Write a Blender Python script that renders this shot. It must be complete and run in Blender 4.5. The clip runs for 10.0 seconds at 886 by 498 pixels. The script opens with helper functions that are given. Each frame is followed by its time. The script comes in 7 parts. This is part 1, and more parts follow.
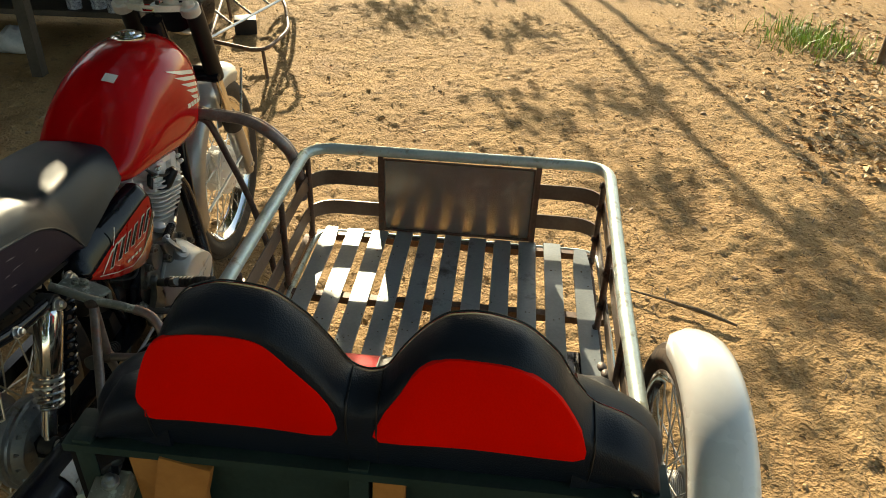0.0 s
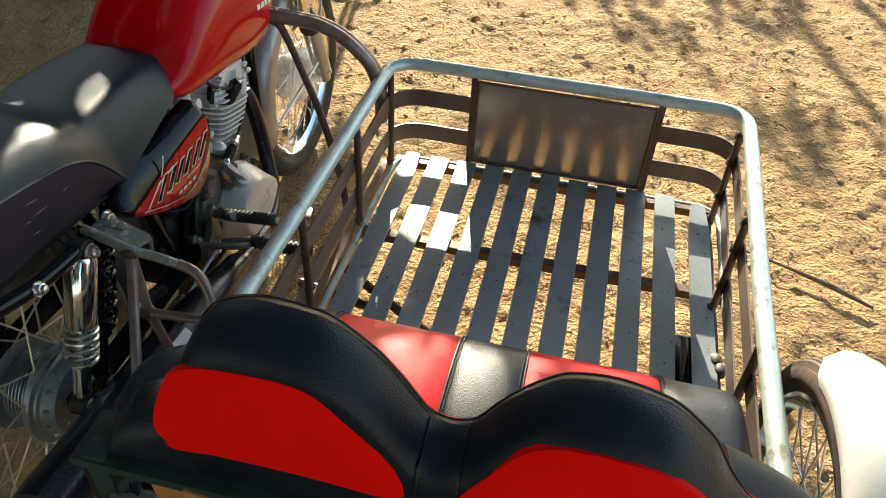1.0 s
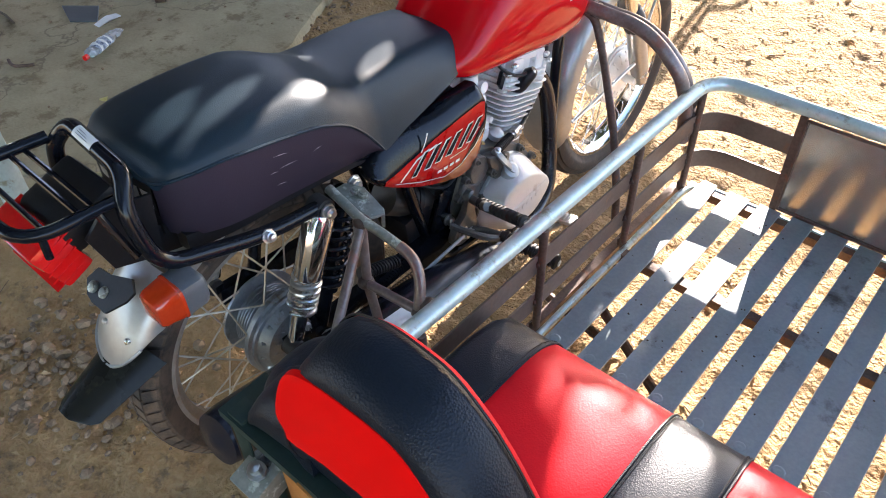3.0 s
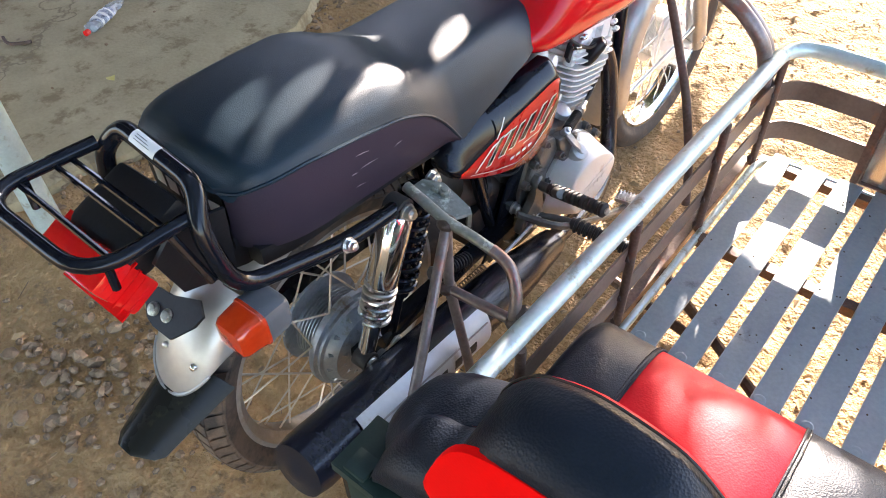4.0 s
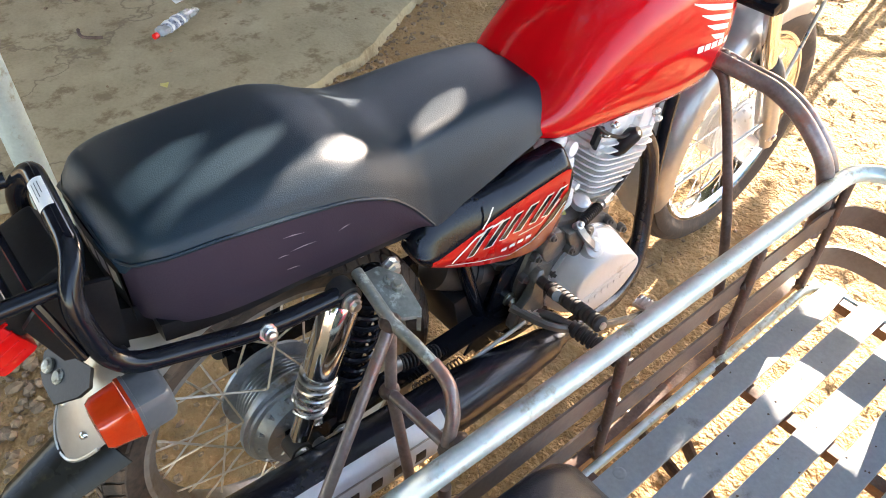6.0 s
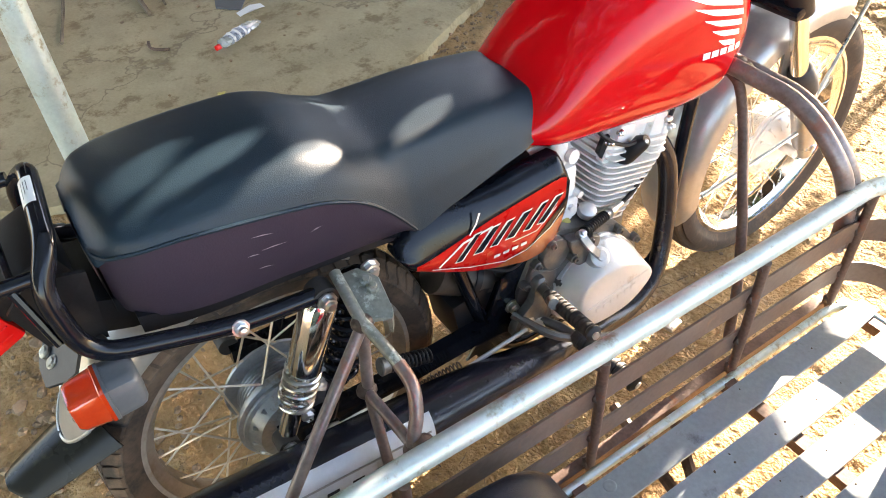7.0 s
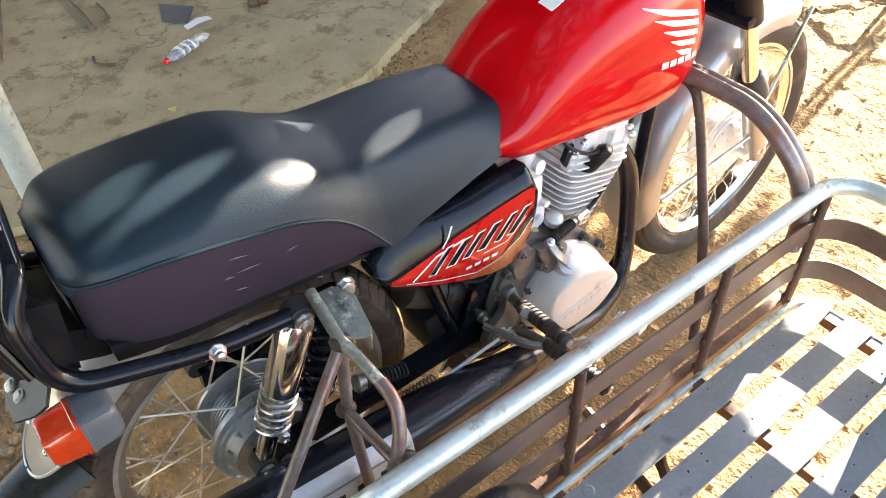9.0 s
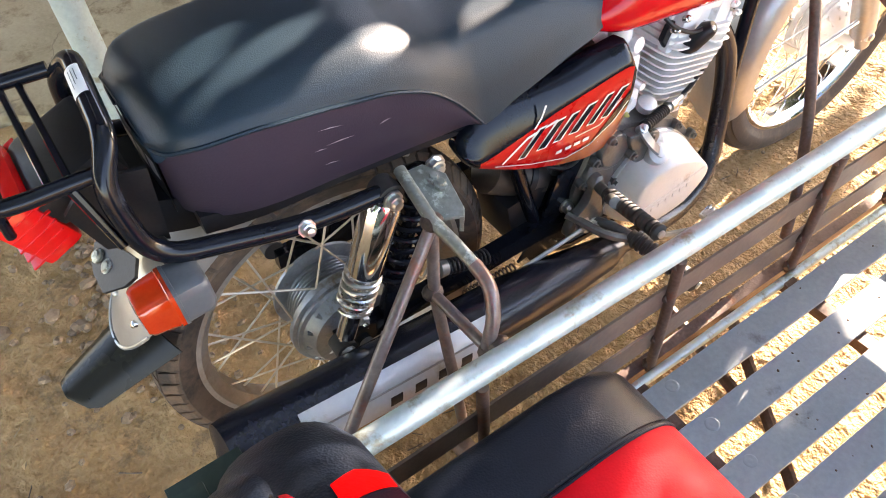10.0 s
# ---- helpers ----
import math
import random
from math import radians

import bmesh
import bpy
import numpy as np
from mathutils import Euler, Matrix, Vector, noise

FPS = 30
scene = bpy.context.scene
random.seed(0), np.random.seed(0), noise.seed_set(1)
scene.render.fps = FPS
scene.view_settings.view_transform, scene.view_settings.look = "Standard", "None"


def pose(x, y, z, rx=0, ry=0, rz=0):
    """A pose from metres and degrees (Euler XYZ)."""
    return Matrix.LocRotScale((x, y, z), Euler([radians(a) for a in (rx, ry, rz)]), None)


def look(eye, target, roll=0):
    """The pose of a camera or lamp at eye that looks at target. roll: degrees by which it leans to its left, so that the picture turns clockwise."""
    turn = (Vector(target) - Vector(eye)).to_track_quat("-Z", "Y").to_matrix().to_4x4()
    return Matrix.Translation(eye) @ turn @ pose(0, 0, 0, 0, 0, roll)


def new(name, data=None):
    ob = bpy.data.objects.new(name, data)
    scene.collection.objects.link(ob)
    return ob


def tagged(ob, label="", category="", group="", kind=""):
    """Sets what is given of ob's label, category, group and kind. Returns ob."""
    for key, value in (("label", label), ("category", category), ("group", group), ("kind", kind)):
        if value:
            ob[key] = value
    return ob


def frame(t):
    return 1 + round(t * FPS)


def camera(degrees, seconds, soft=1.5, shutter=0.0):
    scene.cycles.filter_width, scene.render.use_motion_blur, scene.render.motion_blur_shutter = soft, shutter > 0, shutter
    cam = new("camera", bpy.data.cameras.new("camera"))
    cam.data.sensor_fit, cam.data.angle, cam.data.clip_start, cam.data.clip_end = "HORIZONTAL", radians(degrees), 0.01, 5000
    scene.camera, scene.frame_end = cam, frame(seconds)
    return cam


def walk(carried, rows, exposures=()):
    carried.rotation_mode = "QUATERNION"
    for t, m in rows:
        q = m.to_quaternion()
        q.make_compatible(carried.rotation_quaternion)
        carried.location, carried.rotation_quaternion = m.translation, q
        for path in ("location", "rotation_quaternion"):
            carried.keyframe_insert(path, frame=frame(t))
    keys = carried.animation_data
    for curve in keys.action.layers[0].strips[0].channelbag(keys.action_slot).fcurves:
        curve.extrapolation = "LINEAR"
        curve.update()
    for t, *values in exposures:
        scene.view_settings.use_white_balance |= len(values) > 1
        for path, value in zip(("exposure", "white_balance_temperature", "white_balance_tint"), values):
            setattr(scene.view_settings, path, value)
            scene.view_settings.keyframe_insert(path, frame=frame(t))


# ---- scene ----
cam = camera(61.0, 10.0, 1.0)
PATH = [
    (0, (0.959, -0.958, 1.454), (0.828, 0.722, 0.377), 2.3),
    (0.5, (0.95, -0.825, 1.431), (0.75, 0.762, 0.23), 2.6),
    (1, (0.874, -0.658, 1.404), (0.592, 0.821, 0.088), 3.5),
    (1.5, (0.88, -0.567, 1.388), (0.402, 0.807, 0.015), 2.5),
    (2, (0.914, -0.504, 1.379), (0.226, 0.766, -0.004), 1.5),
    (2.5, (0.941, -0.489, 1.378), (0.066, 0.685, 0.015), -0.4),
    (3, (0.934, -0.48, 1.372), (-0.049, 0.612, 0.016), -1.6),
    (3.2, (0.931, -0.479, 1.371), (-0.077, 0.58, 0.006), -2.0),
    (4.3, (0.625, -0.474, 1.327), (-0.212, 0.617, -0.125), -2.4),
    (4.5, (0.579, -0.473, 1.332), (-0.209, 0.666, -0.112), -1.7),
    (5, (0.535, -0.475, 1.324), (-0.213, 0.71, -0.103), 0.0),
    (5.5, (0.603, -0.394, 1.315), (-0.286, 0.722, -0.086), 1.6),
    (5.7, (0.661, -0.323, 1.308), (-0.322, 0.727, -0.082), 1.9),
    (6.8, (0.828, -0.116, 1.305), (-0.427, 0.628, -0.063), -4.1),
    (7, (0.836, -0.119, 1.309), (-0.42, 0.643, -0.048), -4.1),
    (7.5, (0.83, -0.134, 1.314), (-0.409, 0.673, -0.032), -3.9),
    (8, (0.822, -0.14, 1.319), (-0.399, 0.698, -0.025), -3.8),
    (8.5, (0.819, -0.139, 1.32), (-0.39, 0.721, -0.022), -3.1),
    (9, (0.811, -0.142, 1.32), (-0.377, 0.733, -0.031), -2.6),
    (9.5, (0.794, -0.159, 1.307), (-0.368, 0.68, -0.088), -2.7),
    (9.7, (0.775, -0.176, 1.302), (-0.357, 0.618, -0.143), -3.5),
    (10, (0.755, -0.19, 1.264), (-0.352, 0.482, -0.26), -4.7),
]
EXPOSURES = [(0.0, 1.10, 8000, 4), (1.0, 1.66, 6900, 6), (1.5, 1.98, 5600, 13), (2.0, 2.25, 5550, 16), (3.0, 2.68, 6150, 20), (4.5, 3.24, 6450, 22), (5.5, 3.26, 6700, 21), (7.0, 3.36, 7150, 19), (9.4, 3.36, 7150, 21), (10.0, 3.44, 7100, 24)]
walk(cam, [(t, look(eye, target, roll)) for t, eye, target, roll in PATH], EXPOSURES)

# ---- world and sun ----
SUN_WAY = Vector((0.245, -1.0, -0.385)).normalized()
world = bpy.data.worlds.new("sky")
scene.world = world
world.use_nodes = True
sky_node = world.node_tree.nodes.new("ShaderNodeTexSky")
sky_node.sky_type = "NISHITA"
sky_node.sun_disc = False
sky_node.sun_elevation = radians(20.5)
sky_node.sun_rotation = radians(-13.8)
world.node_tree.links.new(sky_node.outputs[0], world.node_tree.nodes["Background"].inputs[0])
world.node_tree.nodes["Background"].inputs[1].default_value = 0.14
sun_data = bpy.data.lights.new("sun", "SUN")
sun_data.energy = 5.0
sun_data.angle = radians(0.42)
sun_data.color = (1.0, 0.91, 0.755)
sun = new("sun", sun_data)
sun.matrix_world = Matrix.Translation((0, 6, 8)) @ SUN_WAY.to_track_quat("-Z", "Y").to_matrix().to_4x4()


# ---- building tools ----
class Geo:
    """Vertices and faces of one mesh, in world metres."""

    def __init__(self):
        self.v, self.f = [], []

    def add(self, verts, faces):
        n = len(self.v)
        self.v += [Vector(p) for p in verts]
        self.f += [[i + n for i in face] for face in faces]
        return self

    def rings(self, rings, closed=False, caps=True):
        k = len(rings[0])
        faces = []
        m = len(rings)
        for i in range(m if closed else m - 1):
            j = (i + 1) % m
            for a in range(k):
                b = (a + 1) % k
                faces.append([i * k + a, i * k + b, j * k + b, j * k + a])
        if caps and not closed:
            faces += [list(range(k))[::-1], [(m - 1) * k + a for a in range(k)]]
        return self.add([p for r in rings for p in r], faces)

    def tube(self, path, radius, seg=10, closed=False, flat=None):
        """A round bar along path; flat=(w, h, up) makes a flat bar."""
        pts = [Vector(p) for p in path]
        n = len(pts)
        tans = []
        for i in range(n):
            a, b = (pts[i - 1], pts[(i + 1) % n]) if closed else (pts[max(i - 1, 0)], pts[min(i + 1, n - 1)])
            tans.append((b - a).normalized())
        up = Vector((0, 0, 1)) if abs(tans[0].z) < 0.9 else Vector((1, 0, 0))
        if flat:
            up = Vector(flat[2])
        side = tans[0].cross(up).normalized()
        rings = []
        for i in range(n):
            if flat:
                side = tans[i].cross(up).normalized()
            else:
                side = (side - tans[i] * side.dot(tans[i])).normalized()
            nrm = side.cross(tans[i])
            r = radius[i] if isinstance(radius, (list, tuple)) else radius
            if flat:
                w, h = flat[0] / 2, flat[1] / 2
                rings.append([pts[i] + side * x * w + nrm * y * h for x, y in ((-1, -1), (1, -1), (1, 1), (-1, 1))])
            else:
                rings.append([pts[i] + (side * math.cos(6.28318 * a / seg) + nrm * math.sin(6.28318 * a / seg)) * r for a in range(seg)])
        return self.rings(rings, closed)

    def lathe(self, centre, axis, profile, seg=32, closed=False, caps=True):
        """Turn a profile of (along the axis, radius) about the axis."""
        c, ax = Vector(centre), Vector(axis).normalized()
        p = ax.cross(Vector((0, 0, 1)) if abs(ax.z) < 0.9 else Vector((0, 1, 0))).normalized()
        q = ax.cross(p)
        rings = [[c + ax * d + (p * math.cos(6.28318 * a / seg) + q * math.sin(6.28318 * a / seg)) * r for a in range(seg)] for d, r in profile]
        return self.rings(rings, closed, caps)

    def box(self, centre, size, turn=(0, 0, 0), bevel=0.0):
        bm = bmesh.new()
        bmesh.ops.create_cube(bm, size=1.0, matrix=Matrix.Diagonal((*size, 1)))
        if bevel:
            bmesh.ops.bevel(bm, geom=bm.edges[:], offset=bevel, segments=2, profile=0.6, affect="EDGES")
        m = pose(*centre, *turn)
        bm.verts.index_update()
        self.add([m @ v.co for v in bm.verts], [[v.index for v in f.verts] for f in bm.faces])
        bm.free()
        return self

    def prism(self, outline, way, bevel=0.0):
        """A plate: an outline of points, made thick along way."""
        pts, way = [Vector(p) for p in outline], Vector(way)
        if not bevel:
            return self.rings([pts, [p + way for p in pts]])
        mid = sum(pts, Vector()) / len(pts)
        unit = way.normalized() * bevel

        def shrink(p):
            return p + (mid - p).normalized() * bevel
        return self.rings([[shrink(p) for p in pts], [p + unit for p in pts], [p + way - unit for p in pts], [shrink(p) + way for p in pts]])

    def ball(self, centre, size, n=2):
        bm = bmesh.new()
        bmesh.ops.create_icosphere(bm, subdivisions=n, radius=1.0, matrix=Matrix.Translation(centre) @ Matrix.Diagonal((*size, 1)))
        self.add([v.co.copy() for v in bm.verts], [[v.index for v in f.verts] for f in bm.faces])
        bm.free()
        return self


def spline(points, n=6, closed=False):
    """A smooth path through the points."""
    p = [Vector(a) for a in points]
    m = len(p)
    out = []
    for i in range(m if closed else m - 1):
        if closed:
            a, b, c, d = p[i - 1], p[i], p[(i + 1) % m], p[(i + 2) % m]
        else:
            a, b, c, d = p[max(i - 1, 0)], p[i], p[i + 1], p[min(i + 2, m - 1)]
        for k in range(n):
            t = k / n
            out.append(0.5 * ((2 * b) + (c - a) * t + (2 * a - 5 * b + 4 * c - d) * t * t + (3 * b - a - 3 * c + d) * t ** 3))
    if not closed:
        out.append(p[-1])
    return out


def bent(points, radius=0.06, n=5):
    """A path of straight runs with rounded corners."""
    p = [Vector(a) for a in points]
    out = [p[0]]
    for a, b, c in zip(p, p[1:], p[2:]):
        r = min(radius, (a - b).length * 0.45, (c - b).length * 0.45)
        s, e = b + (a - b).normalized() * r, b + (c - b).normalized() * r
        for k in range(n + 1):
            t = k / n
            out.append(s * (1 - t) ** 2 + b * 2 * t * (1 - t) + e * t * t)
    return out + [p[-1]]


def lerp_table(table, y):
    """Values of a table of rows (key, ...) at y, smooth through the rows without overshoot."""
    n = len(table)
    y = min(max(y, table[0][0]), table[-1][0])
    i = 0
    while i < n - 2 and y > table[i + 1][0]:
        i += 1
    h = table[i + 1][0] - table[i][0]
    t = (y - table[i][0]) / h
    out = []
    for c in range(1, len(table[0])):
        def slope(k):
            if k <= 0 or k >= n - 1:
                k = min(max(k, 0), n - 2)
                return (table[k + 1][c] - table[k][c]) / (table[k + 1][0] - table[k][0])
            d0 = (table[k][c] - table[k - 1][c]) / (table[k][0] - table[k - 1][0])
            d1 = (table[k + 1][c] - table[k][c]) / (table[k + 1][0] - table[k][0])
            return 0.0 if d0 * d1 <= 0 else 2 * d0 * d1 / (d0 + d1)
        p, q, m0, m1 = table[i][c], table[i + 1][c], slope(i) * h, slope(i + 1) * h
        out.append((2 * t ** 3 - 3 * t * t + 1) * p + (t ** 3 - 2 * t * t + t) * m0 + (3 * t * t - 2 * t ** 3) * q + (t ** 3 - t * t) * m1)
    return out


ORIGIN = {}


def thing(name, at, label, category, group="", kind=""):
    """The Empty at the base of a thing."""
    ob = new(name)
    ob.location = at
    ob.empty_display_size = 0.1
    ORIGIN[ob] = Vector(at)
    return tagged(ob, label, category, group, kind)


def mesh_of(name, geo, material, base=Vector((0, 0, 0)), smooth=40):
    me = bpy.data.meshes.new(name)
    if isinstance(geo, Geo):
        me.from_pydata([v - base for v in geo.v], [], geo.f)
    me.materials.append(material)
    if smooth:
        me.polygons.foreach_set("use_smooth", [True] * len(me.polygons))
        me.set_sharp_from_angle(angle=radians(smooth))
    me.update()
    return me


def part(name, geo, material, parent, label="", smooth=40):
    """One mesh object under a thing or under a part."""
    base = ORIGIN[parent]
    bm = bmesh.new()
    me = mesh_of(name, geo, material, base, 0)
    bm.from_mesh(me)
    bmesh.ops.recalc_face_normals(bm, faces=bm.faces)
    bm.to_mesh(me)
    bm.free()
    me.polygons.foreach_set("use_smooth", [True] * len(me.polygons))
    me.set_sharp_from_angle(angle=radians(smooth))
    ob = new(name, me)
    ob.parent = parent
    ORIGIN[ob] = base
    return tagged(ob, label)


def repeat(ob, m):
    """The same part once more, sharing its mesh, moved by m."""
    twin = new(ob.name.split(".")[0], ob.data)
    twin.parent = ob.parent
    base = Matrix.Translation(ORIGIN[ob.parent])
    twin.matrix_basis = base.inverted() @ m @ base
    ORIGIN[twin] = ORIGIN[ob.parent]
    return twin


def lone(name, geo, material, label, category, group="", kind="", smooth=40):
    """A thing of a single mesh, with its origin at its base."""
    low = min(v.z for v in geo.v)
    mid = sum(geo.v, Vector()) / len(geo.v)
    base = Vector((mid.x, mid.y, low))
    ob = new(name, mesh_of(name, geo, material, base, smooth))
    ob.location = base
    ORIGIN[ob] = base
    return tagged(ob, label, category, group, kind)


# ---- materials ----
def surface(name, one, two, rough=0.5, metal=0.0, scale=8.0, fine=90.0, bump=0.1, depth=0.002, coat=0.0, coat_rough=0.06, stain=None, stain_scale=5.0,
            stain_at=0.6, rough_var=0.15, grain="noise", spec=0.5, island=0.0):
    """A procedural material: two tones at two scales, stains, and fine relief."""
    m = bpy.data.materials.new(name)
    m.use_nodes = True
    t = m.node_tree
    n, link = t.nodes, t.links.new
    b = n["Principled BSDF"]
    pos = n.new("ShaderNodeTexCoord").outputs["Object"]

    def noise_tex(s, detail=4.0, rough_=0.6):
        x = n.new("ShaderNodeTexNoise")
        x.inputs["Scale"].default_value = s
        x.inputs["Detail"].default_value = detail
        x.inputs["Roughness"].default_value = rough_
        link(pos, x.inputs["Vector"])
        return x.outputs["Fac"]

    def ramp(fac, lo, hi):
        r = n.new("ShaderNodeMapRange")
        r.inputs["From Min"].default_value, r.inputs["From Max"].default_value = lo, hi
        link(fac, r.inputs["Value"])
        return r.outputs["Result"]

    def mix(fac, a, c):
        x = n.new("ShaderNodeMix")
        x.data_type = "RGBA"
        link(fac, x.inputs["Factor"])
        for sock, val in ((x.inputs[6], a), (x.inputs[7], c)):
            if isinstance(val, tuple):
                sock.default_value = (*val, 1)
            else:
                link(val, sock)
        return x.outputs[2]

    big, small = noise_tex(scale), noise_tex(fine, 3.0)
    both = n.new("ShaderNodeMath")
    both.operation = "MULTIPLY_ADD"
    link(small, both.inputs[0])
    both.inputs[1].default_value = 0.5
    link(big, both.inputs[2])
    col = mix(ramp(both.outputs[0], 0.5, 1.0), one, two)
    if stain:
        col = mix(ramp(noise_tex(stain_scale, 6.0, 0.7), stain_at, stain_at + 0.12), col, stain)
    if island:
        shade = n.new("ShaderNodeHueSaturation")
        rnd = n.new("ShaderNodeNewGeometry").outputs["Random Per Island"]
        r2 = n.new("ShaderNodeMapRange")
        r2.inputs["To Min"].default_value, r2.inputs["To Max"].default_value = 1.0 - island, 1.0 + island
        link(rnd, r2.inputs["Value"])
        link(r2.outputs["Result"], shade.inputs["Value"])
        link(col, shade.inputs["Color"])
        col = shade.outputs["Color"]
    link(col, b.inputs["Base Color"])
    r = n.new("ShaderNodeMapRange")
    r.inputs["To Min"].default_value, r.inputs["To Max"].default_value = max(0.02, rough - rough_var), min(1.0, rough + rough_var)
    link(big, r.inputs["Value"])
    link(r.outputs["Result"], b.inputs["Roughness"])
    b.inputs["Metallic"].default_value = metal
    b.inputs["Coat Weight"].default_value = coat
    b.inputs["Coat Roughness"].default_value = coat_rough
    b.inputs["Specular IOR Level"].default_value = spec
    if bump:
        h = small
        if grain == "leather":
            v = n.new("ShaderNodeTexVoronoi")
            v.inputs["Scale"].default_value = fine
            link(pos, v.inputs["Vector"])
            h = v.outputs["Distance"]
        k = n.new("ShaderNodeBump")
        k.inputs["Strength"].default_value, k.inputs["Distance"].default_value = bump, depth
        link(h, k.inputs["Height"])
        link(k.outputs["Normal"], b.inputs["Normal"])
    return m


LEATHER = surface("black_leather", (0.005, 0.014, 0.022), (0.010, 0.024, 0.036), 0.42, spec=0.31, grain="leather", fine=620, bump=0.26, depth=0.001, scale=4, rough_var=0.06)
LEATHER_SIDE = surface("brown_black_vinyl", (0.022, 0.017, 0.028), (0.035, 0.027, 0.041), 0.5, spec=0.18, grain="leather", fine=420, bump=0.15, depth=0.001, scale=4)
BENCH_BLACK = surface("black_vinyl", (0.003, 0.006, 0.011), (0.008, 0.013, 0.024), 0.42, spec=0.26, grain="leather", fine=420, bump=0.32, depth=0.0012, scale=5)
BENCH_RED = surface("red_vinyl", (0.66, 0.004, 0.011), (0.77, 0.008, 0.018), 0.50, spec=0.16, grain="leather", fine=330, bump=0.18, depth=0.0012, scale=5)
# the red vinyl again, brightened in colour for the shaded backrest
BACK_RED = surface("brightened_red_vinyl", (0.80, 0.003, 0.002), (0.90, 0.005, 0.003), 0.55, spec=0.06, grain="leather", fine=330, bump=0.14, depth=0.0012, scale=5)
RED_PAINT = surface("red_paint", (0.44, 0.0012, 0.004), (0.52, 0.002, 0.006), 0.22, spec=0.06, coat=0.55, coat_rough=0.025, fine=30, bump=0.0, rough_var=0.06)
BLACK_PAINT = surface("black_paint", (0.004, 0.005, 0.008), (0.009, 0.011, 0.016), 0.10, spec=0.24, fine=60, bump=0.03, rough_var=0.05)
BLACK_PLASTIC = surface("black_plastic", (0.006, 0.0065, 0.008), (0.014, 0.0145, 0.017), 0.42, spec=0.28, fine=200, bump=0.1)
MUFFLER_BLACK = surface("satin_black", (0.006, 0.007, 0.012), (0.014, 0.016, 0.026), 0.24, fine=150, bump=0.04, rough_var=0.06)
CHROME = surface("chrome", (0.72, 0.72, 0.72), (0.86, 0.86, 0.86), 0.10, metal=1.0, fine=60, bump=0.02, rough_var=0.06, stain=(0.35, 0.27, 0.2), stain_scale=18, stain_at=0.66)
STEEL = surface("bright_steel", (0.55, 0.55, 0.54), (0.72, 0.72, 0.7), 0.3, metal=1.0, fine=120, bump=0.08)
PLATE = surface("mottled_zinc", (0.15, 0.16, 0.135), (0.29, 0.30, 0.265), 0.42, metal=0.4, scale=30, fine=160, bump=0.25, stain=(0.52, 0.56, 0.50), stain_scale=55, stain_at=0.54)
GALV = surface("galvanised_pipe", (0.43, 0.53, 0.52), (0.60, 0.70, 0.68), 0.40, metal=0.45, scale=16, fine=140, bump=0.10, stain=(0.30, 0.29, 0.21), stain_scale=26, stain_at=0.55)
ALLOY = surface("cast_alloy", (0.55, 0.55, 0.54), (0.70, 0.70, 0.68), 0.45, metal=0.45, scale=14, fine=160, bump=0.15, stain=(0.22, 0.18, 0.13), stain_scale=14, stain_at=0.62)
ALLOY_DARK = surface("dirty_alloy", (0.095, 0.093, 0.086), (0.175, 0.17, 0.157), 0.34, metal=0.5, scale=18, fine=160, bump=0.15, stain=(0.09, 0.075, 0.06), stain_scale=16, stain_at=0.60)
COVER_PAINT = surface("silver_cover_paint", (0.76, 0.74, 0.70), (0.84, 0.82, 0.78), 0.4, metal=0.1, scale=10, fine=120, bump=0.06, stain=(0.45, 0.36, 0.26), stain_scale=9, stain_at=0.58)
SILVER = surface("silver_paint", (0.30, 0.298, 0.285), (0.39, 0.388, 0.37), 0.34, metal=0.55, coat=0.4, scale=6, fine=70, bump=0.03, stain=(0.40, 0.33, 0.25), stain_scale=7, stain_at=0.6)
WHITE_PAINT = surface("white_paint", (0.72, 0.74, 0.74), (0.80, 0.81, 0.80), 0.25, metal=0.0, coat=0.5, scale=5, fine=60, bump=0.03, stain=(0.6, 0.56, 0.48), stain_scale=9, stain_at=0.63)
RUST = surface("rusty_steel", (0.075, 0.045, 0.032), (0.17, 0.11, 0.085), 0.55, metal=0.35, scale=20, fine=160, bump=0.3, stain=(0.22, 0.075, 0.03), stain_scale=22, stain_at=0.60)
BAR = surface("brown_flat_bar", (0.12, 0.085, 0.065), (0.20, 0.155, 0.125), 0.45, metal=0.4, scale=9, fine=120, bump=0.1, stain=(0.24, 0.12, 0.06), stain_scale=15, stain_at=0.62)
MOUNT = surface("worn_steel_tube", (0.14, 0.105, 0.095), (0.27, 0.225, 0.21), 0.38, metal=0.45, scale=26, fine=160, bump=0.2, stain=(0.26, 0.12, 0.085), stain_scale=14, stain_at=0.55)
SPOKE = surface("tan_spoke", (0.50, 0.42, 0.31), (0.68, 0.60, 0.48), 0.35, metal=0.6, bump=0.0, stain=(0.30, 0.17, 0.08), stain_scale=30, stain_at=0.58)
WELD = surface("weld_bead", (0.05, 0.035, 0.03), (0.12, 0.09, 0.075), 0.5, metal=0.5, scale=60, fine=300, bump=0.5)
SLAT = surface("grey_slat_paint", (0.235, 0.268, 0.280), (0.35, 0.388, 0.398), 0.34, metal=0.3, scale=4, fine=120, bump=0.12, stain=(0.085, 0.078, 0.072), stain_scale=7, stain_at=0.58)
PANEL = surface("dull_sheet_steel", (0.40, 0.37, 0.32), (0.56, 0.52, 0.46), 0.22, rough_var=0.08, metal=0.8, scale=7, fine=90, bump=0.05, stain=(0.70, 0.66, 0.56), stain_scale=6.5, stain_at=0.60)
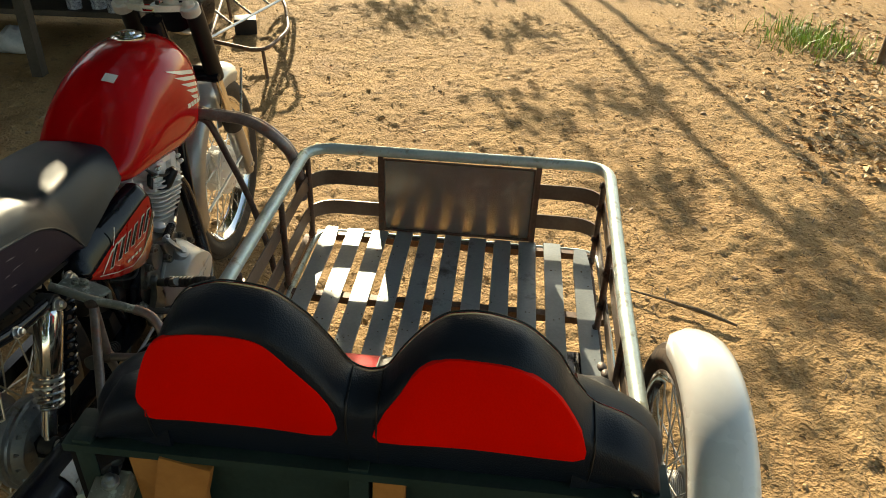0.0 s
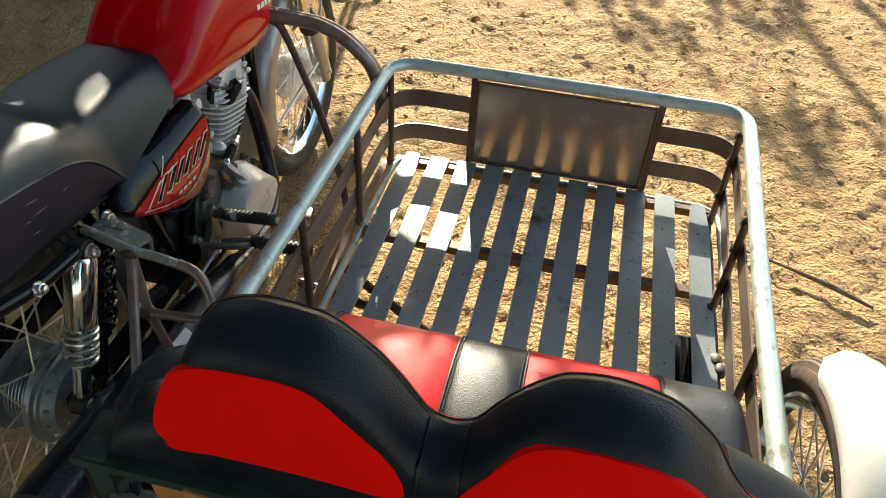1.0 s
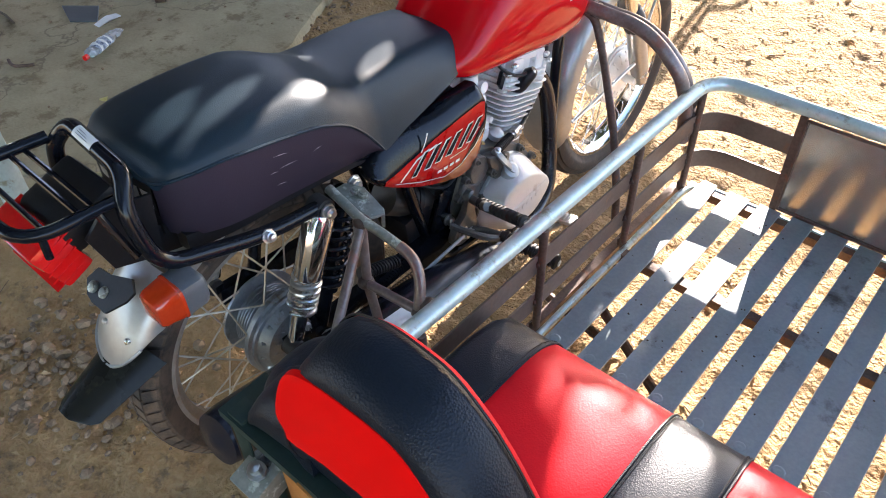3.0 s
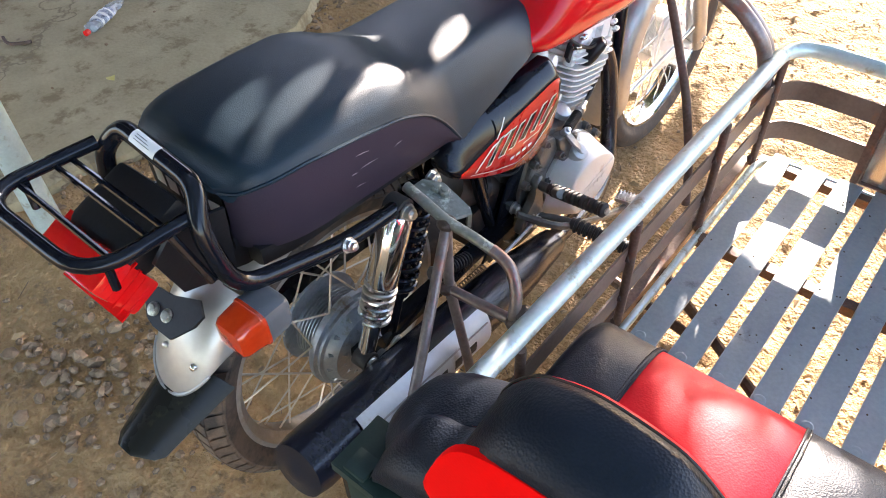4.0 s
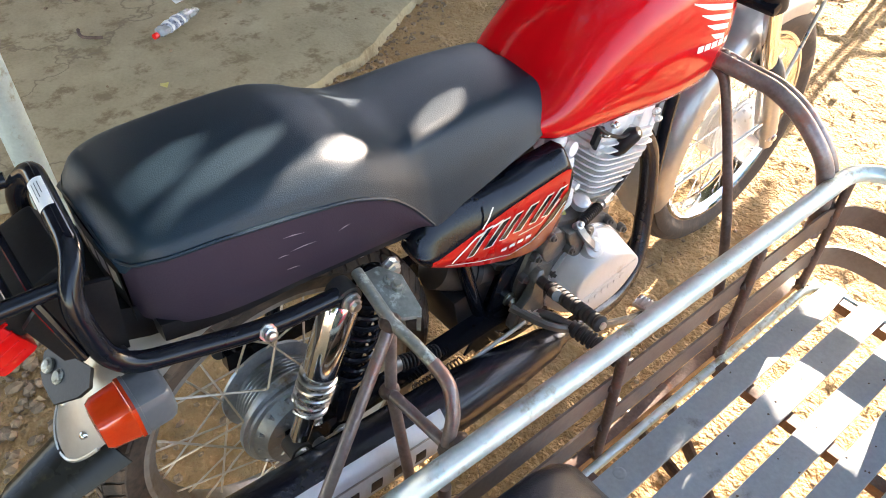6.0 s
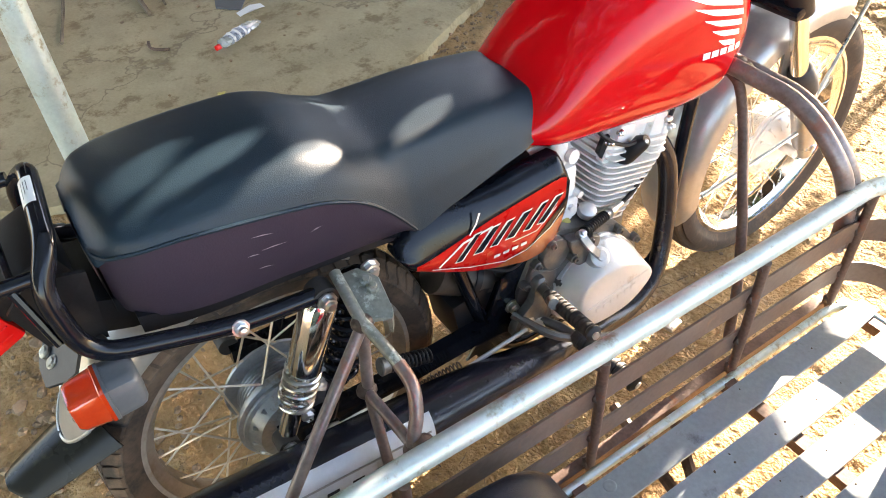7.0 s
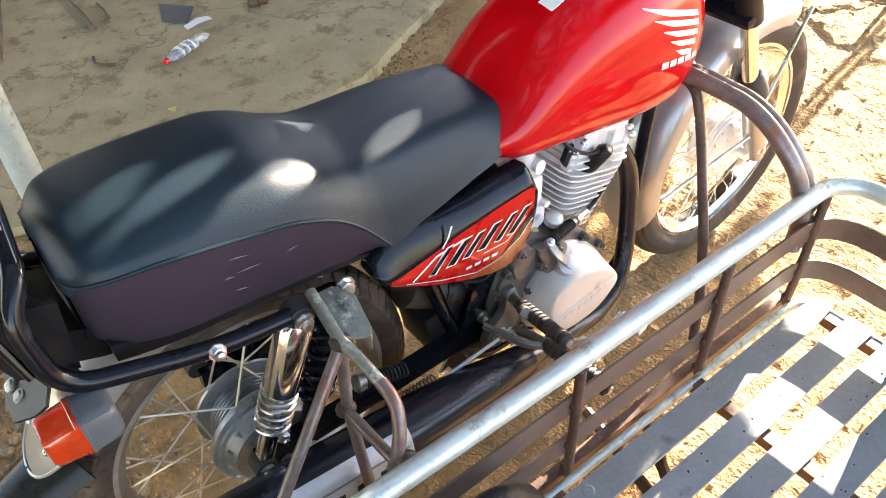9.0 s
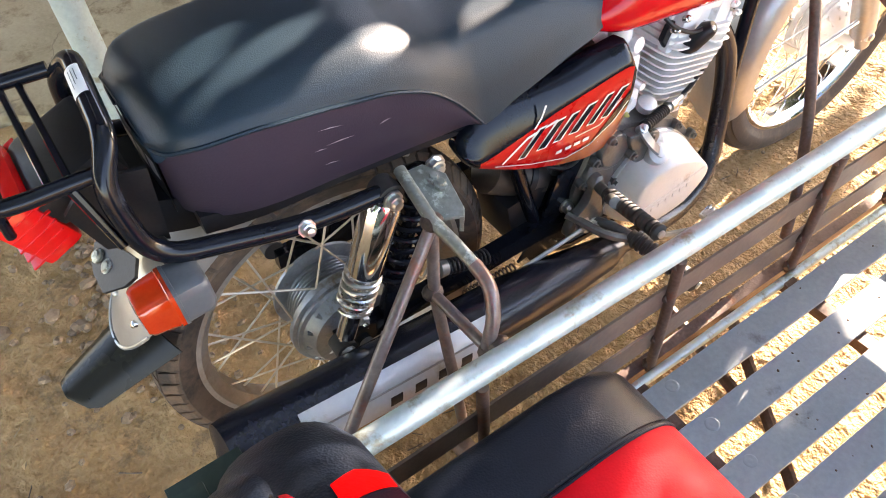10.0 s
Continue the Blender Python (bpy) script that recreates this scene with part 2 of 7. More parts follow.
RUBBER = surface("tyre_rubber", (0.030, 0.023, 0.018), (0.070, 0.050, 0.038), 0.8, scale=9, fine=160, bump=0.2, stain=(0.135, 0.088, 0.056), stain_scale=7, stain_at=0.48)
# darker than RUBBER so tread grooves look shaded; also the plain tyres' rubber
GROOVE = surface("dark_rubber_groove_shade", (0.018, 0.014, 0.012), (0.050, 0.036, 0.027), 0.8, scale=9, fine=160, bump=0.2, stain=(0.10, 0.066, 0.044), stain_scale=7, stain_at=0.50)
PEG_RUBBER = surface("peg_rubber", (0.016, 0.015, 0.015), (0.04, 0.036, 0.033), 0.65, fine=200, bump=0.15)
AMBER = surface("amber_lens", (0.44, 0.020, 0.002), (0.56, 0.042, 0.005), 0.12, coat=1.0, scale=20, fine=120, bump=0.1)
RED_LENS = surface("red_lens", (0.62, 0.006, 0.006), (0.75, 0.012, 0.01), 0.12, coat=1.0, scale=12, fine=100, bump=0.05)
GREY_PLASTIC = surface("grey_plastic", (0.075, 0.085, 0.095), (0.11, 0.12, 0.13), 0.35, fine=120, bump=0.05)
GREEN_STEEL = surface("dark_green_steel", (0.011, 0.026, 0.022), (0.026, 0.046, 0.040), 0.5, metal=0.0, spec=0.25, scale=10, fine=120, bump=0.1)
WOOD = surface("sawn_wood", (0.34, 0.125, 0.024), (0.46, 0.20, 0.05), 0.6, scale=6, fine=70, bump=0.25)
SCUFF = surface("pale_scuff", (0.20, 0.18, 0.20), (0.30, 0.27, 0.29), 0.6, bump=0.0)
STICKER = surface("white_sticker", (0.74, 0.74, 0.72), (0.8, 0.8, 0.79), 0.45, bump=0.0)
DECAL_RED = surface("red_decal", (0.42, 0.003, 0.004), (0.54, 0.010, 0.006), 0.3, spec=0.15, coat=0.5, scale=22, fine=60, bump=0.0)
DECAL_ORANGE = surface("orange_decal", (0.36, 0.075, 0.02), (0.48, 0.13, 0.04), 0.2, coat=1.0, scale=22, fine=60, bump=0.0)
DECAL_WHITE = surface("white_decal", (0.72, 0.70, 0.66), (0.8, 0.78, 0.74), 0.3, coat=0.6, bump=0.0)
STONE = surface("brown_stone", (0.20, 0.130, 0.075), (0.34, 0.235, 0.145), 0.85, scale=30, fine=200, bump=0.3, island=0.35)
LEAF_DRY = surface("dry_leaf", (0.30, 0.18, 0.08), (0.55, 0.38, 0.19), 0.7, scale=20, fine=120, bump=0.2, island=0.5)
LEAF_GREEN = surface("green_leaf", (0.05, 0.10, 0.02), (0.10, 0.17, 0.04), 0.5, scale=10, fine=60, bump=0.1, island=0.4)
BARK = surface("bark", (0.10, 0.075, 0.05), (0.19, 0.145, 0.10), 0.85, scale=10, fine=70, bump=0.5, depth=0.01)
PLASTIC_BLUE = surface("blue_wrapper", (0.008, 0.014, 0.05), (0.55, 0.60, 0.70), 0.3, scale=70, fine=120, bump=0.1)

CLEAR_PLASTIC = surface("clear_plastic", (0.78, 0.80, 0.82), (0.88, 0.9, 0.92), 0.15, scale=40, fine=120, bump=0.0)
CLEAR_PLASTIC.node_tree.nodes["Principled BSDF"].inputs["Transmission Weight"].default_value = 0.7
FIN_ALLOY = surface("pale_cast_alloy", (0.70, 0.70, 0.69), (0.80, 0.80, 0.78), 0.42, metal=0.15, scale=14, fine=160, bump=0.12, stain=(0.36, 0.33, 0.28), stain_scale=20, stain_at=0.64)
HUB_ALLOY = surface("grey_hub_alloy", (0.20, 0.22, 0.24), (0.34, 0.36, 0.37), 0.38, metal=0.5, scale=20, fine=140, bump=0.15, stain=(0.16, 0.12, 0.08), stain_scale=18, stain_at=0.58)
BROWN_RUBBER = surface("brown_rubber", (0.030, 0.022, 0.017), (0.06, 0.045, 0.034), 0.55, scale=12, fine=120, bump=0.1)
RIM_DULL = surface("dusty_rim", (0.22, 0.195, 0.165), (0.36, 0.33, 0.29), 0.38, metal=0.5, scale=14, fine=140, bump=0.1, stain=(0.24, 0.17, 0.11), stain_scale=12, stain_at=0.55)
FLAP = surface("scuffed_black_plastic", (0.008, 0.008, 0.007), (0.015, 0.015, 0.012), 0.24, spec=0.14, scale=12, fine=120, bump=0.08, stain=(0.05, 0.052, 0.03), stain_scale=16, stain_at=0.62)
SHIELD = surface("pale_silver_shield", (0.52, 0.55, 0.57), (0.62, 0.65, 0.66), 0.4, metal=0.2, scale=8, fine=120, bump=0.05, stain=(0.40, 0.38, 0.33), stain_scale=12, stain_at=0.6)


# ---- the ground ----
def value_noise(x, y, seed):
    """Smooth noise on arrays, one wave a metre."""
    rng = np.random.RandomState(seed)
    table = rng.rand(256, 256)
    xi, yi = np.floor(x).astype(int), np.floor(y).astype(int)
    fx, fy = x - xi, y - yi
    fx, fy = fx * fx * (3 - 2 * fx), fy * fy * (3 - 2 * fy)
    a, b = table[xi % 256, yi % 256], table[(xi + 1) % 256, yi % 256]
    c, d = table[xi % 256, (yi + 1) % 256], table[(xi + 1) % 256, (yi + 1) % 256]
    return (a * (1 - fx) + b * fx) * (1 - fy) + (c * (1 - fx) + d * fx) * fy - 0.5


def ground_height(x, y):
    h = 0.030 * value_noise(x * 1.1 + 7, y * 1.1 + 3, 1) + 0.014 * value_noise(x * 4.0, y * 4.0, 2)
    h = h + 0.010 * value_noise(x * 11.0, y * 9.0, 3) + 0.009 * value_noise(x * 23.0, y * 21.0, 4) + 0.011 * value_noise(x * 44.0, y * 41.0, 5)
    h = h - 0.020 * np.exp(-(x / 0.16) ** 2 - ((y - 1.25) / 0.25) ** 2)
    return h - 0.034


def dirt_material():
    m = surface("dry_dirt", (0.355, 0.210, 0.093), (0.525, 0.343, 0.168), 0.9, scale=2.6, fine=70, bump=0.9, depth=0.022,
                stain=(0.25, 0.168, 0.092), stain_scale=14, stain_at=0.55, spec=0.2)
    return m


DIRT = dirt_material()
CONCRETE = surface("worn_concrete", (0.30, 0.245, 0.145), (0.44, 0.365, 0.23), 0.85, scale=5.0, fine=85, bump=0.6, depth=0.005,
                   stain=(0.225, 0.172, 0.096), stain_scale=9.0, stain_at=0.52, spec=0.25)


def add_cracks(m, scale, width, tone):
    """Thin wandering cracks, darker and recessed."""
    t = m.node_tree
    n, link = t.nodes, t.links.new
    b = n["Principled BSDF"]
    pos = n.new("ShaderNodeTexCoord").outputs["Object"]
    warp = n.new("ShaderNodeTexNoise")
    warp.inputs["Scale"].default_value = 3.0
    warp.inputs["Detail"].default_value = 5.0
    link(pos, warp.inputs["Vector"])
    add = n.new("ShaderNodeMixRGB")
    add.blend_type = "LINEAR_LIGHT"
    add.inputs[0].default_value = 0.35
    link(pos, add.inputs[1])
    link(warp.outputs["Color"], add.inputs[2])
    v = n.new("ShaderNodeTexVoronoi")
    v.feature = "DISTANCE_TO_EDGE"
    v.inputs["Scale"].default_value = scale
    link(add.outputs[0], v.inputs["Vector"])
    r = n.new("ShaderNodeMapRange")
    r.inputs["From Min"].default_value, r.inputs["From Max"].default_value = 0.0, width
    link(v.outputs["Distance"], r.inputs["Value"])
    mix = n.new("ShaderNodeMix")
    mix.data_type = "RGBA"
    old = b.inputs["Base Color"].links[0].from_socket
    link(r.outputs["Result"], mix.inputs["Factor"])
    mix.inputs[6].default_value = (*tone, 1)
    link(old, mix.inputs[7])
    link(mix.outputs[2], b.inputs["Base Color"])


add_cracks(CONCRETE, 0.62, 0.005, (0.22, 0.175, 0.11))


def build_ground():
    near_x, near_y = np.arange(-1.7, 3.6, 0.014), np.arange(-0.8, 4.6, 0.014)
    far = np.array([0.1, 0.3, 0.7, 1.5, 4, 12, 40, 150, 600, 2500])
    xs = np.concatenate([near_x[0] - far[::-1], near_x, near_x[-1] + far])
    ys = np.concatenate([near_y[0] - far[::-1], near_y, near_y[-1] + far])
    gx, gy = np.meshgrid(xs, ys, indexing="ij")
    gz = ground_height(gx, gy)
    gz = np.where((np.abs(gx) > 60) | (np.abs(gy) > 60), 0.0, gz)
    n, k = gx.shape
    verts = np.stack([gx, gy, gz], -1).reshape(-1, 3)
    i, j = np.meshgrid(np.arange(n - 1), np.arange(k - 1), indexing="ij")
    a = (i * k + j).ravel()
    faces = np.stack([a, a + k, a + k + 1, a + 1], -1)
    me = bpy.data.meshes.new("ground")
    me.from_pydata(verts.tolist(), [], faces.tolist())
    me.materials.append(DIRT)
    me.polygons.foreach_set("use_smooth", [True] * len(me.polygons))
    tagged(new("ground", me), "dry sandy dirt yard with clods and tracks", "ground", kind="structure")


build_ground()


def slab_edge(y):
    """The broken edge of the concrete, as x at y."""
    base = lerp_table([(-6, -2.0), (-1.5, -1.75), (-0.3, -1.28), (0.1, -1.13), (0.5, -1.06), (0.9, -1.2), (1.3, -1.38), (2.2, -1.85), (6, -3.4)], y)[0]
    return base + 0.06 * noise.noise((y * 3.1, 4, 1)) + 0.025 * noise.noise((y * 11, 2, 5))


def build_slab():
    g = Geo()
    ys = [-6 + 0.05 * i for i in range(240)]
    top, verts, faces = 0.0, [], []
    for y in ys:
        e = slab_edge(y)
        row = [-9.0, -5.0, -3.2]
        row += [e - 0.9, e - 0.5, e - 0.25, e - 0.1, e - 0.03]
        for x in row:
            verts.append((x, y, top + 0.006 * noise.noise((x * 2, y * 2, 0))))
        verts.append((e, y, top - 0.008))
        verts.append((e + 0.02, y, -0.06))
    for i in range(len(ys) - 1):
        for a in range(9):
            faces.append([i * 10 + a, i * 10 + a + 1, (i + 1) * 10 + a + 1, (i + 1) * 10 + a])
    g.add(verts, faces)
    me = mesh_of("concrete_floor", g, CONCRETE)
    tagged(new("concrete_floor", me), "worn grey concrete floor with cracks and a broken edge", "floor", kind="structure")


build_slab()


# ---- wheels ----
def wheel(name, parent, centre, R, width, rim_r, hub_r, hub_w, label, hub_mat, tread=True, rim_mat=CHROME, spoke_mat=STEEL):
    """A spoked wheel: the rim is the part; tyre, hub and spokes belong to it."""
    c = Vector(centre)
    ax = (1, 0, 0)
    w = width / 2
    rw = w * 0.72
    rim = Geo().lathe(c, ax, [(-rw, rim_r + 0.006), (-rw, rim_r - 0.004), (-rw * 0.8, rim_r - 0.006), (-rw * 0.45, rim_r - 0.021), (rw * 0.45, rim_r - 0.021),
                              (rw * 0.8, rim_r - 0.006), (rw, rim_r - 0.004), (rw, rim_r + 0.006)], 72, caps=False)
    ob = part(name, rim, rim_mat, parent, label, 50)
    prof = [(-rw * 0.9, rim_r - 0.002), (-w * 0.92, rim_r + 0.02), (-w, (rim_r + R) / 2), (-w * 0.86, R - 0.018), (-w * 0.5, R - 0.006), (0, R - 0.003),
            (w * 0.5, R - 0.006), (w * 0.86, R - 0.018), (w, (rim_r + R) / 2), (w * 0.92, rim_r + 0.02), (rw * 0.9, rim_r - 0.002)]
    if tread:
        body = [(d, r - (0.007 if abs(d) < w * 0.95 and r > R - 0.03 else 0.0)) for d, r in prof]
        tyre = Geo().lathe(c, ax, body, 96, caps=False)
        blocks = Geo()
        n = 64
        for k in range(n):
            for col, (d0, d1) in enumerate(((-0.97, -0.56), (-0.50, -0.05), (0.05, 0.50), (0.56, 0.97))):
                a0 = 6.28318 * (k + 0.5 * (col % 2)) / n
                slant = (0.30 if col in (0, 2) else -0.30) * 6.28318 / n
                loops = []
                for drop in (0.0, 0.010):
                    ring = []
                    for d, sl in ((d0, 0.0), (d1, 1.0)):
                        r = R - 0.003 - 0.026 * abs(d) ** 3.0 - drop
                        for e in ((0.10, 0.88) if sl == 0 else (0.88, 0.10)):
                            a = a0 + 6.28318 * e / n + slant * sl
                            ring.append(c + Vector((d * w, math.cos(a) * r, math.sin(a) * r)))
                    loops.append(ring)
                blocks.rings(loops)
        tagged(part("tread", blocks, RUBBER, ob, "dusty rubber tread blocks", 30), "dusty rubber tread blocks", kind="stuff")
    else:
        prof = prof[:4] + [(d * w, R - 0.006 - 0.020 * abs(d) ** 2.4 + (0.007 if k % 4 else -0.003)) for k, d in enumerate([-0.75 + 1.5 * j / 24 for j in range(25)])] + prof[-4:]
        tyre = Geo().lathe(c, ax, prof, 72, caps=False)
    part("tyre", tyre, GROOVE, ob, "dusty black treaded rubber tyre")
    hw = hub_w / 2
    hub = Geo().lathe(c, ax, [(-hw * 0.62, 0.01), (-hw * 0.62, hub_r * 0.5), (-hw * 0.50, hub_r * 0.75), (-hw * 0.40, hub_r * 0.98), (-hw * 0.33, hub_r * 0.98), (-hw * 0.30, hub_r * 0.72)] + [(hw * (-0.21 + 0.082 * k + o), hub_r * r) for k in range(7) for o, r in ((0.0, 0.73), (0.018, 0.79), (0.042, 0.79), (0.060, 0.73))] + [(hw * 0.37, hub_r * 0.72), (hw * 0.42, hub_r), (hw * 0.5, hub_r * 1.06), (hw * 0.62, hub_r * 1.06), (hw * 0.66, hub_r * 0.98),
                              (hw * 0.72, hub_r * 0.96), (hw, hub_r * 0.78), (hw * 1.04, hub_r * 0.45), (hw * 1.12, hub_r * 0.3), (hw * 1.14, 0.01)], 40)
    hub.lathe(c, ax, [(-hw - 0.04, 0.008), (-hw - 0.04, 0.012), (hw + 0.045, 0.012), (hw + 0.045, 0.006)], 12)
    hub_part = part("hub", hub, hub_mat, ob, "cast drum brake hub")
    for k in range(14):
        a = 6.28318 * k / 14
        rad = Vector((0, math.cos(a), math.sin(a)))
        part("hub_rib", Geo().tube([c + rad * hub_r * 0.55 + Vector((hw * 1.02, 0, 0)), c + rad * hub_r * 0.90 + Vector((hw * 0.84, 0, 0))], 0.004, 6), hub_mat, hub_part)
    part("hub_ring", Geo().lathe(c, ax, [(hw * 0.66, hub_r * 0.99), (hw * 0.74, hub_r * 1.0), (hw * 0.78, hub_r * 0.94)], 40, caps=False), hub_mat, hub_part)
    first = []
    for tilt in (1, -1):
        for s in (1, -1):
            a0, a1 = 0.0, tilt * 0.62
            p = c + Vector((hw * (0.55 if s > 0 else -0.365), math.cos(a1) * hub_r * 0.97, math.sin(a1) * hub_r * 0.97))
            q = c + Vector((s * 0.004, math.cos(a0) * (rim_r - 0.018), math.sin(a0) * (rim_r - 0.018)))
            first.append(part("spoke", Geo().tube([p, q], 0.0019, 6), spoke_mat, ob))
    for k, sp in enumerate(first):
        off = k * 6.28318 / 36
        here = Matrix.Translation(c)
        for i in range(9):
            turn = here @ Matrix.Rotation(off + i * 6.28318 / 9, 4, "X") @ here.inverted()
            if i == 0:
                base = Matrix.Translation(ORIGIN[ob])
                sp.matrix_basis = base.inverted() @ turn @ base
            else:
                repeat(sp, turn)
    return ob


def fender(centre, r, half, a0, a1, lip=0.018, crown=0.018, n=40, soft=(0, 0)):
    """A bowed mudguard sheet with real thickness; soft gives the degrees over which each end is rounded off."""
    drop = lip + crown
    rings = []
    for i in range(n + 1):
        d = (a1 - a0) * i / n
        f = 1.0
        for gap, s in ((d, soft[0]), (a1 - a0 - d, soft[1])):
            if s and gap < s:
                f = min(f, max(0.25, math.sqrt(1 - (1 - gap / s) ** 2)))
        a = radians(a0 + d)
        rad = Vector((0, math.cos(a), math.sin(a)))
        sec = []
        for k in range(15):
            x = f * math.cos(math.pi * (1 - k / 14))
            sec.append((x * half, -drop + drop * (1 - x * x) ** 0.32))
        loop = sec + [(x * 0.97, z - 0.003) for x, z in sec[::-1]]
        rings.append([Vector(centre) + rad * (r + z) + Vector((x, 0, 0)) for x, z in loop])
    return Geo().rings(rings)


# ---- the sidecar ----
RAIL_Z, DECK_Z = 0.475, 0.21
LEFT, RIGHT, FRONT = 0.375, 1.275, 1.08


def build_sidecar():
    cart = thing("sidecar", (0.83, 0.4, 0), "home-built steel sidecar with galvanised rail, slatted floor and white mudguard", "sidecar")
    rail = bent([(LEFT - 0.012, -0.24, RAIL_Z), (LEFT, 0.4, RAIL_Z), (LEFT + 0.006, FRONT, RAIL_Z), (RIGHT + 0.008, FRONT + 0.008, RAIL_Z), (RIGHT - 0.018, 0.4, RAIL_Z), (RIGHT - 0.028, -0.24, RAIL_Z)], 0.085, 8)
    part("top_rail", Geo().tube(rail, 0.0165, 16), GALV, cart, "bent galvanised pipe rail")
    # flat bars that run round the three sides, broken by the front panel
    for z in (0.383, 0.279):
        for name, path in (("flat_bar", bent([(LEFT + 0.004, -0.2, z), (LEFT + 0.008, FRONT - 0.006, z), (0.605, FRONT - 0.006, z)], 0.10, 8)),
                           ("flat_bar", bent([(1.075, FRONT, z), (RIGHT, FRONT, z), (RIGHT - 0.032, -0.2, z)], 0.10, 8))):
            part(name, Geo().tube(path, 0, flat=(0.004, 0.048, (0, 0, 1))), BAR, cart, "brown flat steel bar")
    # uprights
    first = None
    for x, y in ((LEFT + 0.016, 1.02), (LEFT + 0.015, 0.742), (LEFT + 0.012, 0.405), (LEFT + 0.008, 0.075), (LEFT, -0.2),
                 (RIGHT - 0.012, 1.0), (RIGHT - 0.022, 0.66), (RIGHT - 0.027, 0.30), (RIGHT - 0.034, -0.2)):
        if first is None:
            first = part("post", Geo().tube([(x, y, 0.19), (x + 0.001, y, 0.3), (x, y, RAIL_Z - 0.008)], 0.0085, 10), RUST, cart, "rusty round steel upright")
            at = (x, y)
        else:
            repeat(first, Matrix.Translation((x - at[0], y - at[1], 0)))
    first = None
    for x, y in ((LEFT + 0.016, 1.02), (LEFT + 0.015, 0.742), (LEFT + 0.012, 0.405), (RIGHT - 0.012, 1.0), (RIGHT - 0.022, 0.66)):
        for z in (0.383, 0.279, 0.205, RAIL_Z - 0.018):
            if first is None:
                first = part("weld", Geo().ball((x - 0.004, y, z), (0.010, 0.014, 0.014), 1), WELD, cart, "rough weld bead")
                at = (x, y, z)
            else:
                repeat(first, Matrix.Translation((x - at[0], y - at[1], z - at[2])) )
    # front panel and its two posts
    for x in (0.602, 1.078):
        part("panel_post", Geo().tube([(x, FRONT - 0.006, 0.195), (x, FRONT - 0.006, RAIL_Z - 0.01)], 0, flat=(0.016, 0.016, (0, 1, 0))), RUST, cart, "rusty square upright")
    panel = Geo()
    nx, nz = 14, 8
    verts, faces = [], []
    for back in (0, 1):
        for i in range(nx + 1):
            for k in range(nz + 1):
                x, z = 0.612 + 0.456 * i / nx, 0.213 + 0.245 * k / nz
                verts.append((x, FRONT - 0.010 + 0.003 * back + 0.0016 * noise.noise((x * 6, z * 7, 2)), z))
    m = (nx + 1) * (nz + 1)
    for i in range(nx):
        for k in range(nz):
            a = i * (nz + 1) + k
            faces += [[a, a + 1, a + nz + 2, a + nz + 1], [m + a, m + a + nz + 1, m + a + nz + 2, m + a + 1]]
    panel.add(verts, faces)
    part("front_panel", panel, PANEL, cart, "dull shiny sheet steel panel with scuffs")
    rim = Geo()
    for a, b in (((0.612, 0.213), (0.612, 0.458)), ((1.068, 0.213), (1.068, 0.458)), ((0.612, 0.458), (1.068, 0.458)), ((0.612, 0.213), (1.068, 0.213))):
        rim.tube([(a[0], FRONT - 0.013, a[1]), (b[0], FRONT - 0.013, b[1])], 0.0035, 6)
    part("panel_edge", rim, RUST, cart, "rusty folded panel edge")
    # floor frame under the slats
    part("floor_frame", Geo().tube(bent([(0.402, -0.2, 0.197), (0.402, 1.055, 0.197), (1.285, 1.055, 0.197), (1.285, -0.2, 0.197)], 0.07, 6), 0.0085, 10), GALV, cart, "thin grey pipe round the floor")
    for y in (1.04, 0.715, 0.36, 0.0):
        part("cross_bar", Geo().tube([(0.40, y, 0.192), (1.285, y, 0.192)], 0, flat=(0.025, 0.022, (0, 0, 1))), RUST, cart, "rusty angle bar under the slats")
    for p, q in (((0.36, 0.62, 0.17), (0.78, 0.36, 0.165)), ((0.5, 0.42, 0.15), (0.66, 0.30, 0.15)), ((0.30, 0.55, 0.14), (0.52, 0.50, 0.15))):
        part("under_brace", Geo().tube([p, q], 0.011, 8), RUST, cart, "dark brace under the floor")
    part("axle_beam", Geo().tube([(0.3, 0.09, 0.16), (1.33, 0.09, 0.26)], 0.018, 10), RUST, cart, "dark axle beam")
    for x in (LEFT, RIGHT - 0.02):
        part("side_beam", Geo().tube([(x, -0.24, 0.185), (x, 1.03, 0.185)], 0, flat=(0.02, 0.02, (0, 0, 1))), RUST, cart, "dark floor side beam")
    # mudguard and wheel
    c = (1.348, 0.085, 0.268)
    part("mudguard", fender((1.366, 0.085, 0.270), 0.317, 0.057, 56, 200, 0.030, 0.018, 40, (8, 6)), WHITE_PAINT, cart, "glossy white bowed mudguard")
    p = Vector(c) + Vector((0, 0.31 * math.cos(radians(150)), 0.31 * math.sin(radians(150))))
    part("mudguard_stay", Geo().tube([(RIGHT - 0.01, p.y, 0.26), (c[0] - 0.05, p.y, p.z)], 0.006, 8), RUST, cart)
    wheel("wheel", cart, c, 0.292, 0.078, 0.228, 0.045, 0.09, "chromed wire wheel", ALLOY, False)
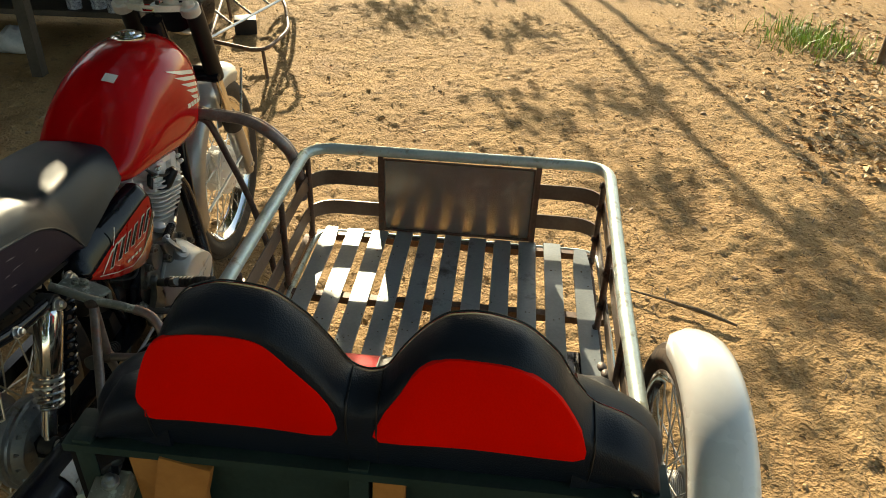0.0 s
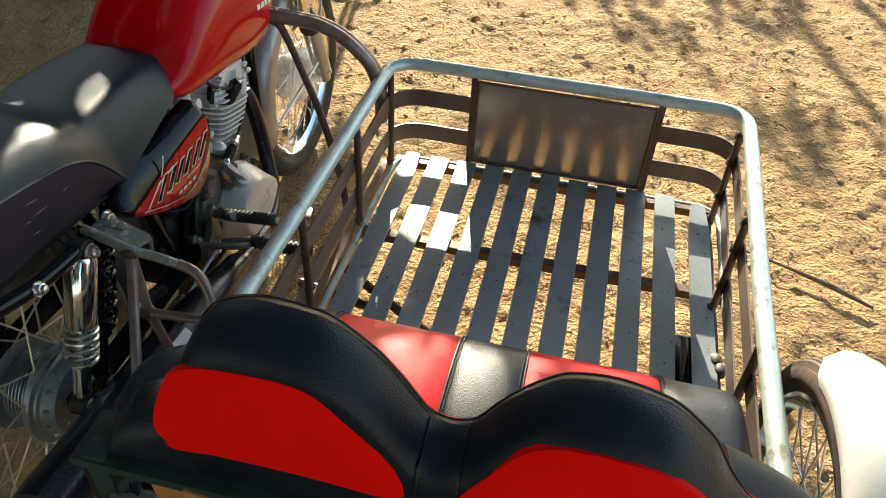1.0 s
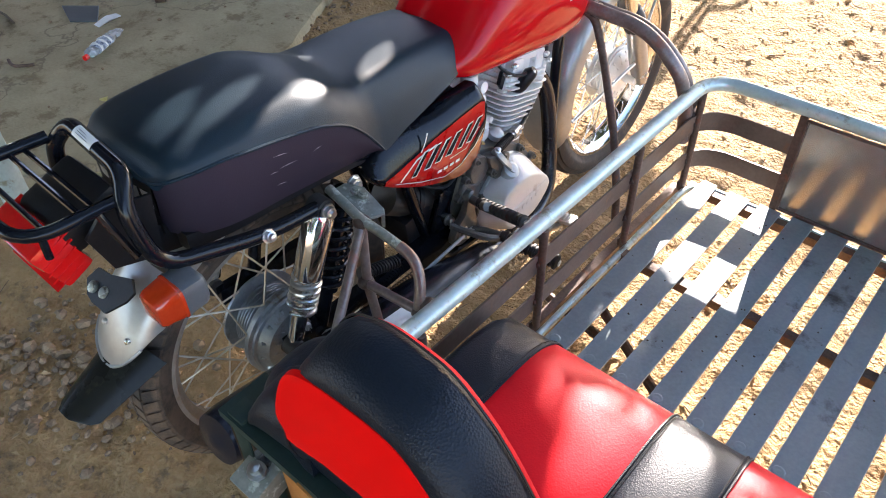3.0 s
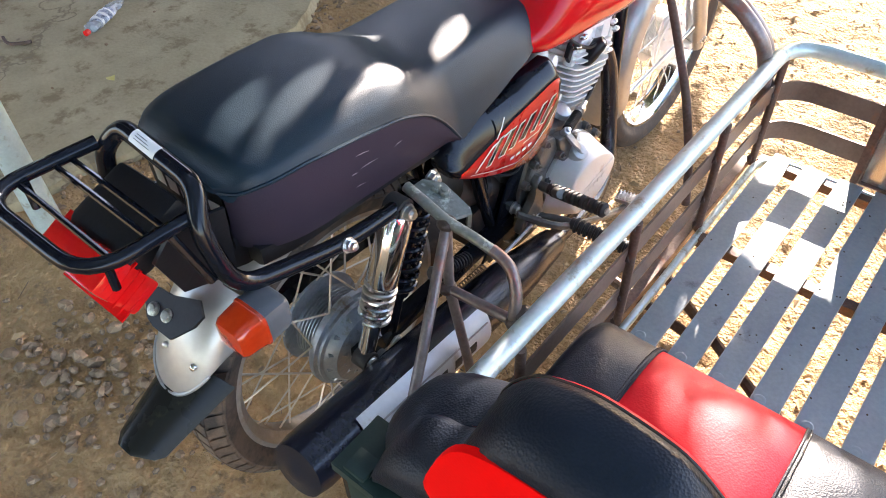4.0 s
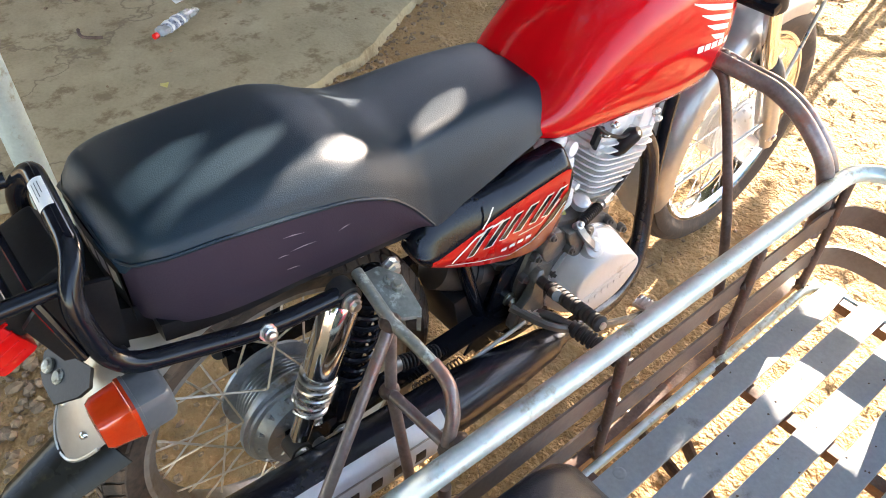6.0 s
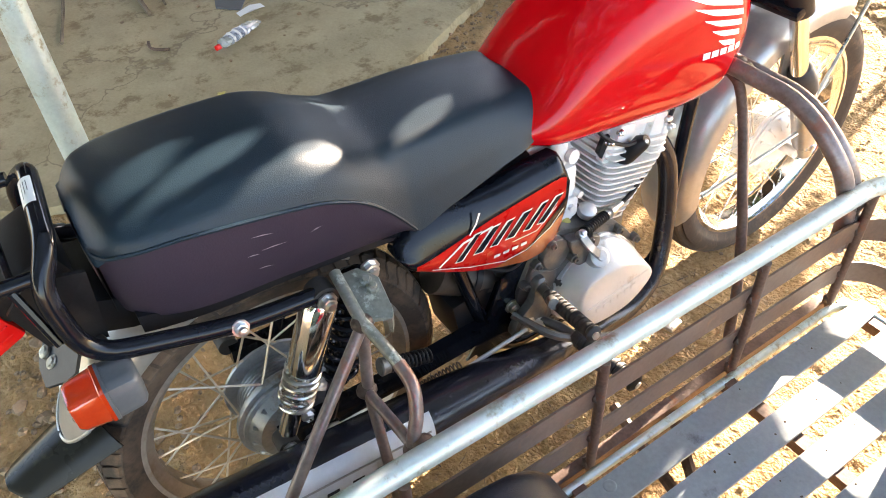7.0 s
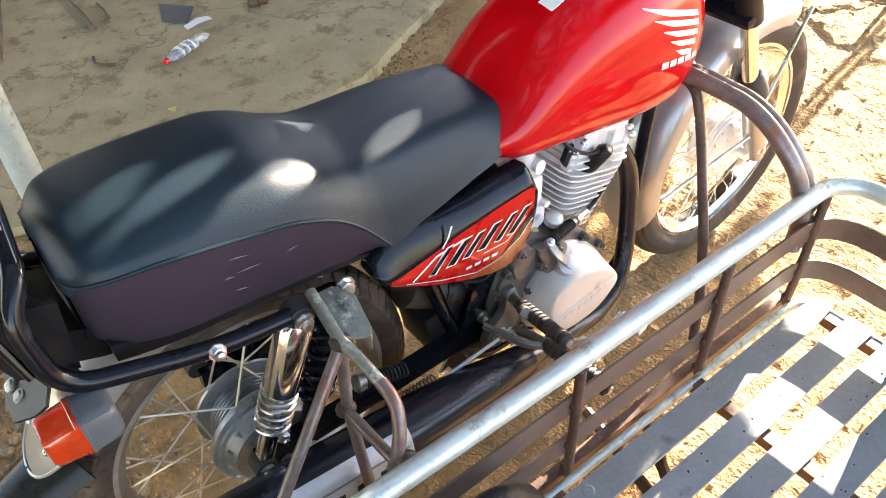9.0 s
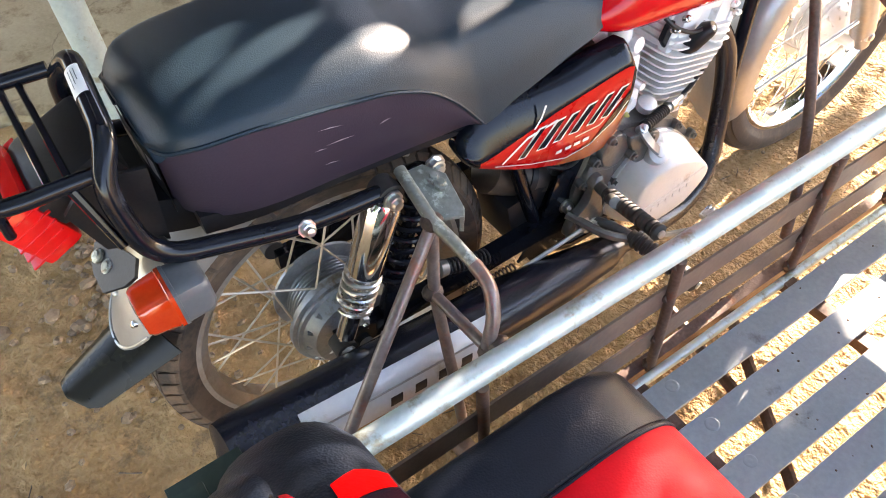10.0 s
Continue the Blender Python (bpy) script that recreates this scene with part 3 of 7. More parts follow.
    # slats
    for i in range(11):
        x = 0.446 + 0.0774 * i + (0.009 if i == 10 else 0.0)
        s = Geo()
        rings = []
        bow = 0.002 * math.sin(i * 2.3)
        for k in range(15):
            y = (1.064 if i < 10 else 1.040) + 0.003 * math.sin(i * 5.1) - 1.25 * k / 14
            dz = bow * math.sin(k * 0.45)
            w = 0.0265 - (0.008 if k == 0 and i in (0, 10) else 0)
            rings.append([(x - w, y, DECK_Z - 0.003 + dz), (x + w, y, DECK_Z - 0.003 + dz), (x + w - 0.001, y, DECK_Z + dz), (x - w + 0.001, y, DECK_Z + dz)])
        s.rings(rings)
        slat = part("slat", s, SLAT, cart, "grey painted flat steel slat" if i != 8 else "dark blue-grey painted steel slat")
        wx, wy = x - 0.008 + 0.004 * math.sin(i * 1.7), 0.400 + 0.006 * math.sin(i * 3.1)
        part("weld_mark", Geo().lathe((wx, wy, DECK_Z - 0.001), (0, 0, 1), [(0, 0.0125), (0.0013, 0.011), (0.0019, 0.009), (0.0013, 0.006), (0.0018, 0.003), (0.0018, 0.0005)], 16), SLAT, slat, "faint round weld mark")
    part("mount_block", Geo().box((1.185, 0.34, 0.186), (0.062, 0.44, 0.030), bevel=0.003), BLACK_PAINT, cart, "black steel channel under the slats")
    for x, y in ((1.255, 0.50), (1.262, 0.475)):
        part("weld", Geo().ball((x, y, 0.205), (0.014, 0.022, 0.012), 2), WELD, cart, "lumpy weld")
    # mounting tubes to the motorcycle
    for off in ((0.001, -0.013, 0.004), (-0.003, 0.015, -0.004)):
        path = spline([Vector(p) + Vector(off) for p in ((0.060, 0.955, 0.618), (0.118, 0.957, 0.613), (0.172, 0.965, 0.606), (0.230, 0.970, 0.598), (0.290, 0.968, 0.574), (0.345, 0.975, 0.520), (0.362, 0.992, 0.465), (0.365, 1.015, 0.415), (0.368, 1.018, 0.33))], 5)
        part("front_mount_tube", Geo().tube(path, 0.0155, 12), MOUNT, cart, "rusty bent double mounting tube")
    part("front_strut", Geo().tube(spline([(0.110, 0.945, 0.604), (0.135, 0.942, 0.592), (0.160, 0.935, 0.550), (0.197, 0.910, 0.495), (0.240, 0.874, 0.440), (0.268, 0.858, 0.380), (0.31, 0.825, 0.28), (0.335, 0.80, 0.19)], 4), 0.0095, 10), RUST, cart, "dark steel strut")
    for p in ((0.112, 0.958, 0.610), (0.128, 0.957, 0.606), (0.366, 1.014, 0.435), (0.369, 1.018, 0.40)):
        part("weld", Geo().ball(p, (0.018, 0.024, 0.022), 2), WELD, cart, "lumpy weld")
    # rear mount: plate, bowed tube, cross tube and two legs
    plate = [(0.126, 0.140, 0.590), (0.130, 0.168, 0.592), (0.158, 0.186, 0.586), (0.216, 0.174, 0.577), (0.226, 0.166, 0.575), (0.206, 0.133, 0.571)]
    part("mount_plate", Geo().prism(plate, (0.0, 0, -0.006), 0.002), PLATE, cart, "stained galvanised mounting plate")
    part("plate_flange", Geo().prism([(0.218, 0.173, 0.576), (0.227, 0.165, 0.574), (0.225, 0.165, 0.545), (0.216, 0.172, 0.547)], (-0.004, -0.004, 0)), PLATE, cart, "folded edge of the plate")
    for p in ((0.158, 0.166, 0.583), (0.172, 0.168, 0.581)):
        part("bolt", Geo().lathe(p, (0.15, 0, 1), [(0, 0.013), (0.003, 0.013), (0.003, 0.009), (0.009, 0.009), (0.010, 0.006), (0.013, 0.005), (0.0135, 0.001)], 8), PLATE, cart, "dull galvanised bolt")
    part("plate_strap", Geo().tube(spline([(0.124, 0.137, 0.594), (0.165, 0.133, 0.586), (0.206, 0.130, 0.576), (0.25, 0.135, 0.565), (0.284, 0.139, 0.554)], 5), 0.0085, 14), PLATE, cart, "stained grey tube welded along the plate")
    part("rear_mount_tube", Geo().tube(spline([(0.282, 0.139, 0.555), (0.304, 0.140, 0.546), (0.320, 0.137, 0.534), (0.335, 0.128, 0.510), (0.341, 0.118, 0.485), (0.343, 0.111, 0.452)], 5), 0.0094, 14), MOUNT, cart, "bowed rusty tube")
    part("rear_cross_tube", Geo().tube([(0.218, 0.113, 0.450), (0.343, 0.117, 0.458)], 0.0085, 10), MOUNT, cart, "rusty tube welded to the rail")
    part("rear_leg", Geo().tube([(0.208, 0.128, 0.566), (0.262, 0.002, 0.45), (0.318, -0.143, 0.30), (0.355, -0.238, 0.205)], 0.0086, 12), MOUNT, cart, "slanting steel leg")
    part("rear_leg", Geo().tube([(0.206, 0.130, 0.566), (0.219, 0.116, 0.45), (0.258, 0.111, 0.30), (0.283, 0.107, 0.18)], 0.0086, 12), MOUNT, cart, "slanting steel leg")
    part("weld", Geo().ball((0.207, 0.130, 0.571), (0.016, 0.016, 0.012), 2), WELD, cart, "lumpy weld")
    for p in ((0.218, 0.114, 0.450), (0.345, 0.114, 0.462), (0.353, 0.124, 0.476)):
        part("weld", Geo().ball(p, (0.014, 0.016, 0.012), 2), WELD, cart, "lumpy weld")
    return cart


build_sidecar()


# ---- bench cushion and backrest ----
def build_bench():
    bench = thing("bench_seat", (0.82, 0.0, 0.21), "red and black vinyl bench cushion on the sidecar floor", "seat")
    # box under the cushion
    part("bench_box", Geo().box((0.82, -0.005, 0.265), (0.80, 0.40, 0.105), bevel=0.006), GREEN_STEEL, bench, "dark steel box under the cushion")

    def section(puff):
        pts = [(-0.215, 0.318), (-0.222, 0.40), (-0.205, 0.436), (-0.10, 0.442 + puff), (0.05, 0.443 + puff), (0.15, 0.440 + puff), (0.205, 0.428 + puff * 0.6), (0.243, 0.404), (0.268, 0.372), (0.276, 0.345), (0.262, 0.322), (0.20, 0.315)]
        return pts
    cuts = [(0.415, 0.528, BENCH_BLACK, "black"), (0.528, 0.748, BENCH_RED, "red"), (0.748, 0.868, BENCH_BLACK, "black"), (0.868, 1.092, BENCH_RED, "red"), (1.092, 1.235, BENCH_BLACK, "black")]
    for k, (a, b, material, tone) in enumerate(cuts):
        rings = []
        for i in range(11):
            t = i / 10
            x = a + (b - a) * t
            edge = min(t, 1 - t) * (b - a)
            puff = 0.006 * (1 - math.exp(-edge / 0.008)) + 0.004 * math.sin(math.pi * t)
            pts = section(puff)
            shrink = 0.0
            if (k == 0 and t < 0.25) or (k == 4 and t > 0.75):
                e = (t if k == 0 else 1 - t) * (b - a)
                shrink = 0.03 * (1 - min(1, e / 0.028)) ** 2
            rings.append([Vector((x, y * (1 - shrink * 0.8), z - shrink * (z - 0.318) / 0.12)) for y, z in pts])
        part("cushion_panel", Geo().rings(rings), material, bench, tone + " vinyl cushion panel", 60)
    for x in (0.528, 0.748, 0.868, 1.092):
        line = spline([(x, y, z + 0.001) for y, z in section(0.001)[2:10]], 4)
        part("piping", Geo().tube(line, 0.0022, 6), BENCH_BLACK, bench, "black stitched seam")
        side = -1 if x in (0.528, 0.868) else 1
        g = Geo()
        walk_line = spline([(x + side * 0.0055, y, z + 0.0028) for y, z in section(0.0035)[2:10]], 12)
        for a, b in list(zip(walk_line, walk_line[1:]))[::1]:
            d = b - a
            steps = max(1, int(d.length / 0.0085))
            for j in range(steps):
                g.tube([a + d * ((j + 0.15) / steps), a + d * ((j + 0.75) / steps)], 0.0011, 5)
        part("stitching", g, BLACK_PLASTIC, bench, "black thread stitches")


build_bench()


def build_backrest():
    back = thing("backrest", (0.80, -0.25, 0.21), "padded black and red vinyl double backrest on a dark steel base", "backrest")
    # the outline of the padded board, as height over x
    top = [(0.420, 0.655), (0.432, 0.690), (0.46, 0.715), (0.505, 0.735), (0.520, 0.765), (0.540, 0.825), (0.572, 0.862), (0.62, 0.876), (0.67, 0.871), (0.72, 0.838), (0.755, 0.796), (0.785, 0.762), (0.805, 0.757), (0.826, 0.762),
           (0.852, 0.794), (0.885, 0.835), (0.915, 0.857), (0.95, 0.862), (1.00, 0.852), (1.05, 0.814), (1.085, 0.768), (1.112, 0.742), (1.16, 0.722), (1.20, 0.690), (1.212, 0.655)]
    front, rear, low = -0.188, -0.262, 0.632

    def height(x):
        z = lerp_table(top, x)[0]
        return z + 0.012 * max(0.0, min(1.0, (z - 0.74) / 0.06))

    def skin(x, z):
        """The back face, softly puffed."""
        t = max(0.0, min(1.0, (z - low) / max(0.02, height(x) - 0.030 - low)))
        return rear + 0.004 + 0.018 * (1 - t) - 0.010 * math.sin(math.pi * min(1, 0.15 + 0.8 * t))
    n = 81
    rings = []
    for i in range(n):
        x = 0.420 + (1.212 - 0.420) * i / (n - 1)
        zt = height(x)
        ring = []
        m = 7
        zs = zt - 0.030
        for k in range(m + 1):
            z = low + (max(zs, low + 0.004) - low) * k / m
            ring.append(Vector((x, skin(x, z), z)))
        # the slanting rounded band from the back face up to the front edge
        ring += [Vector((x, rear + 0.006, zt - 0.021)), Vector((x, rear + 0.022, zt - 0.010)), Vector((x, rear + 0.043, zt - 0.003)), Vector((x, front - 0.012, zt)), Vector((x, front - 0.002, zt - 0.004)), Vector((x, front, zt - 0.012))]
        ring += [Vector((x, front - 0.002, low + (zt - 0.02 - low) * k / 4)) for k in range(4, -1, -1)]
        rings.append(ring)
    part("pad", Geo().rings(rings), BENCH_BLACK, back, "black vinyl padding with two humps", 60)
    # thick rounded shoulders on either side
    for flip in (1, -1):
        def side(x):
            return x if flip > 0 else 1.622 - x
        loop = [(0.404, 0.605), (0.400, 0.640), (0.403, 0.665), (0.414, 0.684), (0.432, 0.698), (0.46, 0.712), (0.50, 0.728), (0.528, 0.738), (0.532, 0.70), (0.532, 0.605)]
        cx, cz = 0.532, 0.61
        rings = []
        for i in range(15):
            t = -1 + i / 7
            k = max(0.12, (1 - abs(t) ** 2.8) ** (1 / 2.8))
            rings.append([Vector((side(cx + (x - cx) * k), -0.176 + 0.078 * t, cz + (z - cz) * (0.35 + 0.65 * k))) for x, z in loop])
        part("shoulder_pad", Geo().rings(rings), BENCH_BLACK, back, "thick rounded black vinyl shoulder", 50)
        if flip > 0:
            rows = []
            for i in range(9):
                t = 0.30 + 0.55 * i / 8
                k = (1 - abs(t) ** 2.8) ** (1 / 2.8)
                row = []
                for x in [0.498 + 0.006 * abs(i - 4) / 4 + (0.030 - 0.006 * abs(i - 4) / 4) * j / 4 for j in range(5)]:
                    z = lerp_table([(0.40, 0.66), (0.46, 0.712), (0.50, 0.728), (0.528, 0.738), (0.54, 0.741)], x)[0]
                    row.append(Vector((cx + (x - cx) * k, -0.176 + 0.078 * t, cz + (z - cz) * (0.35 + 0.65 * k) + 0.0015)))
                rows.append(row)
            part("red_inset", Geo().add([p for r in rows for p in r], [[a * 5 + b, a * 5 + b + 1, a * 5 + b + 6, a * 5 + b + 5] for a in range(8) for b in range(4)]), BACK_RED, back, "red vinyl inset, colour brightened against the shade", 60)
    # red insets on the back face
    for pts in ([(0.500, 0.735), (0.519, 0.797), (0.541, 0.836), (0.575, 0.853), (0.62, 0.858), (0.656, 0.857), (0.684, 0.848), (0.715, 0.816), (0.764, 0.755), (0.766, 0.695), (0.66, 0.692), (0.522, 0.694), (0.508, 0.710)],
                [(0.829, 0.692), (0.830, 0.735), (0.853, 0.780), (0.881, 0.830), (0.915, 0.852), (0.965, 0.853), (1.006, 0.845), (1.042, 0.823), (1.070, 0.788), (1.099, 0.728), (1.088, 0.692), (0.95, 0.690)]):
        loop = spline([(x, 0, 0.69 + (z - 0.69) * 0.965) for x, z in pts], 3, True)
        mid = sum(loop, Vector()) / len(loop)
        rings = []
        for s, o in ((1.0, -0.006), (0.99, 0.0012), (0.95, 0.0022), (0.6, 0.003), (0.3, 0.003), (0.05, 0.003)):
            row = []
            for p in loop:
                q = mid + (p - mid) * s
                row.append(Vector((q.x, skin(q.x, q.z) - o, q.z)))
            rings.append(row)
        part("red_inset", Geo().rings(rings), BACK_RED, back, "red vinyl inset, colour brightened against the shade", 60)
    # red front face, seen as a thin line over the front edge
    cols = []
    for i in range(61):
        x = 0.44 + 0.75 * i / 60
        cols.append([(x, front - 0.0005, height(x) - 0.004), (x, front + 0.0045, height(x) - 0.008), (x, front + 0.008, height(x) - 0.020), (x, front + 0.008, (height(x) + low) / 2), (x, front, low)])
    part("front_face", Geo().add([p for c in cols for p in c], [[a * 5 + b, a * 5 + b + 1, a * 5 + b + 6, a * 5 + b + 5] for a in range(60) for b in range(4)]), BENCH_RED, back, "red vinyl front face", 60)

    def over(x):
        zt = height(x)
        return [(x, skin(x, low + 0.005) - 0.001, low + 0.005), (x, skin(x, zt - 0.06) - 0.001, zt - 0.06), (x, rear + 0.005, zt - 0.0205), (x, rear + 0.021, zt - 0.0092), (x, rear + 0.043, zt - 0.002), (x, front - 0.012, zt + 0.001), (x, front + 0.001, zt - 0.010)]
    for x in (0.785, 0.826, 1.112, 0.512):
        part("piping", Geo().tube(spline(over(x), 3), 0.0016, 6), BLACK_PLASTIC, back, "stitched seam")
    edge = [Vector((0.52 + 0.58 * i / 80, front - 0.004, height(0.52 + 0.58 * i / 80) + 0.0005)) for i in range(81)]
    part("piping", Geo().tube(edge, 0.0013, 6), BLACK_PLASTIC, back, "black piping on the front edge")
    part("side_gusset", Geo().prism([(0.382, -0.262, 0.628), (0.47, -0.262, 0.628), (0.415, -0.262, 0.50), (0.382, -0.262, 0.44)], (0, 0.004, 0)), BLACK_PAINT, back, "black sheet gusset")
    # steel base
    part("base_angle", Geo().box((0.802, -0.231, 0.632), (0.850, 0.070, 0.006), bevel=0.001), GREEN_STEEL, back, "dark green painted steel angle")
    part("base_angle", Geo().box((0.802, -0.2655, 0.6275), (0.850, 0.004, 0.014)), GREEN_STEEL, back, "dark green painted steel angle")
    part("base_sheet", Geo().box((0.80, -0.225, 0.42), (0.80, 0.006, 0.415)), GREEN_STEEL, back, "dark steel sheet")
    for x in (0.405, 0.80, 1.20):
        part("support", Geo().box((x, -0.25, 0.425), (0.028, 0.028, 0.43), bevel=0.002), GREEN_STEEL, back, "dark square steel support")
    for x in (0.402, 0.80, 1.18):
        part("screw", Geo().lathe((x, -0.252, 0.635), (0, 0, 1), [(0, 0.007), (0.003, 0.006), (0.0035, 0.001)], 10), STEEL, back)
    part("rear_bracket", Geo().box((0.435, -0.268, 0.545), (0.050, 0.050, 0.04), (20, 0, 0), 0.003), PLATE, back, "galvanised bracket with a bolt")
    part("rear_bolt", Geo().lathe((0.438, -0.272, 0.567), (0, -0.2, 1), [(0, 0.013), (0.006, 0.013), (0.006, 0.008), (0.016, 0.008), (0.017, 0.001)], 8), STEEL, back)


build_backrest()


# ---- the motorcycle ----
REAR = (0.0, 0.042, 0.268)
FORE = (0.0, 1.283, 0.268)


def superoval(y, half, low, high, top_n=4.0, low_n=5.0, count=32, mid=0.5, tuck=0.0):
    """A rounded cross-section at y; tuck narrows it towards the bottom."""
    zc = low + (high - low) * mid
    out = []
    for i in range(count):
        a = 6.28318 * i / count
        c, s = math.cos(a), math.sin(a)
        e = top_n if s >= 0 else low_n
        r = (abs(c) ** e + abs(s) ** e) ** (-1 / e)
        h = (high - zc) if s >= 0 else (zc - low)
        x = half * r * c
        z = zc + h * r * s
        if tuck and z < zc:
            x *= 1 - tuck * (zc - z) / (zc - low)
        out.append(Vector((x, y, z)))
    return out


def coil(a, b, r, turns, wire, steps=14):
    """A spring from a to b."""
    a, b = Vector(a), Vector(b)
    ax = (b - a).normalized()
    p = ax.cross(Vector((1, 0, 0))).normalized()
    q = ax.cross(p)
    n = int(turns * steps)
    return Geo().tube([a + (b - a) * i / n + (p * math.cos(6.28318 * i / steps) + q * math.sin(6.28318 * i / steps)) * r for i in range(n + 1)], wire, 8)


def along(a, b, profile, seg=20):
    """A turned piece along a to b: rows of (share of the way, radius)."""
    a, b = Vector(a), Vector(b)
    L = (b - a).length
    return Geo().lathe(a, b - a, [(t * L, r) for t, r in profile], seg)


def bolt(at, way, r, mat_, parent):
    return part("bolt", Geo().lathe(at, way, [(0, r * 1.35), (0.003, r * 1.35), (0.003, r), (0.011, r), (0.012, r * 0.75), (0.017, r * 0.6), (0.018, 0.001)], 8), mat_, parent, "zinc bolt and washer", 30)


def build_motorcycle():
    bike = thing("motorcycle", (0, 0.66, 0), "red motorcycle with black two-up seat, wire wheels and rear rack", "motorcycle")

    # wheels
    wheel("rear_wheel", bike, REAR, 0.305, 0.088, 0.238, 0.090, 0.165, "dusty wire rear wheel", HUB_ALLOY, True, RIM_DULL, SPOKE)
    wheel("front_wheel", bike, FORE, 0.315, 0.086, 0.246, 0.080, 0.10, "chromed wire front wheel", COVER_PAINT, False)

    # seat: flat on top with crisp shoulders, stepped, the sides stitched on below a piped seam
    top = [(-0.126, 0.752), (-0.116, 0.768), (-0.095, 0.779), (-0.05, 0.785), (0.03, 0.788), (0.12, 0.787), (0.165, 0.781), (0.20, 0.767), (0.235, 0.749), (0.27, 0.738), (0.32, 0.732), (0.40, 0.727), (0.48, 0.719), (0.525, 0.711), (0.537, 0.704)]
    shoulder = [(-0.126, 0.745), (-0.095, 0.768), (0.03, 0.775), (0.12, 0.771), (0.17, 0.756), (0.21, 0.735), (0.26, 0.719), (0.40, 0.715), (0.537, 0.701)]
    crest = [(-0.126, 0.060), (-0.118, 0.078), (-0.10, 0.092), (-0.06, 0.102), (0.10, 0.104), (0.20, 0.100), (0.28, 0.097), (0.40, 0.091), (0.50, 0.084), (0.537, 0.080)]
    seam = [(-0.126, 0.735), (-0.09, 0.746), (-0.05, 0.748), (0.018, 0.740), (0.089, 0.728), (0.134, 0.718), (0.164, 0.706), (0.195, 0.689), (0.226, 0.661), (0.245, 0.638), (0.272, 0.600), (0.30, 0.56)]
    low = [(-0.126, 0.640), (-0.078, 0.627), (-0.009, 0.617), (0.068, 0.613), (0.152, 0.605), (0.276, 0.592), (0.339, 0.610), (0.412, 0.622), (0.48, 0.634), (0.537, 0.640)]
    half = [(-0.126, 0.078), (-0.120, 0.095), (-0.105, 0.111), (-0.08, 0.124), (-0.04, 0.131), (0.05, 0.135), (0.20, 0.138), (0.30, 0.138), (0.42, 0.136), (0.50, 0.134), (0.537, 0.126)]

    def seat_at(table, y):
        return lerp_table(table, y)[0]

    def seat_lean(y, z):
        """The front edge runs back towards the foot of the seat."""
        f = max(0.0, min(1.0, (y - 0.36) / 0.177))
        return y - 0.045 * f * max(0.0, min(1.0, (0.70 - z) / 0.07)) ** 1.5

    def seat_half(y):
        """The right half of the padded section at y: from the middle of the top to the seam."""
        zt, zc, hc, w = seat_at(top, y), seat_at(shoulder, y), seat_at(crest, y), seat_at(half, y)
        zs = max(seat_at(seam, y), seat_at(low, y))
        soft = 0.045 if y < 0.16 else max(0.020, 0.045 - 0.025 * (y - 0.16) / 0.1)
        flank = Vector(((hc + w) / 2 + 0.006, 0, (zc + zs) / 2 + 0.002))
        line = bent([(0, 0, zt), (hc, 0, zc), flank, (w, 0, zs)], soft, 7)
        return [(p.x, p.z) for p in line]

    def seat_centre(y):
        return -0.012 - 0.012 * max(0.0, min(1.0, (y - 0.1) / 0.4))

    ys = [-0.126 + 0.663 * i / 90 for i in range(91)]
    rings = []
    for y in ys:
        h, c = seat_half(y), seat_centre(y)
        ring = [Vector((c - x, seat_lean(y, z), z)) for x, z in h[::-1]] + [Vector((c + x, seat_lean(y, z), z)) for x, z in h[1:]]
        zb = h[-1][1] - 0.004
        rings.append(ring + [Vector((c + 0.10, seat_lean(y, zb), zb)), Vector((c - 0.10, seat_lean(y, zb), zb))])
    for end, dy in ((0, -0.004), (-1, 0.004)):
        ring = rings[end]
        mid = sum(ring, Vector()) / len(ring)
        cap = [mid + (p - mid) * 0.94 + Vector((0, dy, 0)) for p in ring]
        rings = [cap] + rings if end == 0 else rings + [cap]
    seat = part("seat", Geo().rings(rings), LEATHER, bike, "black leather-grained two-up seat with a step", 60)

    def seat_side(y, z, out=0.0012):
        """A point of the right flank below the seam."""
        zs, zb, w = seat_at(seam, y), seat_at(low, y), seat_at(half, y)
        t = max(0.0, min(1.0, (zs - z) / max(0.01, zs - zb)))
        return Vector((seat_centre(y) + w - 0.016 * t * t + 0.004 * math.sin(math.pi * t) + out, seat_lean(y, z), z))
    for s in (1, -1):
        def mirror(p):
            return Vector((p.x if s > 0 else 2 * seat_centre(p.y) - p.x, p.y, p.z))
        line = [mirror(seat_side(y, seat_at(seam, y))) for y in [-0.124 + 0.396 * k / 60 for k in range(61)]]
        line = [Vector((seat_centre(-0.126) + s * 0.03, -0.131, 0.732)), Vector((seat_centre(-0.126) + s * 0.066, -0.129, 0.733))] + line
        part("piping", Geo().tube(line, 0.0026, 6), LEATHER, seat, "raised black piping")
        cols = []
        for k in range(61):
            y = -0.126 + 0.398 * k / 60
            zt, zb = seat_at(seam, y), seat_at(low, y)
            cols.append([mirror(seat_side(y, zb + (zt - zb) * j / 6, 0)) for j in range(7)] + [mirror(seat_side(y, zb, -0.03))])
        verts = [p for c in cols for p in c]
        faces = [[a * 8 + b, (a + 1) * 8 + b, (a + 1) * 8 + b + 1, a * 8 + b + 1] for a in range(60) for b in range(6)] + [[a * 8 + 7, (a + 1) * 8 + 7, (a + 1) * 8, a * 8] for a in range(60)]
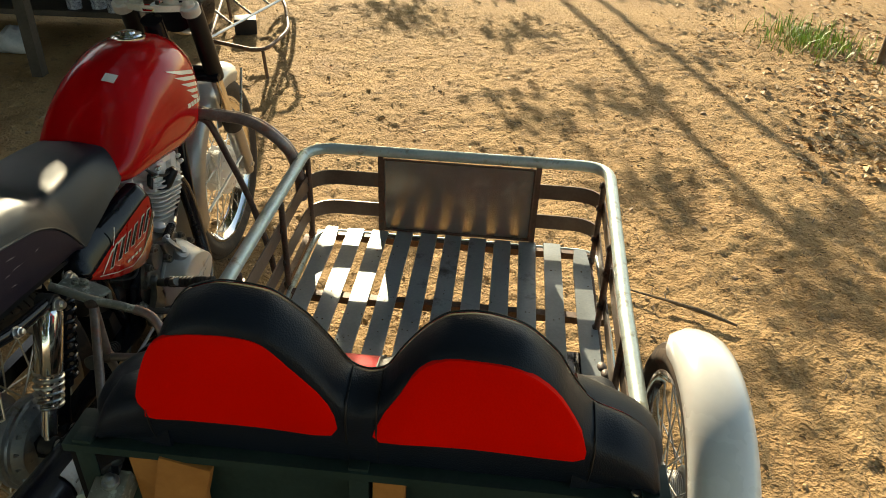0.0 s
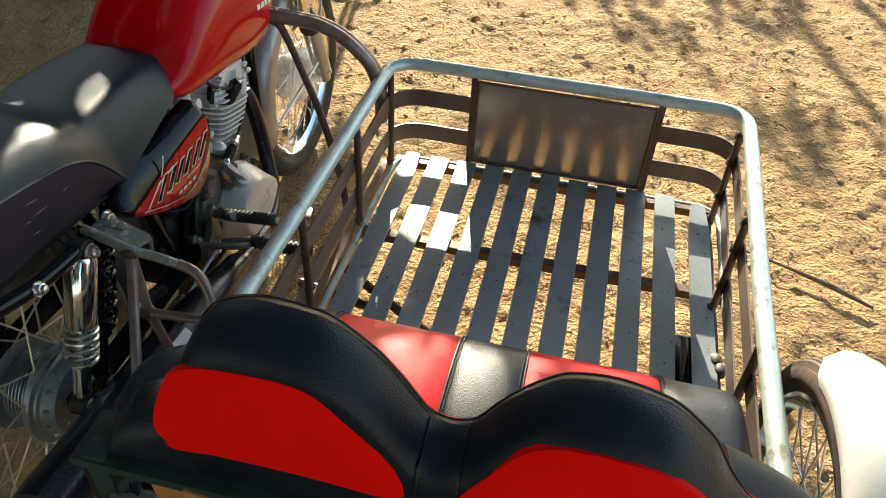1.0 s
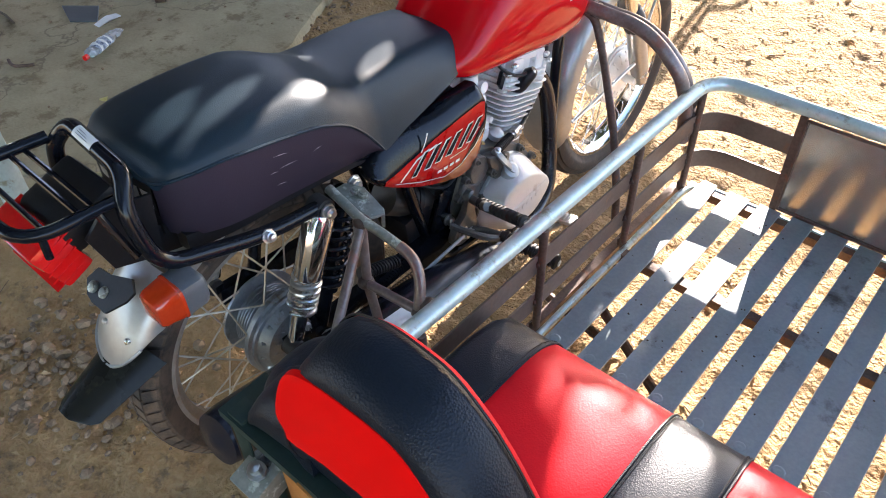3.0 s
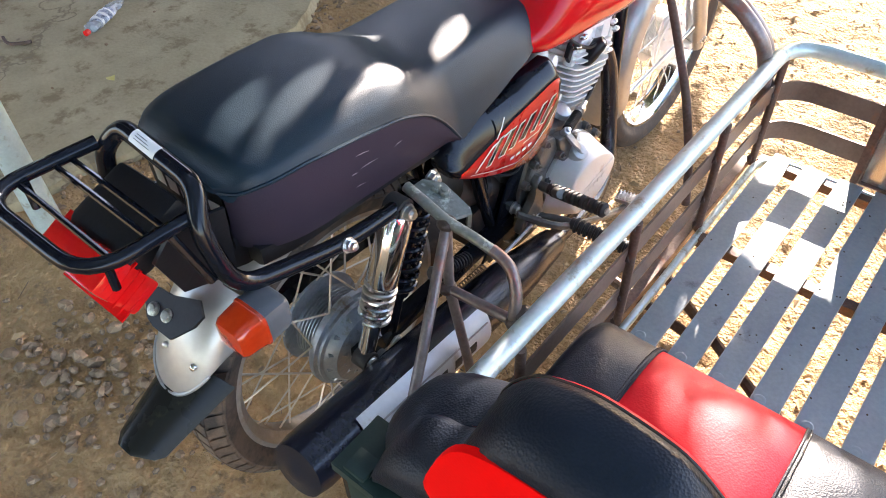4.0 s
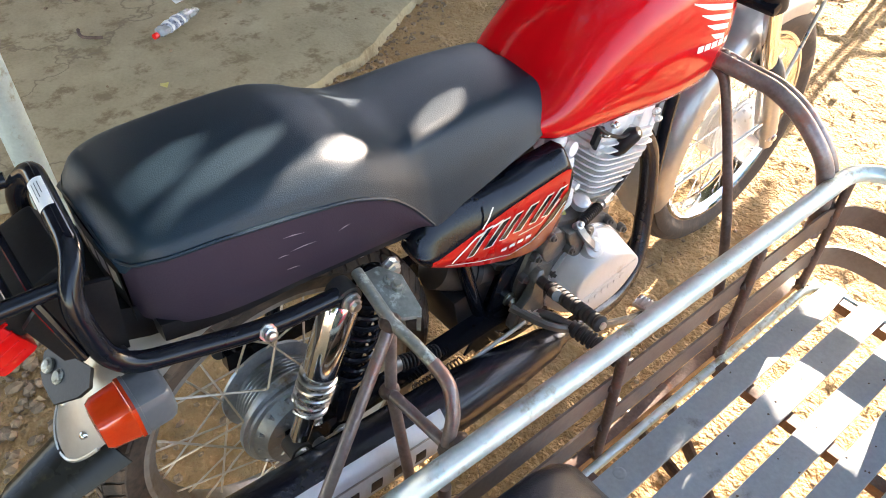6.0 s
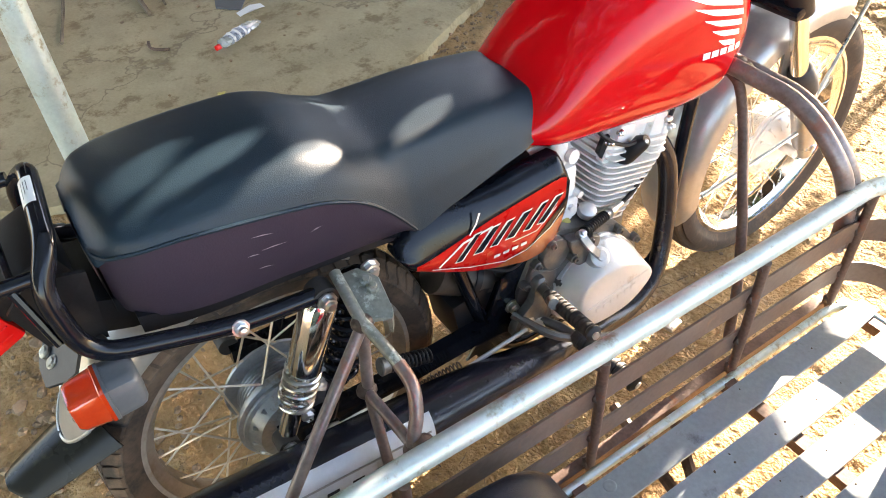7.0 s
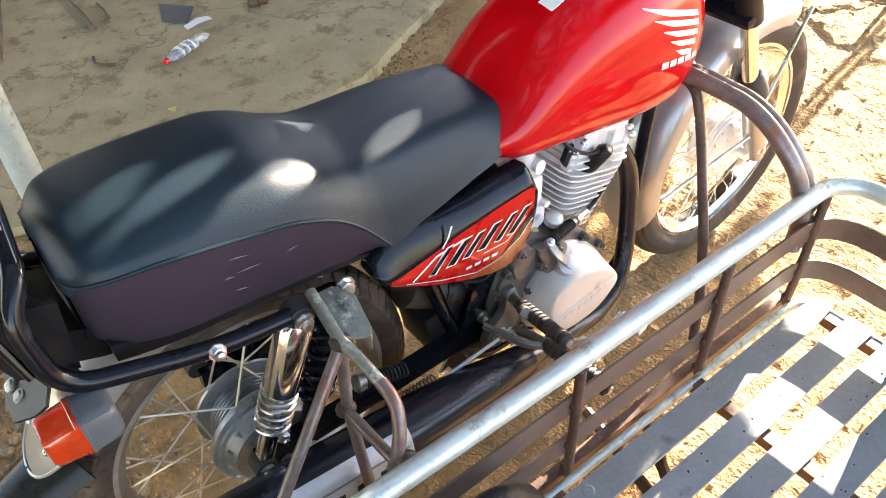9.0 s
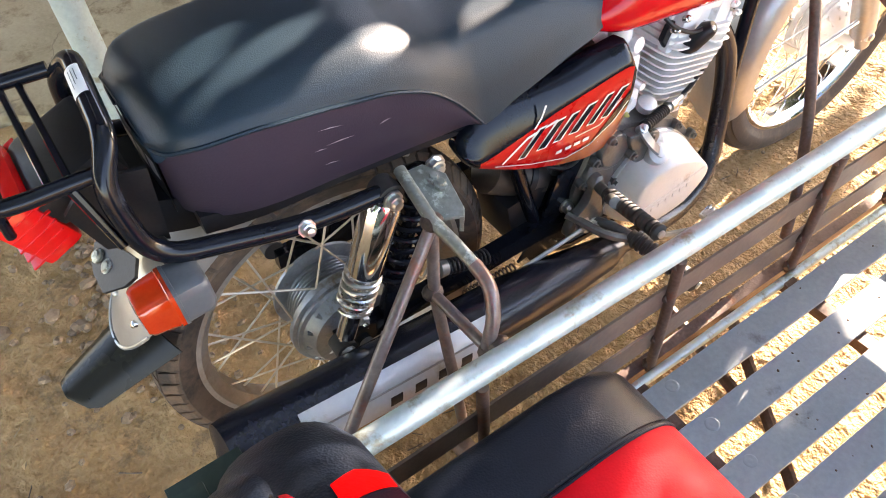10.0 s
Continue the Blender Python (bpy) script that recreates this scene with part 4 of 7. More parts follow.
        part("side_panel", Geo().add(verts, faces), LEATHER_SIDE, seat, "dull brownish black vinyl side", 60)
    back_rows = [[Vector((seat_centre(-0.126) + x * 0.079, -0.1285 - 0.004 * (1 - x * x), 0.640 + (0.735 - 0.640) * j / 6)) for j in range(7)] for x in [-1 + 2 * i / 12 for i in range(13)]]
    part("rear_panel", Geo().add([p for r in back_rows for p in r], [[a * 7 + b, (a + 1) * 7 + b, (a + 1) * 7 + b + 1, a * 7 + b + 1] for a in range(12) for b in range(6)]), BLACK_PLASTIC, seat, "black vinyl rear of the seat", 60)
    base_rows = [[Vector((sx * 0.108 - 0.014, y, lerp_table(low, y)[0] + dz)) for sx, dz in ((-1, 0.006), (-1, -0.022), (-0.9, -0.028), (0.9, -0.028), (1, -0.022), (1, 0.006))] for y in [-0.112 + 0.40 * k / 16 for k in range(17)]]
    part("seat_base", Geo().rings(base_rows), BLACK_PLASTIC, seat, "black plastic seat base and rail")
    for y, z, w, tip in ((0.040, 0.713, 0.030, -0.006), (0.046, 0.688, 0.038, -0.003), (0.030, 0.686, 0.016, -0.002), (0.040, 0.658, 0.020, -0.004), (0.115, 0.684, 0.018, 0.002)):
        a, b = seat_side(y, z, 0.0032), seat_side(y + w, z + tip, 0.0032)
        part("scuff", Geo().add([a, b, (b + a) / 2 + Vector((0, 0, 0.0016))], [[0, 1, 2]]), SCUFF, seat, "pale scuff in the vinyl")
    for k in range(5):
        x0 = -0.064 + 0.029 * k
        cells = []
        for i in range(5):
            x = x0 + 0.022 * i / 4
            y = -0.1335 + 0.004 * (x / 0.079) ** 2
            cells += [(seat_centre(-0.126) + x, y, 0.688), (seat_centre(-0.126) + x, y, 0.716)]
        part("letter_bar", Geo().add(cells, [[2 * i, 2 * i + 2, 2 * i + 3, 2 * i + 1] for i in range(4)]), STICKER, seat, "white block mark")

    # tank
    tank_rows = [(0.478, 0.086, 0.632, 0.662), (0.512, 0.106, 0.618, 0.686), (0.543, 0.119, 0.608, 0.716), (0.578, 0.126, 0.601, 0.755), (0.62, 0.131, 0.595, 0.794), (0.71, 0.137, 0.583, 0.840), (0.81, 0.140, 0.570, 0.858), (0.89, 0.135, 0.566, 0.853), (0.95, 0.118, 0.580, 0.832), (0.982, 0.092, 0.604, 0.800), (1.000, 0.055, 0.640, 0.765)]


    def tank_ring(y, grow=0.0):
        w, a, b = lerp_table(tank_rows, y)
        return superoval(y, w + grow, a - grow, b + grow, 2.5, 5.0, 48, 0.36, 0.10)

    tank = part("fuel_tank", Geo().rings([tank_ring(0.478 + 0.522 * i / 56) for i in range(57)]), RED_PAINT, bike, "glossy red painted fuel tank", 70)
    part("fuel_cap", Geo().lathe((0.0, 0.845, 0.852), (0, 0.05, 1), [(0, 0.042), (0.006, 0.042), (0.008, 0.035), (0.012, 0.033), (0.013, 0.02), (0.018, 0.018), (0.019, 0.001)], 28), CHROME, tank, "chrome fuel filler cap")
    part("sticker", Geo().box((0.036, 0.655, 0.8175), (0.030, 0.026, 0.0012), (22, 8, 0)), STICKER, tank, "small white sticker")

    def tank_skin(y, z, out=0.0015):
        """The point on the tank's flank at y and z."""
        ring = [p for p in tank_ring(y) if p.x > 0]
        best = min(ring, key=lambda p: abs(p.z - z))
        up = sorted(ring, key=lambda p: p.z)
        for a, b in zip(up, up[1:]):
            if a.z <= z <= b.z:
                t = (z - a.z) / max(1e-6, b.z - a.z)
                best = a + (b - a) * t
                break
        return Vector((best.x + out, y, z))
    # plain winged mark and plain bars under it
    wing = [((0.774, 0.797), (0.914, 0.755)), ((0.794, 0.774), (0.917, 0.739)), ((0.814, 0.751), (0.915, 0.723)), ((0.833, 0.729), (0.910, 0.708)), ((0.852, 0.707), (0.900, 0.694))]
    for (y0, z0), (y1, z1) in wing:
        cols = []
        for i in range(11):
            t = i / 10
            y, z = y0 + (y1 - y0) * t, z0 + (z1 - z0) * t
            h = 0.0105 * min(1, 0.25 + t * 2.2)
            cols.append([tank_skin(y, z), tank_skin(y + 0.002, z - h)])
        part("wing_stripe", Geo().add([p for c in cols for p in c], [[a * 2, a * 2 + 2, a * 2 + 3, a * 2 + 1] for a in range(10)]), DECAL_WHITE, tank, "plain white stripe of a wing mark")
    for i in range(5):
        y, z = 0.818 + 0.0225 * i, 0.690 - 0.0035 * i
        ps = [tank_skin(y, z - 0.006), tank_skin(y + 0.018, z - 0.0085), tank_skin(y + 0.018, z + 0.0035), tank_skin(y, z + 0.006)]
        part("letter_bar", Geo().add(ps, [[0, 1, 2, 3]]), DECAL_WHITE, tank, "plain pale bar")

    # side cover: a bowed shell whose upper band turns inwards
    cover_low = [(0.240, 0.548), (0.246, 0.532), (0.271, 0.512), (0.325, 0.477), (0.38, 0.448), (0.44, 0.424), (0.49, 0.411), (0.53, 0.414), (0.548, 0.440), (0.556, 0.47)]
    cover_mid = [(0.240, 0.551), (0.263, 0.538), (0.325, 0.547), (0.399, 0.561), (0.465, 0.569), (0.544, 0.576), (0.556, 0.560)]
    cover_top = [(0.240, 0.560), (0.250, 0.575), (0.287, 0.590), (0.348, 0.596), (0.423, 0.598), (0.492, 0.604), (0.545, 0.606), (0.556, 0.590)]

    def cover_skin(y, z, out=0.0):
        """The outer side of the cover at y and z."""
        zl, zm = lerp_table(cover_low, y)[0], lerp_table(cover_mid, y)[0]
        t = max(0.0, min(1.0, (z - zl) / max(0.01, zm - zl)))
        end = 0.012 * max(0.0, 1 - (y - 0.240) / 0.03) ** 2
        return Vector((0.131 - 0.013 * (1 - t) ** 3 - end + out, y, z))
    for s in (1, -1):
        rings = []
        for i in range(49):
            y = 0.240 + 0.316 * i / 48
            zl, zm, zt = lerp_table(cover_low, y)[0], lerp_table(cover_mid, y)[0], lerp_table(cover_top, y)[0]
            ring = [Vector((0.085, y, zl + 0.004)), Vector((0.106, y, zl))] + [cover_skin(y, zl + (zm - zl) * (0.05 + 0.93 * k / 7)) for k in range(8)]
            edge = cover_skin(y, zm).x
            ring += [Vector((edge - 0.003, y, zm + (zt - zm) * 0.12)), Vector((edge - 0.010, y, zm + (zt - zm) * 0.45)), Vector((edge - 0.019, y, zm + (zt - zm) * 0.8)), Vector((edge - 0.029, y, zt)), Vector((0.085, y, zt - 0.003))]
            rings.append([Vector((p.x * s, p.y, p.z)) for p in ring])
        cover = part("side_cover", Geo().rings(rings), BLACK_PAINT, bike, "glossy black side cover with a red flash", 50)
        if s > 0:
            def sheet(name, y0, y1, lower, upper, out, mat_, label, n=24, m=6):
                """A thin decal that follows the cover between two lines."""
                rows = []
                for i in range(n + 1):
                    y = y0 + (y1 - y0) * i / n
                    a, b = lower(y), max(lower(y) + 0.0005, upper(y))
                    rows.append([cover_skin(y, a + (b - a) * j / m, out) for j in range(m + 1)])
                return part(name, Geo().add([p for r in rows for p in r], [[a * (m + 1) + b, (a + 1) * (m + 1) + b, (a + 1) * (m + 1) + b + 1, a * (m + 1) + b + 1] for a in range(n) for b in range(m)]), mat_, cover, label, 60)
            sheet("decal", 0.262, 0.549, lambda y: lerp_table(cover_low, y)[0] + 0.004, lambda y: lerp_table(cover_mid, y)[0] - 0.002, 0.0006, DECAL_RED, "red flash decal")
            sheet("decal", 0.415, 0.549, lambda y: lerp_table(cover_low, y)[0] + 0.004, lambda y: lerp_table([(0.415, 0.440), (0.46, 0.452), (0.50, 0.470), (0.549, 0.510)], y)[0], 0.0012, DECAL_ORANGE, "orange brown decal patch")
            sheet("decal", 0.472, 0.549, lambda y: lerp_table([(0.472, 0.445), (0.549, 0.497)], y)[0], lambda y: lerp_table([(0.472, 0.4455), (0.549, 0.530)], y)[0], 0.0018, BLACK_PAINT, "black streak of the decal")

            def ribbon(points, width, out, mat_, name, label):
                """A thin stroke that follows the cover."""
                pts = [Vector((0, y, z)) for y, z in points]
                rows = []
                for i, p in enumerate(pts):
                    d = (pts[min(i + 1, len(pts) - 1)] - pts[max(i - 1, 0)]).normalized()
                    nrm_ = Vector((0, -d.z, d.y)) * width / 2
                    rows.append([cover_skin((p + nrm_).y, (p + nrm_).z, out), cover_skin((p - nrm_).y, (p - nrm_).z, out)])
                return part(name, Geo().add([q for r in rows for q in r], [[2 * a, 2 * a + 2, 2 * a + 3, 2 * a + 1] for a in range(len(rows) - 1)]), mat_, cover, label)
            # plain slanted bars with pale outlines, in place of the mark
            for k, (y, wide, tall) in enumerate(((0.328, 0.016, 1.0), (0.362, 0.020, 0.96), (0.394, 0.017, 0.92), (0.424, 0.020, 0.96), (0.460, 0.016, 1.0), (0.488, 0.018, 1.02))):
                zb = 0.505 - 0.03 * (y - 0.31)
                dy, dz = 0.036 * tall, 0.043 * tall
                for grow, out, mat_, label in ((0.0, 0.0024, DECAL_WHITE, "plain slanted pale bar"), (0.0026, 0.0030, BLACK_PAINT, "plain slanted black bar")):
                    g = grow
                    quad = [(y + g, zb + g), (y + wide - g * 1.2, zb - 0.003 + g), (y + wide + dy - g, zb + dz - g), (y + dy + g * 1.2, zb + dz - g)]
                    part("decal_bar", Geo().add([cover_skin(a, b, out) for a, b in quad], [[0, 1, 2, 3]]), mat_, cover, label)
            ribbon([(0.300, 0.512), (0.345, 0.541), (0.40, 0.545)], 0.0045, 0.0026, DECAL_WHITE, "decal_line", "pale pointed stroke")
            ribbon([(0.375, 0.585), (0.368, 0.566), (0.356, 0.550)], 0.0036, 0.0026, DECAL_WHITE, "decal_line", "pale pointed stroke")
            ribbon([(0.288, 0.514), (0.36, 0.476), (0.43, 0.448), (0.475, 0.452), (0.52, 0.478), (0.546, 0.507)], 0.0022, 0.0026, DECAL_WHITE, "decal_line", "thin pale line")
            ribbon([(0.44, 0.489), (0.49, 0.487), (0.53, 0.520)], 0.0018, 0.0026, DECAL_WHITE, "decal_line", "thin pale line")
            for k in range(4):
                ribbon([(0.405 + 0.018 * k, 0.474 - 0.001 * k), (0.417 + 0.018 * k, 0.473 - 0.001 * k)], 0.007, 0.0026, DECAL_WHITE, "decal_bar", "small pale bar")

    # frame
    for s in (1, -1):
        part("frame_tube", Geo().tube(bent([(0.035 * s, 0.98, 0.66), (0.05 * s, 0.93, 0.5), (0.09 * s, 0.87, 0.17), (0.09 * s, 0.45, 0.17), (0.085 * s, 0.40, 0.30), (0.085 * s, 0.33, 0.56), (0.08 * s, 0.1, 0.625), (0.07 * s, -0.05, 0.65)], 0.06), 0.013, 10), BLACK_PAINT, bike, "black frame tube")
        arm = [(0.095 * s, 0.46, 0.27), (0.10 * s, 0.25, 0.275), (0.105 * s, 0.0, 0.29)]
        part("swing_arm", Geo().tube(arm, 0, flat=(0.024, 0.038, (0, 0, 1))), BLACK_PAINT, bike, "black swing arm")
        part("frame_plate", Geo().prism([(0.098 * s, 0.50, 0.40), (0.098 * s, 0.47, 0.24), (0.098 * s, 0.36, 0.215), (0.098 * s, 0.40, 0.27), (0.098 * s, 0.44, 0.38)], (0.005 * s, 0, 0)), BLACK_PAINT, bike, "black frame gusset")
        bolt((0.103 * s, 0.462, 0.30), (s, 0, 0), 0.011, STEEL, bike)
    part("frame_backbone", Geo().tube([(0, 1.0, 0.74), (0, 0.6, 0.62), (0, 0.33, 0.60)], 0.022, 12), BLACK_PAINT, bike)
    part("steering_head", Geo().tube([(0, 0.985, 0.86), (0, 1.07, 0.64)], 0.03, 14), BLACK_PAINT, bike)
    part("air_box", Geo().box((0.0, 0.47, 0.53), (0.15, 0.12, 0.13), bevel=0.02), BLACK_PLASTIC, bike, "black plastic air box")

    part("air_duct", Geo().tube([(0.03, 0.345, 0.40), (0.05, 0.43, 0.345), (0.055, 0.50, 0.33)], [0.040, 0.036, 0.030], 20), BROWN_RUBBER, bike, "brown black rubber duct")
    part("duct_clamp", along((0.045, 0.405, 0.362), (0.048, 0.415, 0.356), [(0, 0.039), (1, 0.0385)], 20), BLACK_PLASTIC, bike)
    # black box added to stop ground light showing through behind the engine
    part("gap_filler", Geo().box((0.035, 0.40, 0.30), (0.10, 0.09, 0.11), (8, 0, 0), 0.008), BLACK_PLASTIC, bike, "black box added to fill the dark gap")
    part("engine_hanger", Geo().prism([(0.085, 0.44, 0.36), (0.085, 0.52, 0.34), (0.085, 0.50, 0.19), (0.085, 0.40, 0.18), (0.085, 0.38, 0.22)], (0.006, 0, 0)), BLACK_PAINT, bike, "black engine hanger plate")
    part("wire_loom", Geo().tube(spline([(0.07, 0.42, 0.43), (0.09, 0.46, 0.405), (0.085, 0.50, 0.415), (0.09, 0.53, 0.40), (0.08, 0.55, 0.43)], 6), 0.006, 8), BLACK_PLASTIC, bike, "black wiring")
    part("wire_loom", Geo().tube(spline([(0.075, 0.40, 0.42), (0.10, 0.45, 0.395), (0.10, 0.49, 0.40), (0.08, 0.54, 0.41)], 6), 0.004, 8), BLACK_PLASTIC, bike, "black wiring")
    # shock absorbers
    for s in (1, -1):
        a, b = Vector((0.130 * s, 0.110, 0.574)), Vector((0.124 * s, 0.002, 0.307))
        shock = part("shock_absorber", along(a, b, [(0.02, 0.012), (0.03, 0.023), (0.06, 0.0265), (0.46, 0.0265), (0.48, 0.024), (0.485, 0.010), (0.70, 0.010), (0.705, 0.016), (0.92, 0.015), (0.93, 0.011), (1.0, 0.011)], 24), CHROME, bike, "chromed rear shock absorber")
        part("spring", coil(a + (b - a) * 0.47, a + (b - a) * 0.71, 0.0245, 5, 0.0040, 24), STEEL, shock, "chrome coil spring")
        part("lower_eye", Geo().lathe(b - Vector((0.014 * s, 0, 0)), (s, 0, 0), [(0, 0.008), (0, 0.018), (0.03, 0.018), (0.03, 0.008)], 16), PEG_RUBBER, shock)
        bolt(b + Vector((0.014 * s, 0, 0)), (s, 0, 0), 0.0095, STEEL, shock)
        part("upper_eye", Geo().lathe(a - Vector((0.016 * s, 0, 0)), (s, 0, 0), [(0, 0.01), (0, 0.02), (0.03, 0.02), (0.03, 0.01)], 16), PEG_RUBBER, shock)
        bolt(a + Vector((0.016 * s, 0, 0)), (s, 0, 0), 0.011, STEEL, shock)
        a2, b2 = Vector((0.112 * s, 0.178, 0.568)), Vector((0.105 * s, 0.085, 0.285))
        helper = part("helper_shock", along(a2, b2, [(0, 0.012), (0.02, 0.02), (0.05, 0.02), (0.06, 0.014), (0.6, 0.014), (0.62, 0.02), (0.72, 0.02), (0.74, 0.013), (1.0, 0.013)], 16), BLACK_PAINT, bike, "black second shock absorber")
        part("spring", coil(a2 + (b2 - a2) * 0.05, a2 + (b2 - a2) * 0.66, 0.0265, 9, 0.0046, 20), BLACK_PAINT, helper, "black coil spring")
        bolt(a2 + Vector((0.018 * s, 0.008, 0.012)), (s, 0, 0), 0.012, STEEL, helper)
        bolt(b2 + Vector((0.014 * s, -0.004, -0.02)), (s, 0, 0), 0.012, STEEL, helper)

    # rear mudguard and flap
    rear_c = Vector((0.004, 0.042, 0.31))
    guard = part("rear_mudguard", fender(rear_c, 0.330, 0.067, 60, 160, 0.030, 0.018, 60, (0, 17)), SILVER, bike, "silver painted rear mudguard")
    lip = []
    for k in range(41):
        x = -1 + 2 * k / 40
        side = math.sqrt(max(0.0, 1 - x * x))
        a = radians(143 + 17 * side)
        lip.append(rear_c + Vector((0, math.cos(a), math.sin(a))) * (0.331 - 0.048 + 0.048 * max(0.0, 1 - x * x) ** 0.32) + Vector((0.067 * x, 0, 0)))
    part("guard_lip", Geo().tube(lip[2:-2], 0.0026, 6), SILVER, guard, "rolled bright edge")
    a = radians(152)
    root = rear_c + Vector((0, math.cos(a), math.sin(a))) * 0.297
    way, nrm = Vector((0, -0.90, -0.435)), Vector((0, -0.435, 0.90))
    rings = []
    for k in range(15):
        t = k / 14
        d, w = 0.156 * t, 0.068 - 0.024 * t
        f = 1.0 if t < 0.86 else math.sqrt(max(0.12, 1 - ((t - 0.86) / 0.15) ** 2))
        sec = [(w * f * u_, -0.040 * (1 - 0.35 * t) * abs(u_ * f) ** 2.6) for u_ in [-1 + i / 6 for i in range(13)]]
        loop = sec + [(x * 0.96, z - 0.004) for x, z in sec[::-1]]
        rings.append([root + way * d + nrm * z + Vector((x, 0, 0)) for x, z in loop])
    part("mud_flap", Geo().rings(rings), FLAP, guard, "scuffed black plastic mud flap")
    for x, deg in ((0.040, 149), (-0.018, 148)):
        a = radians(deg)
        n_ = Vector((0, math.cos(a), math.sin(a)))
        part("rivet", Geo().lathe(rear_c + n_ * (0.330 - 0.048 + 0.048 * (1 - (x / 0.067) ** 2) ** 0.32) + Vector((x, 0, 0)), n_, [(-0.004, 0.0055), (0.003, 0.0055), (0.005, 0.003), (0.0055, 0.001)], 10), STEEL, guard)
    tray = [[Vector((sx * w - 0.010, y, z)) for sx, z in ((-1, z0), (-1, z1), (1, z1), (1, z0))] for y, w, z0, z1 in ((-0.175, 0.060, 0.612, 0.668), (-0.12, 0.074, 0.603, 0.655), (-0.02, 0.084, 0.592, 0.632), (0.10, 0.090, 0.586, 0.612))]
    part("tail_tray", Geo().rings(tray), BLACK_PLASTIC, bike, "black box added to fill the dark gap under the seat")

    # tail light, plate bracket, signals
    tail = part("tail_light", Geo().box((-0.018, -0.268, 0.674), (0.128, 0.052, 0.082), (24, 0, 0), 0.009), RED_LENS, bike, "ribbed red tail light")
    for t in range(5):
        part("lens_rib", Geo().box((-0.018, -0.2675 - 0.0008 * t, 0.6455 + 0.0145 * t), (0.1295, 0.0535, 0.0022), (24, 0, 0)), RED_LENS, tail, "raised lens rib")
    part("lamp_housing", Geo().box((-0.018, -0.205, 0.706), (0.124, 0.10, 0.050), (20, 0, 0), 0.012), BLACK_PLASTIC, bike, "black lamp housing")
    # black tail panel, added to darken the gap that lies in shadow
    part("dark_tail_panel", Geo().prism([(0.060, -0.235, 0.70), (0.062, -0.215, 0.635), (0.085, -0.15, 0.63), (0.085, -0.14, 0.735), (0.07, -0.2, 0.74)], (0.006, 0, 0)), BLACK_PLASTIC, bike)
    br = [(-0.036, -0.225, 0.557), (-0.025, -0.206, 0.572), (0.003, -0.204, 0.573), (0.050, -0.191, 0.583), (0.068, -0.203, 0.573), (0.064, -0.218, 0.563), (0.038, -0.244, 0.543), (0.0, -0.244, 0.543), (-0.017, -0.240, 0.546)]
    plate = part("plate_bracket", Geo().prism(br, (0, -0.003, 0.004)), BLACK_PLASTIC, bike, "black plate bracket with bolt holes")
    for x, y, z in ((0.013, -0.228, 0.560), (-0.012, -0.232, 0.560)):
        part("bolt", Geo().lathe((x, y, z), (0, -0.6, 0.8), [(-0.002, 0.010), (0.002, 0.010), (0.003, 0.007), (0.005, 0.006), (0.0055, 0.001)], 12), PLATE, plate, "dull zinc bolt")
    for s in (1, -1):
        lens = [superoval(y, h, 0.607 - h * 0.95, 0.607 + h * 0.95, 6.0, 6.0, 32) for y, h in ((-0.222, 0.012), (-0.220, 0.022), (-0.214, 0.0255), (-0.186, 0.0280), (-0.1845, 0.0295), (-0.180, 0.0295))]
        body = [superoval(y, h, 0.607 - h * 0.95, 0.607 + h * 0.95, 6.0, 6.0, 32) for y, h in ((-0.180, 0.0297), (-0.176, 0.0297), (-0.1755, 0.0285), (-0.150, 0.0278), (-0.143, 0.0255), (-0.139, 0.020), (-0.138, 0.008))]
        move = Vector((0.150 * s, 0, 0))
        signal = part("turn_signal", Geo().rings([[p + move for p in r] for r in body]), GREY_PLASTIC, bike, "grey turn signal body")
        part("amber_lens", Geo().rings([[p + move for p in r] for r in lens]), AMBER, signal, "amber signal lens")
        part("stalk", Geo().tube([(0.09 * s, -0.165, 0.632), (0.135 * s, -0.155, 0.615)], 0.011, 10), BLACK_PLASTIC, signal)

    # rear rack
    hoop = bent([(0.132, 0.110, 0.578), (0.136, -0.01, 0.597), (0.128, -0.180, 0.650), (0.108, -0.188, 0.745), (0.086, -0.163, 0.785), (-0.075, -0.150, 0.788), (-0.100, -0.172, 0.755), (-0.130, -0.18, 0.65), (-0.132, 0.0, 0.595), (-0.130, 0.110, 0.578)], 0.05, 6)
    rack = part("rear_rack", Geo().tube(hoop, 0.0125, 14), BLACK_PAINT, bike, "glossy black tubular rear rack")
    part("rack_loop", Geo().tube(bent([(0.092, -0.174, 0.754), (0.076, -0.312, 0.750), (-0.128, -0.318, 0.764), (-0.104, -0.176, 0.766)], 0.055, 6), 0.0095, 12), BLACK_PAINT, rack, "black tube loop")
    for y in (-0.278, -0.232, -0.212):
        part("rack_rod", Geo().tube([(-0.108, y, 0.762), (0.080, y, 0.750)], 0.0042, 8), BLACK_PAINT, rack, "thin black rod")
    for p in ((-0.108, -0.272, 0.762), (0.074, -0.285, 0.750)):
        part("rack_hook", Geo().tube([p, (p[0], p[1] - 0.002, p[2] - 0.038)], 0.0055, 8), BLACK_PAINT, rack)
    part("rack_stay", Geo().tube([(0.092, -0.215, 0.748), (0.118, -0.198, 0.675)], 0.0055, 8), BLACK_PAINT, rack)
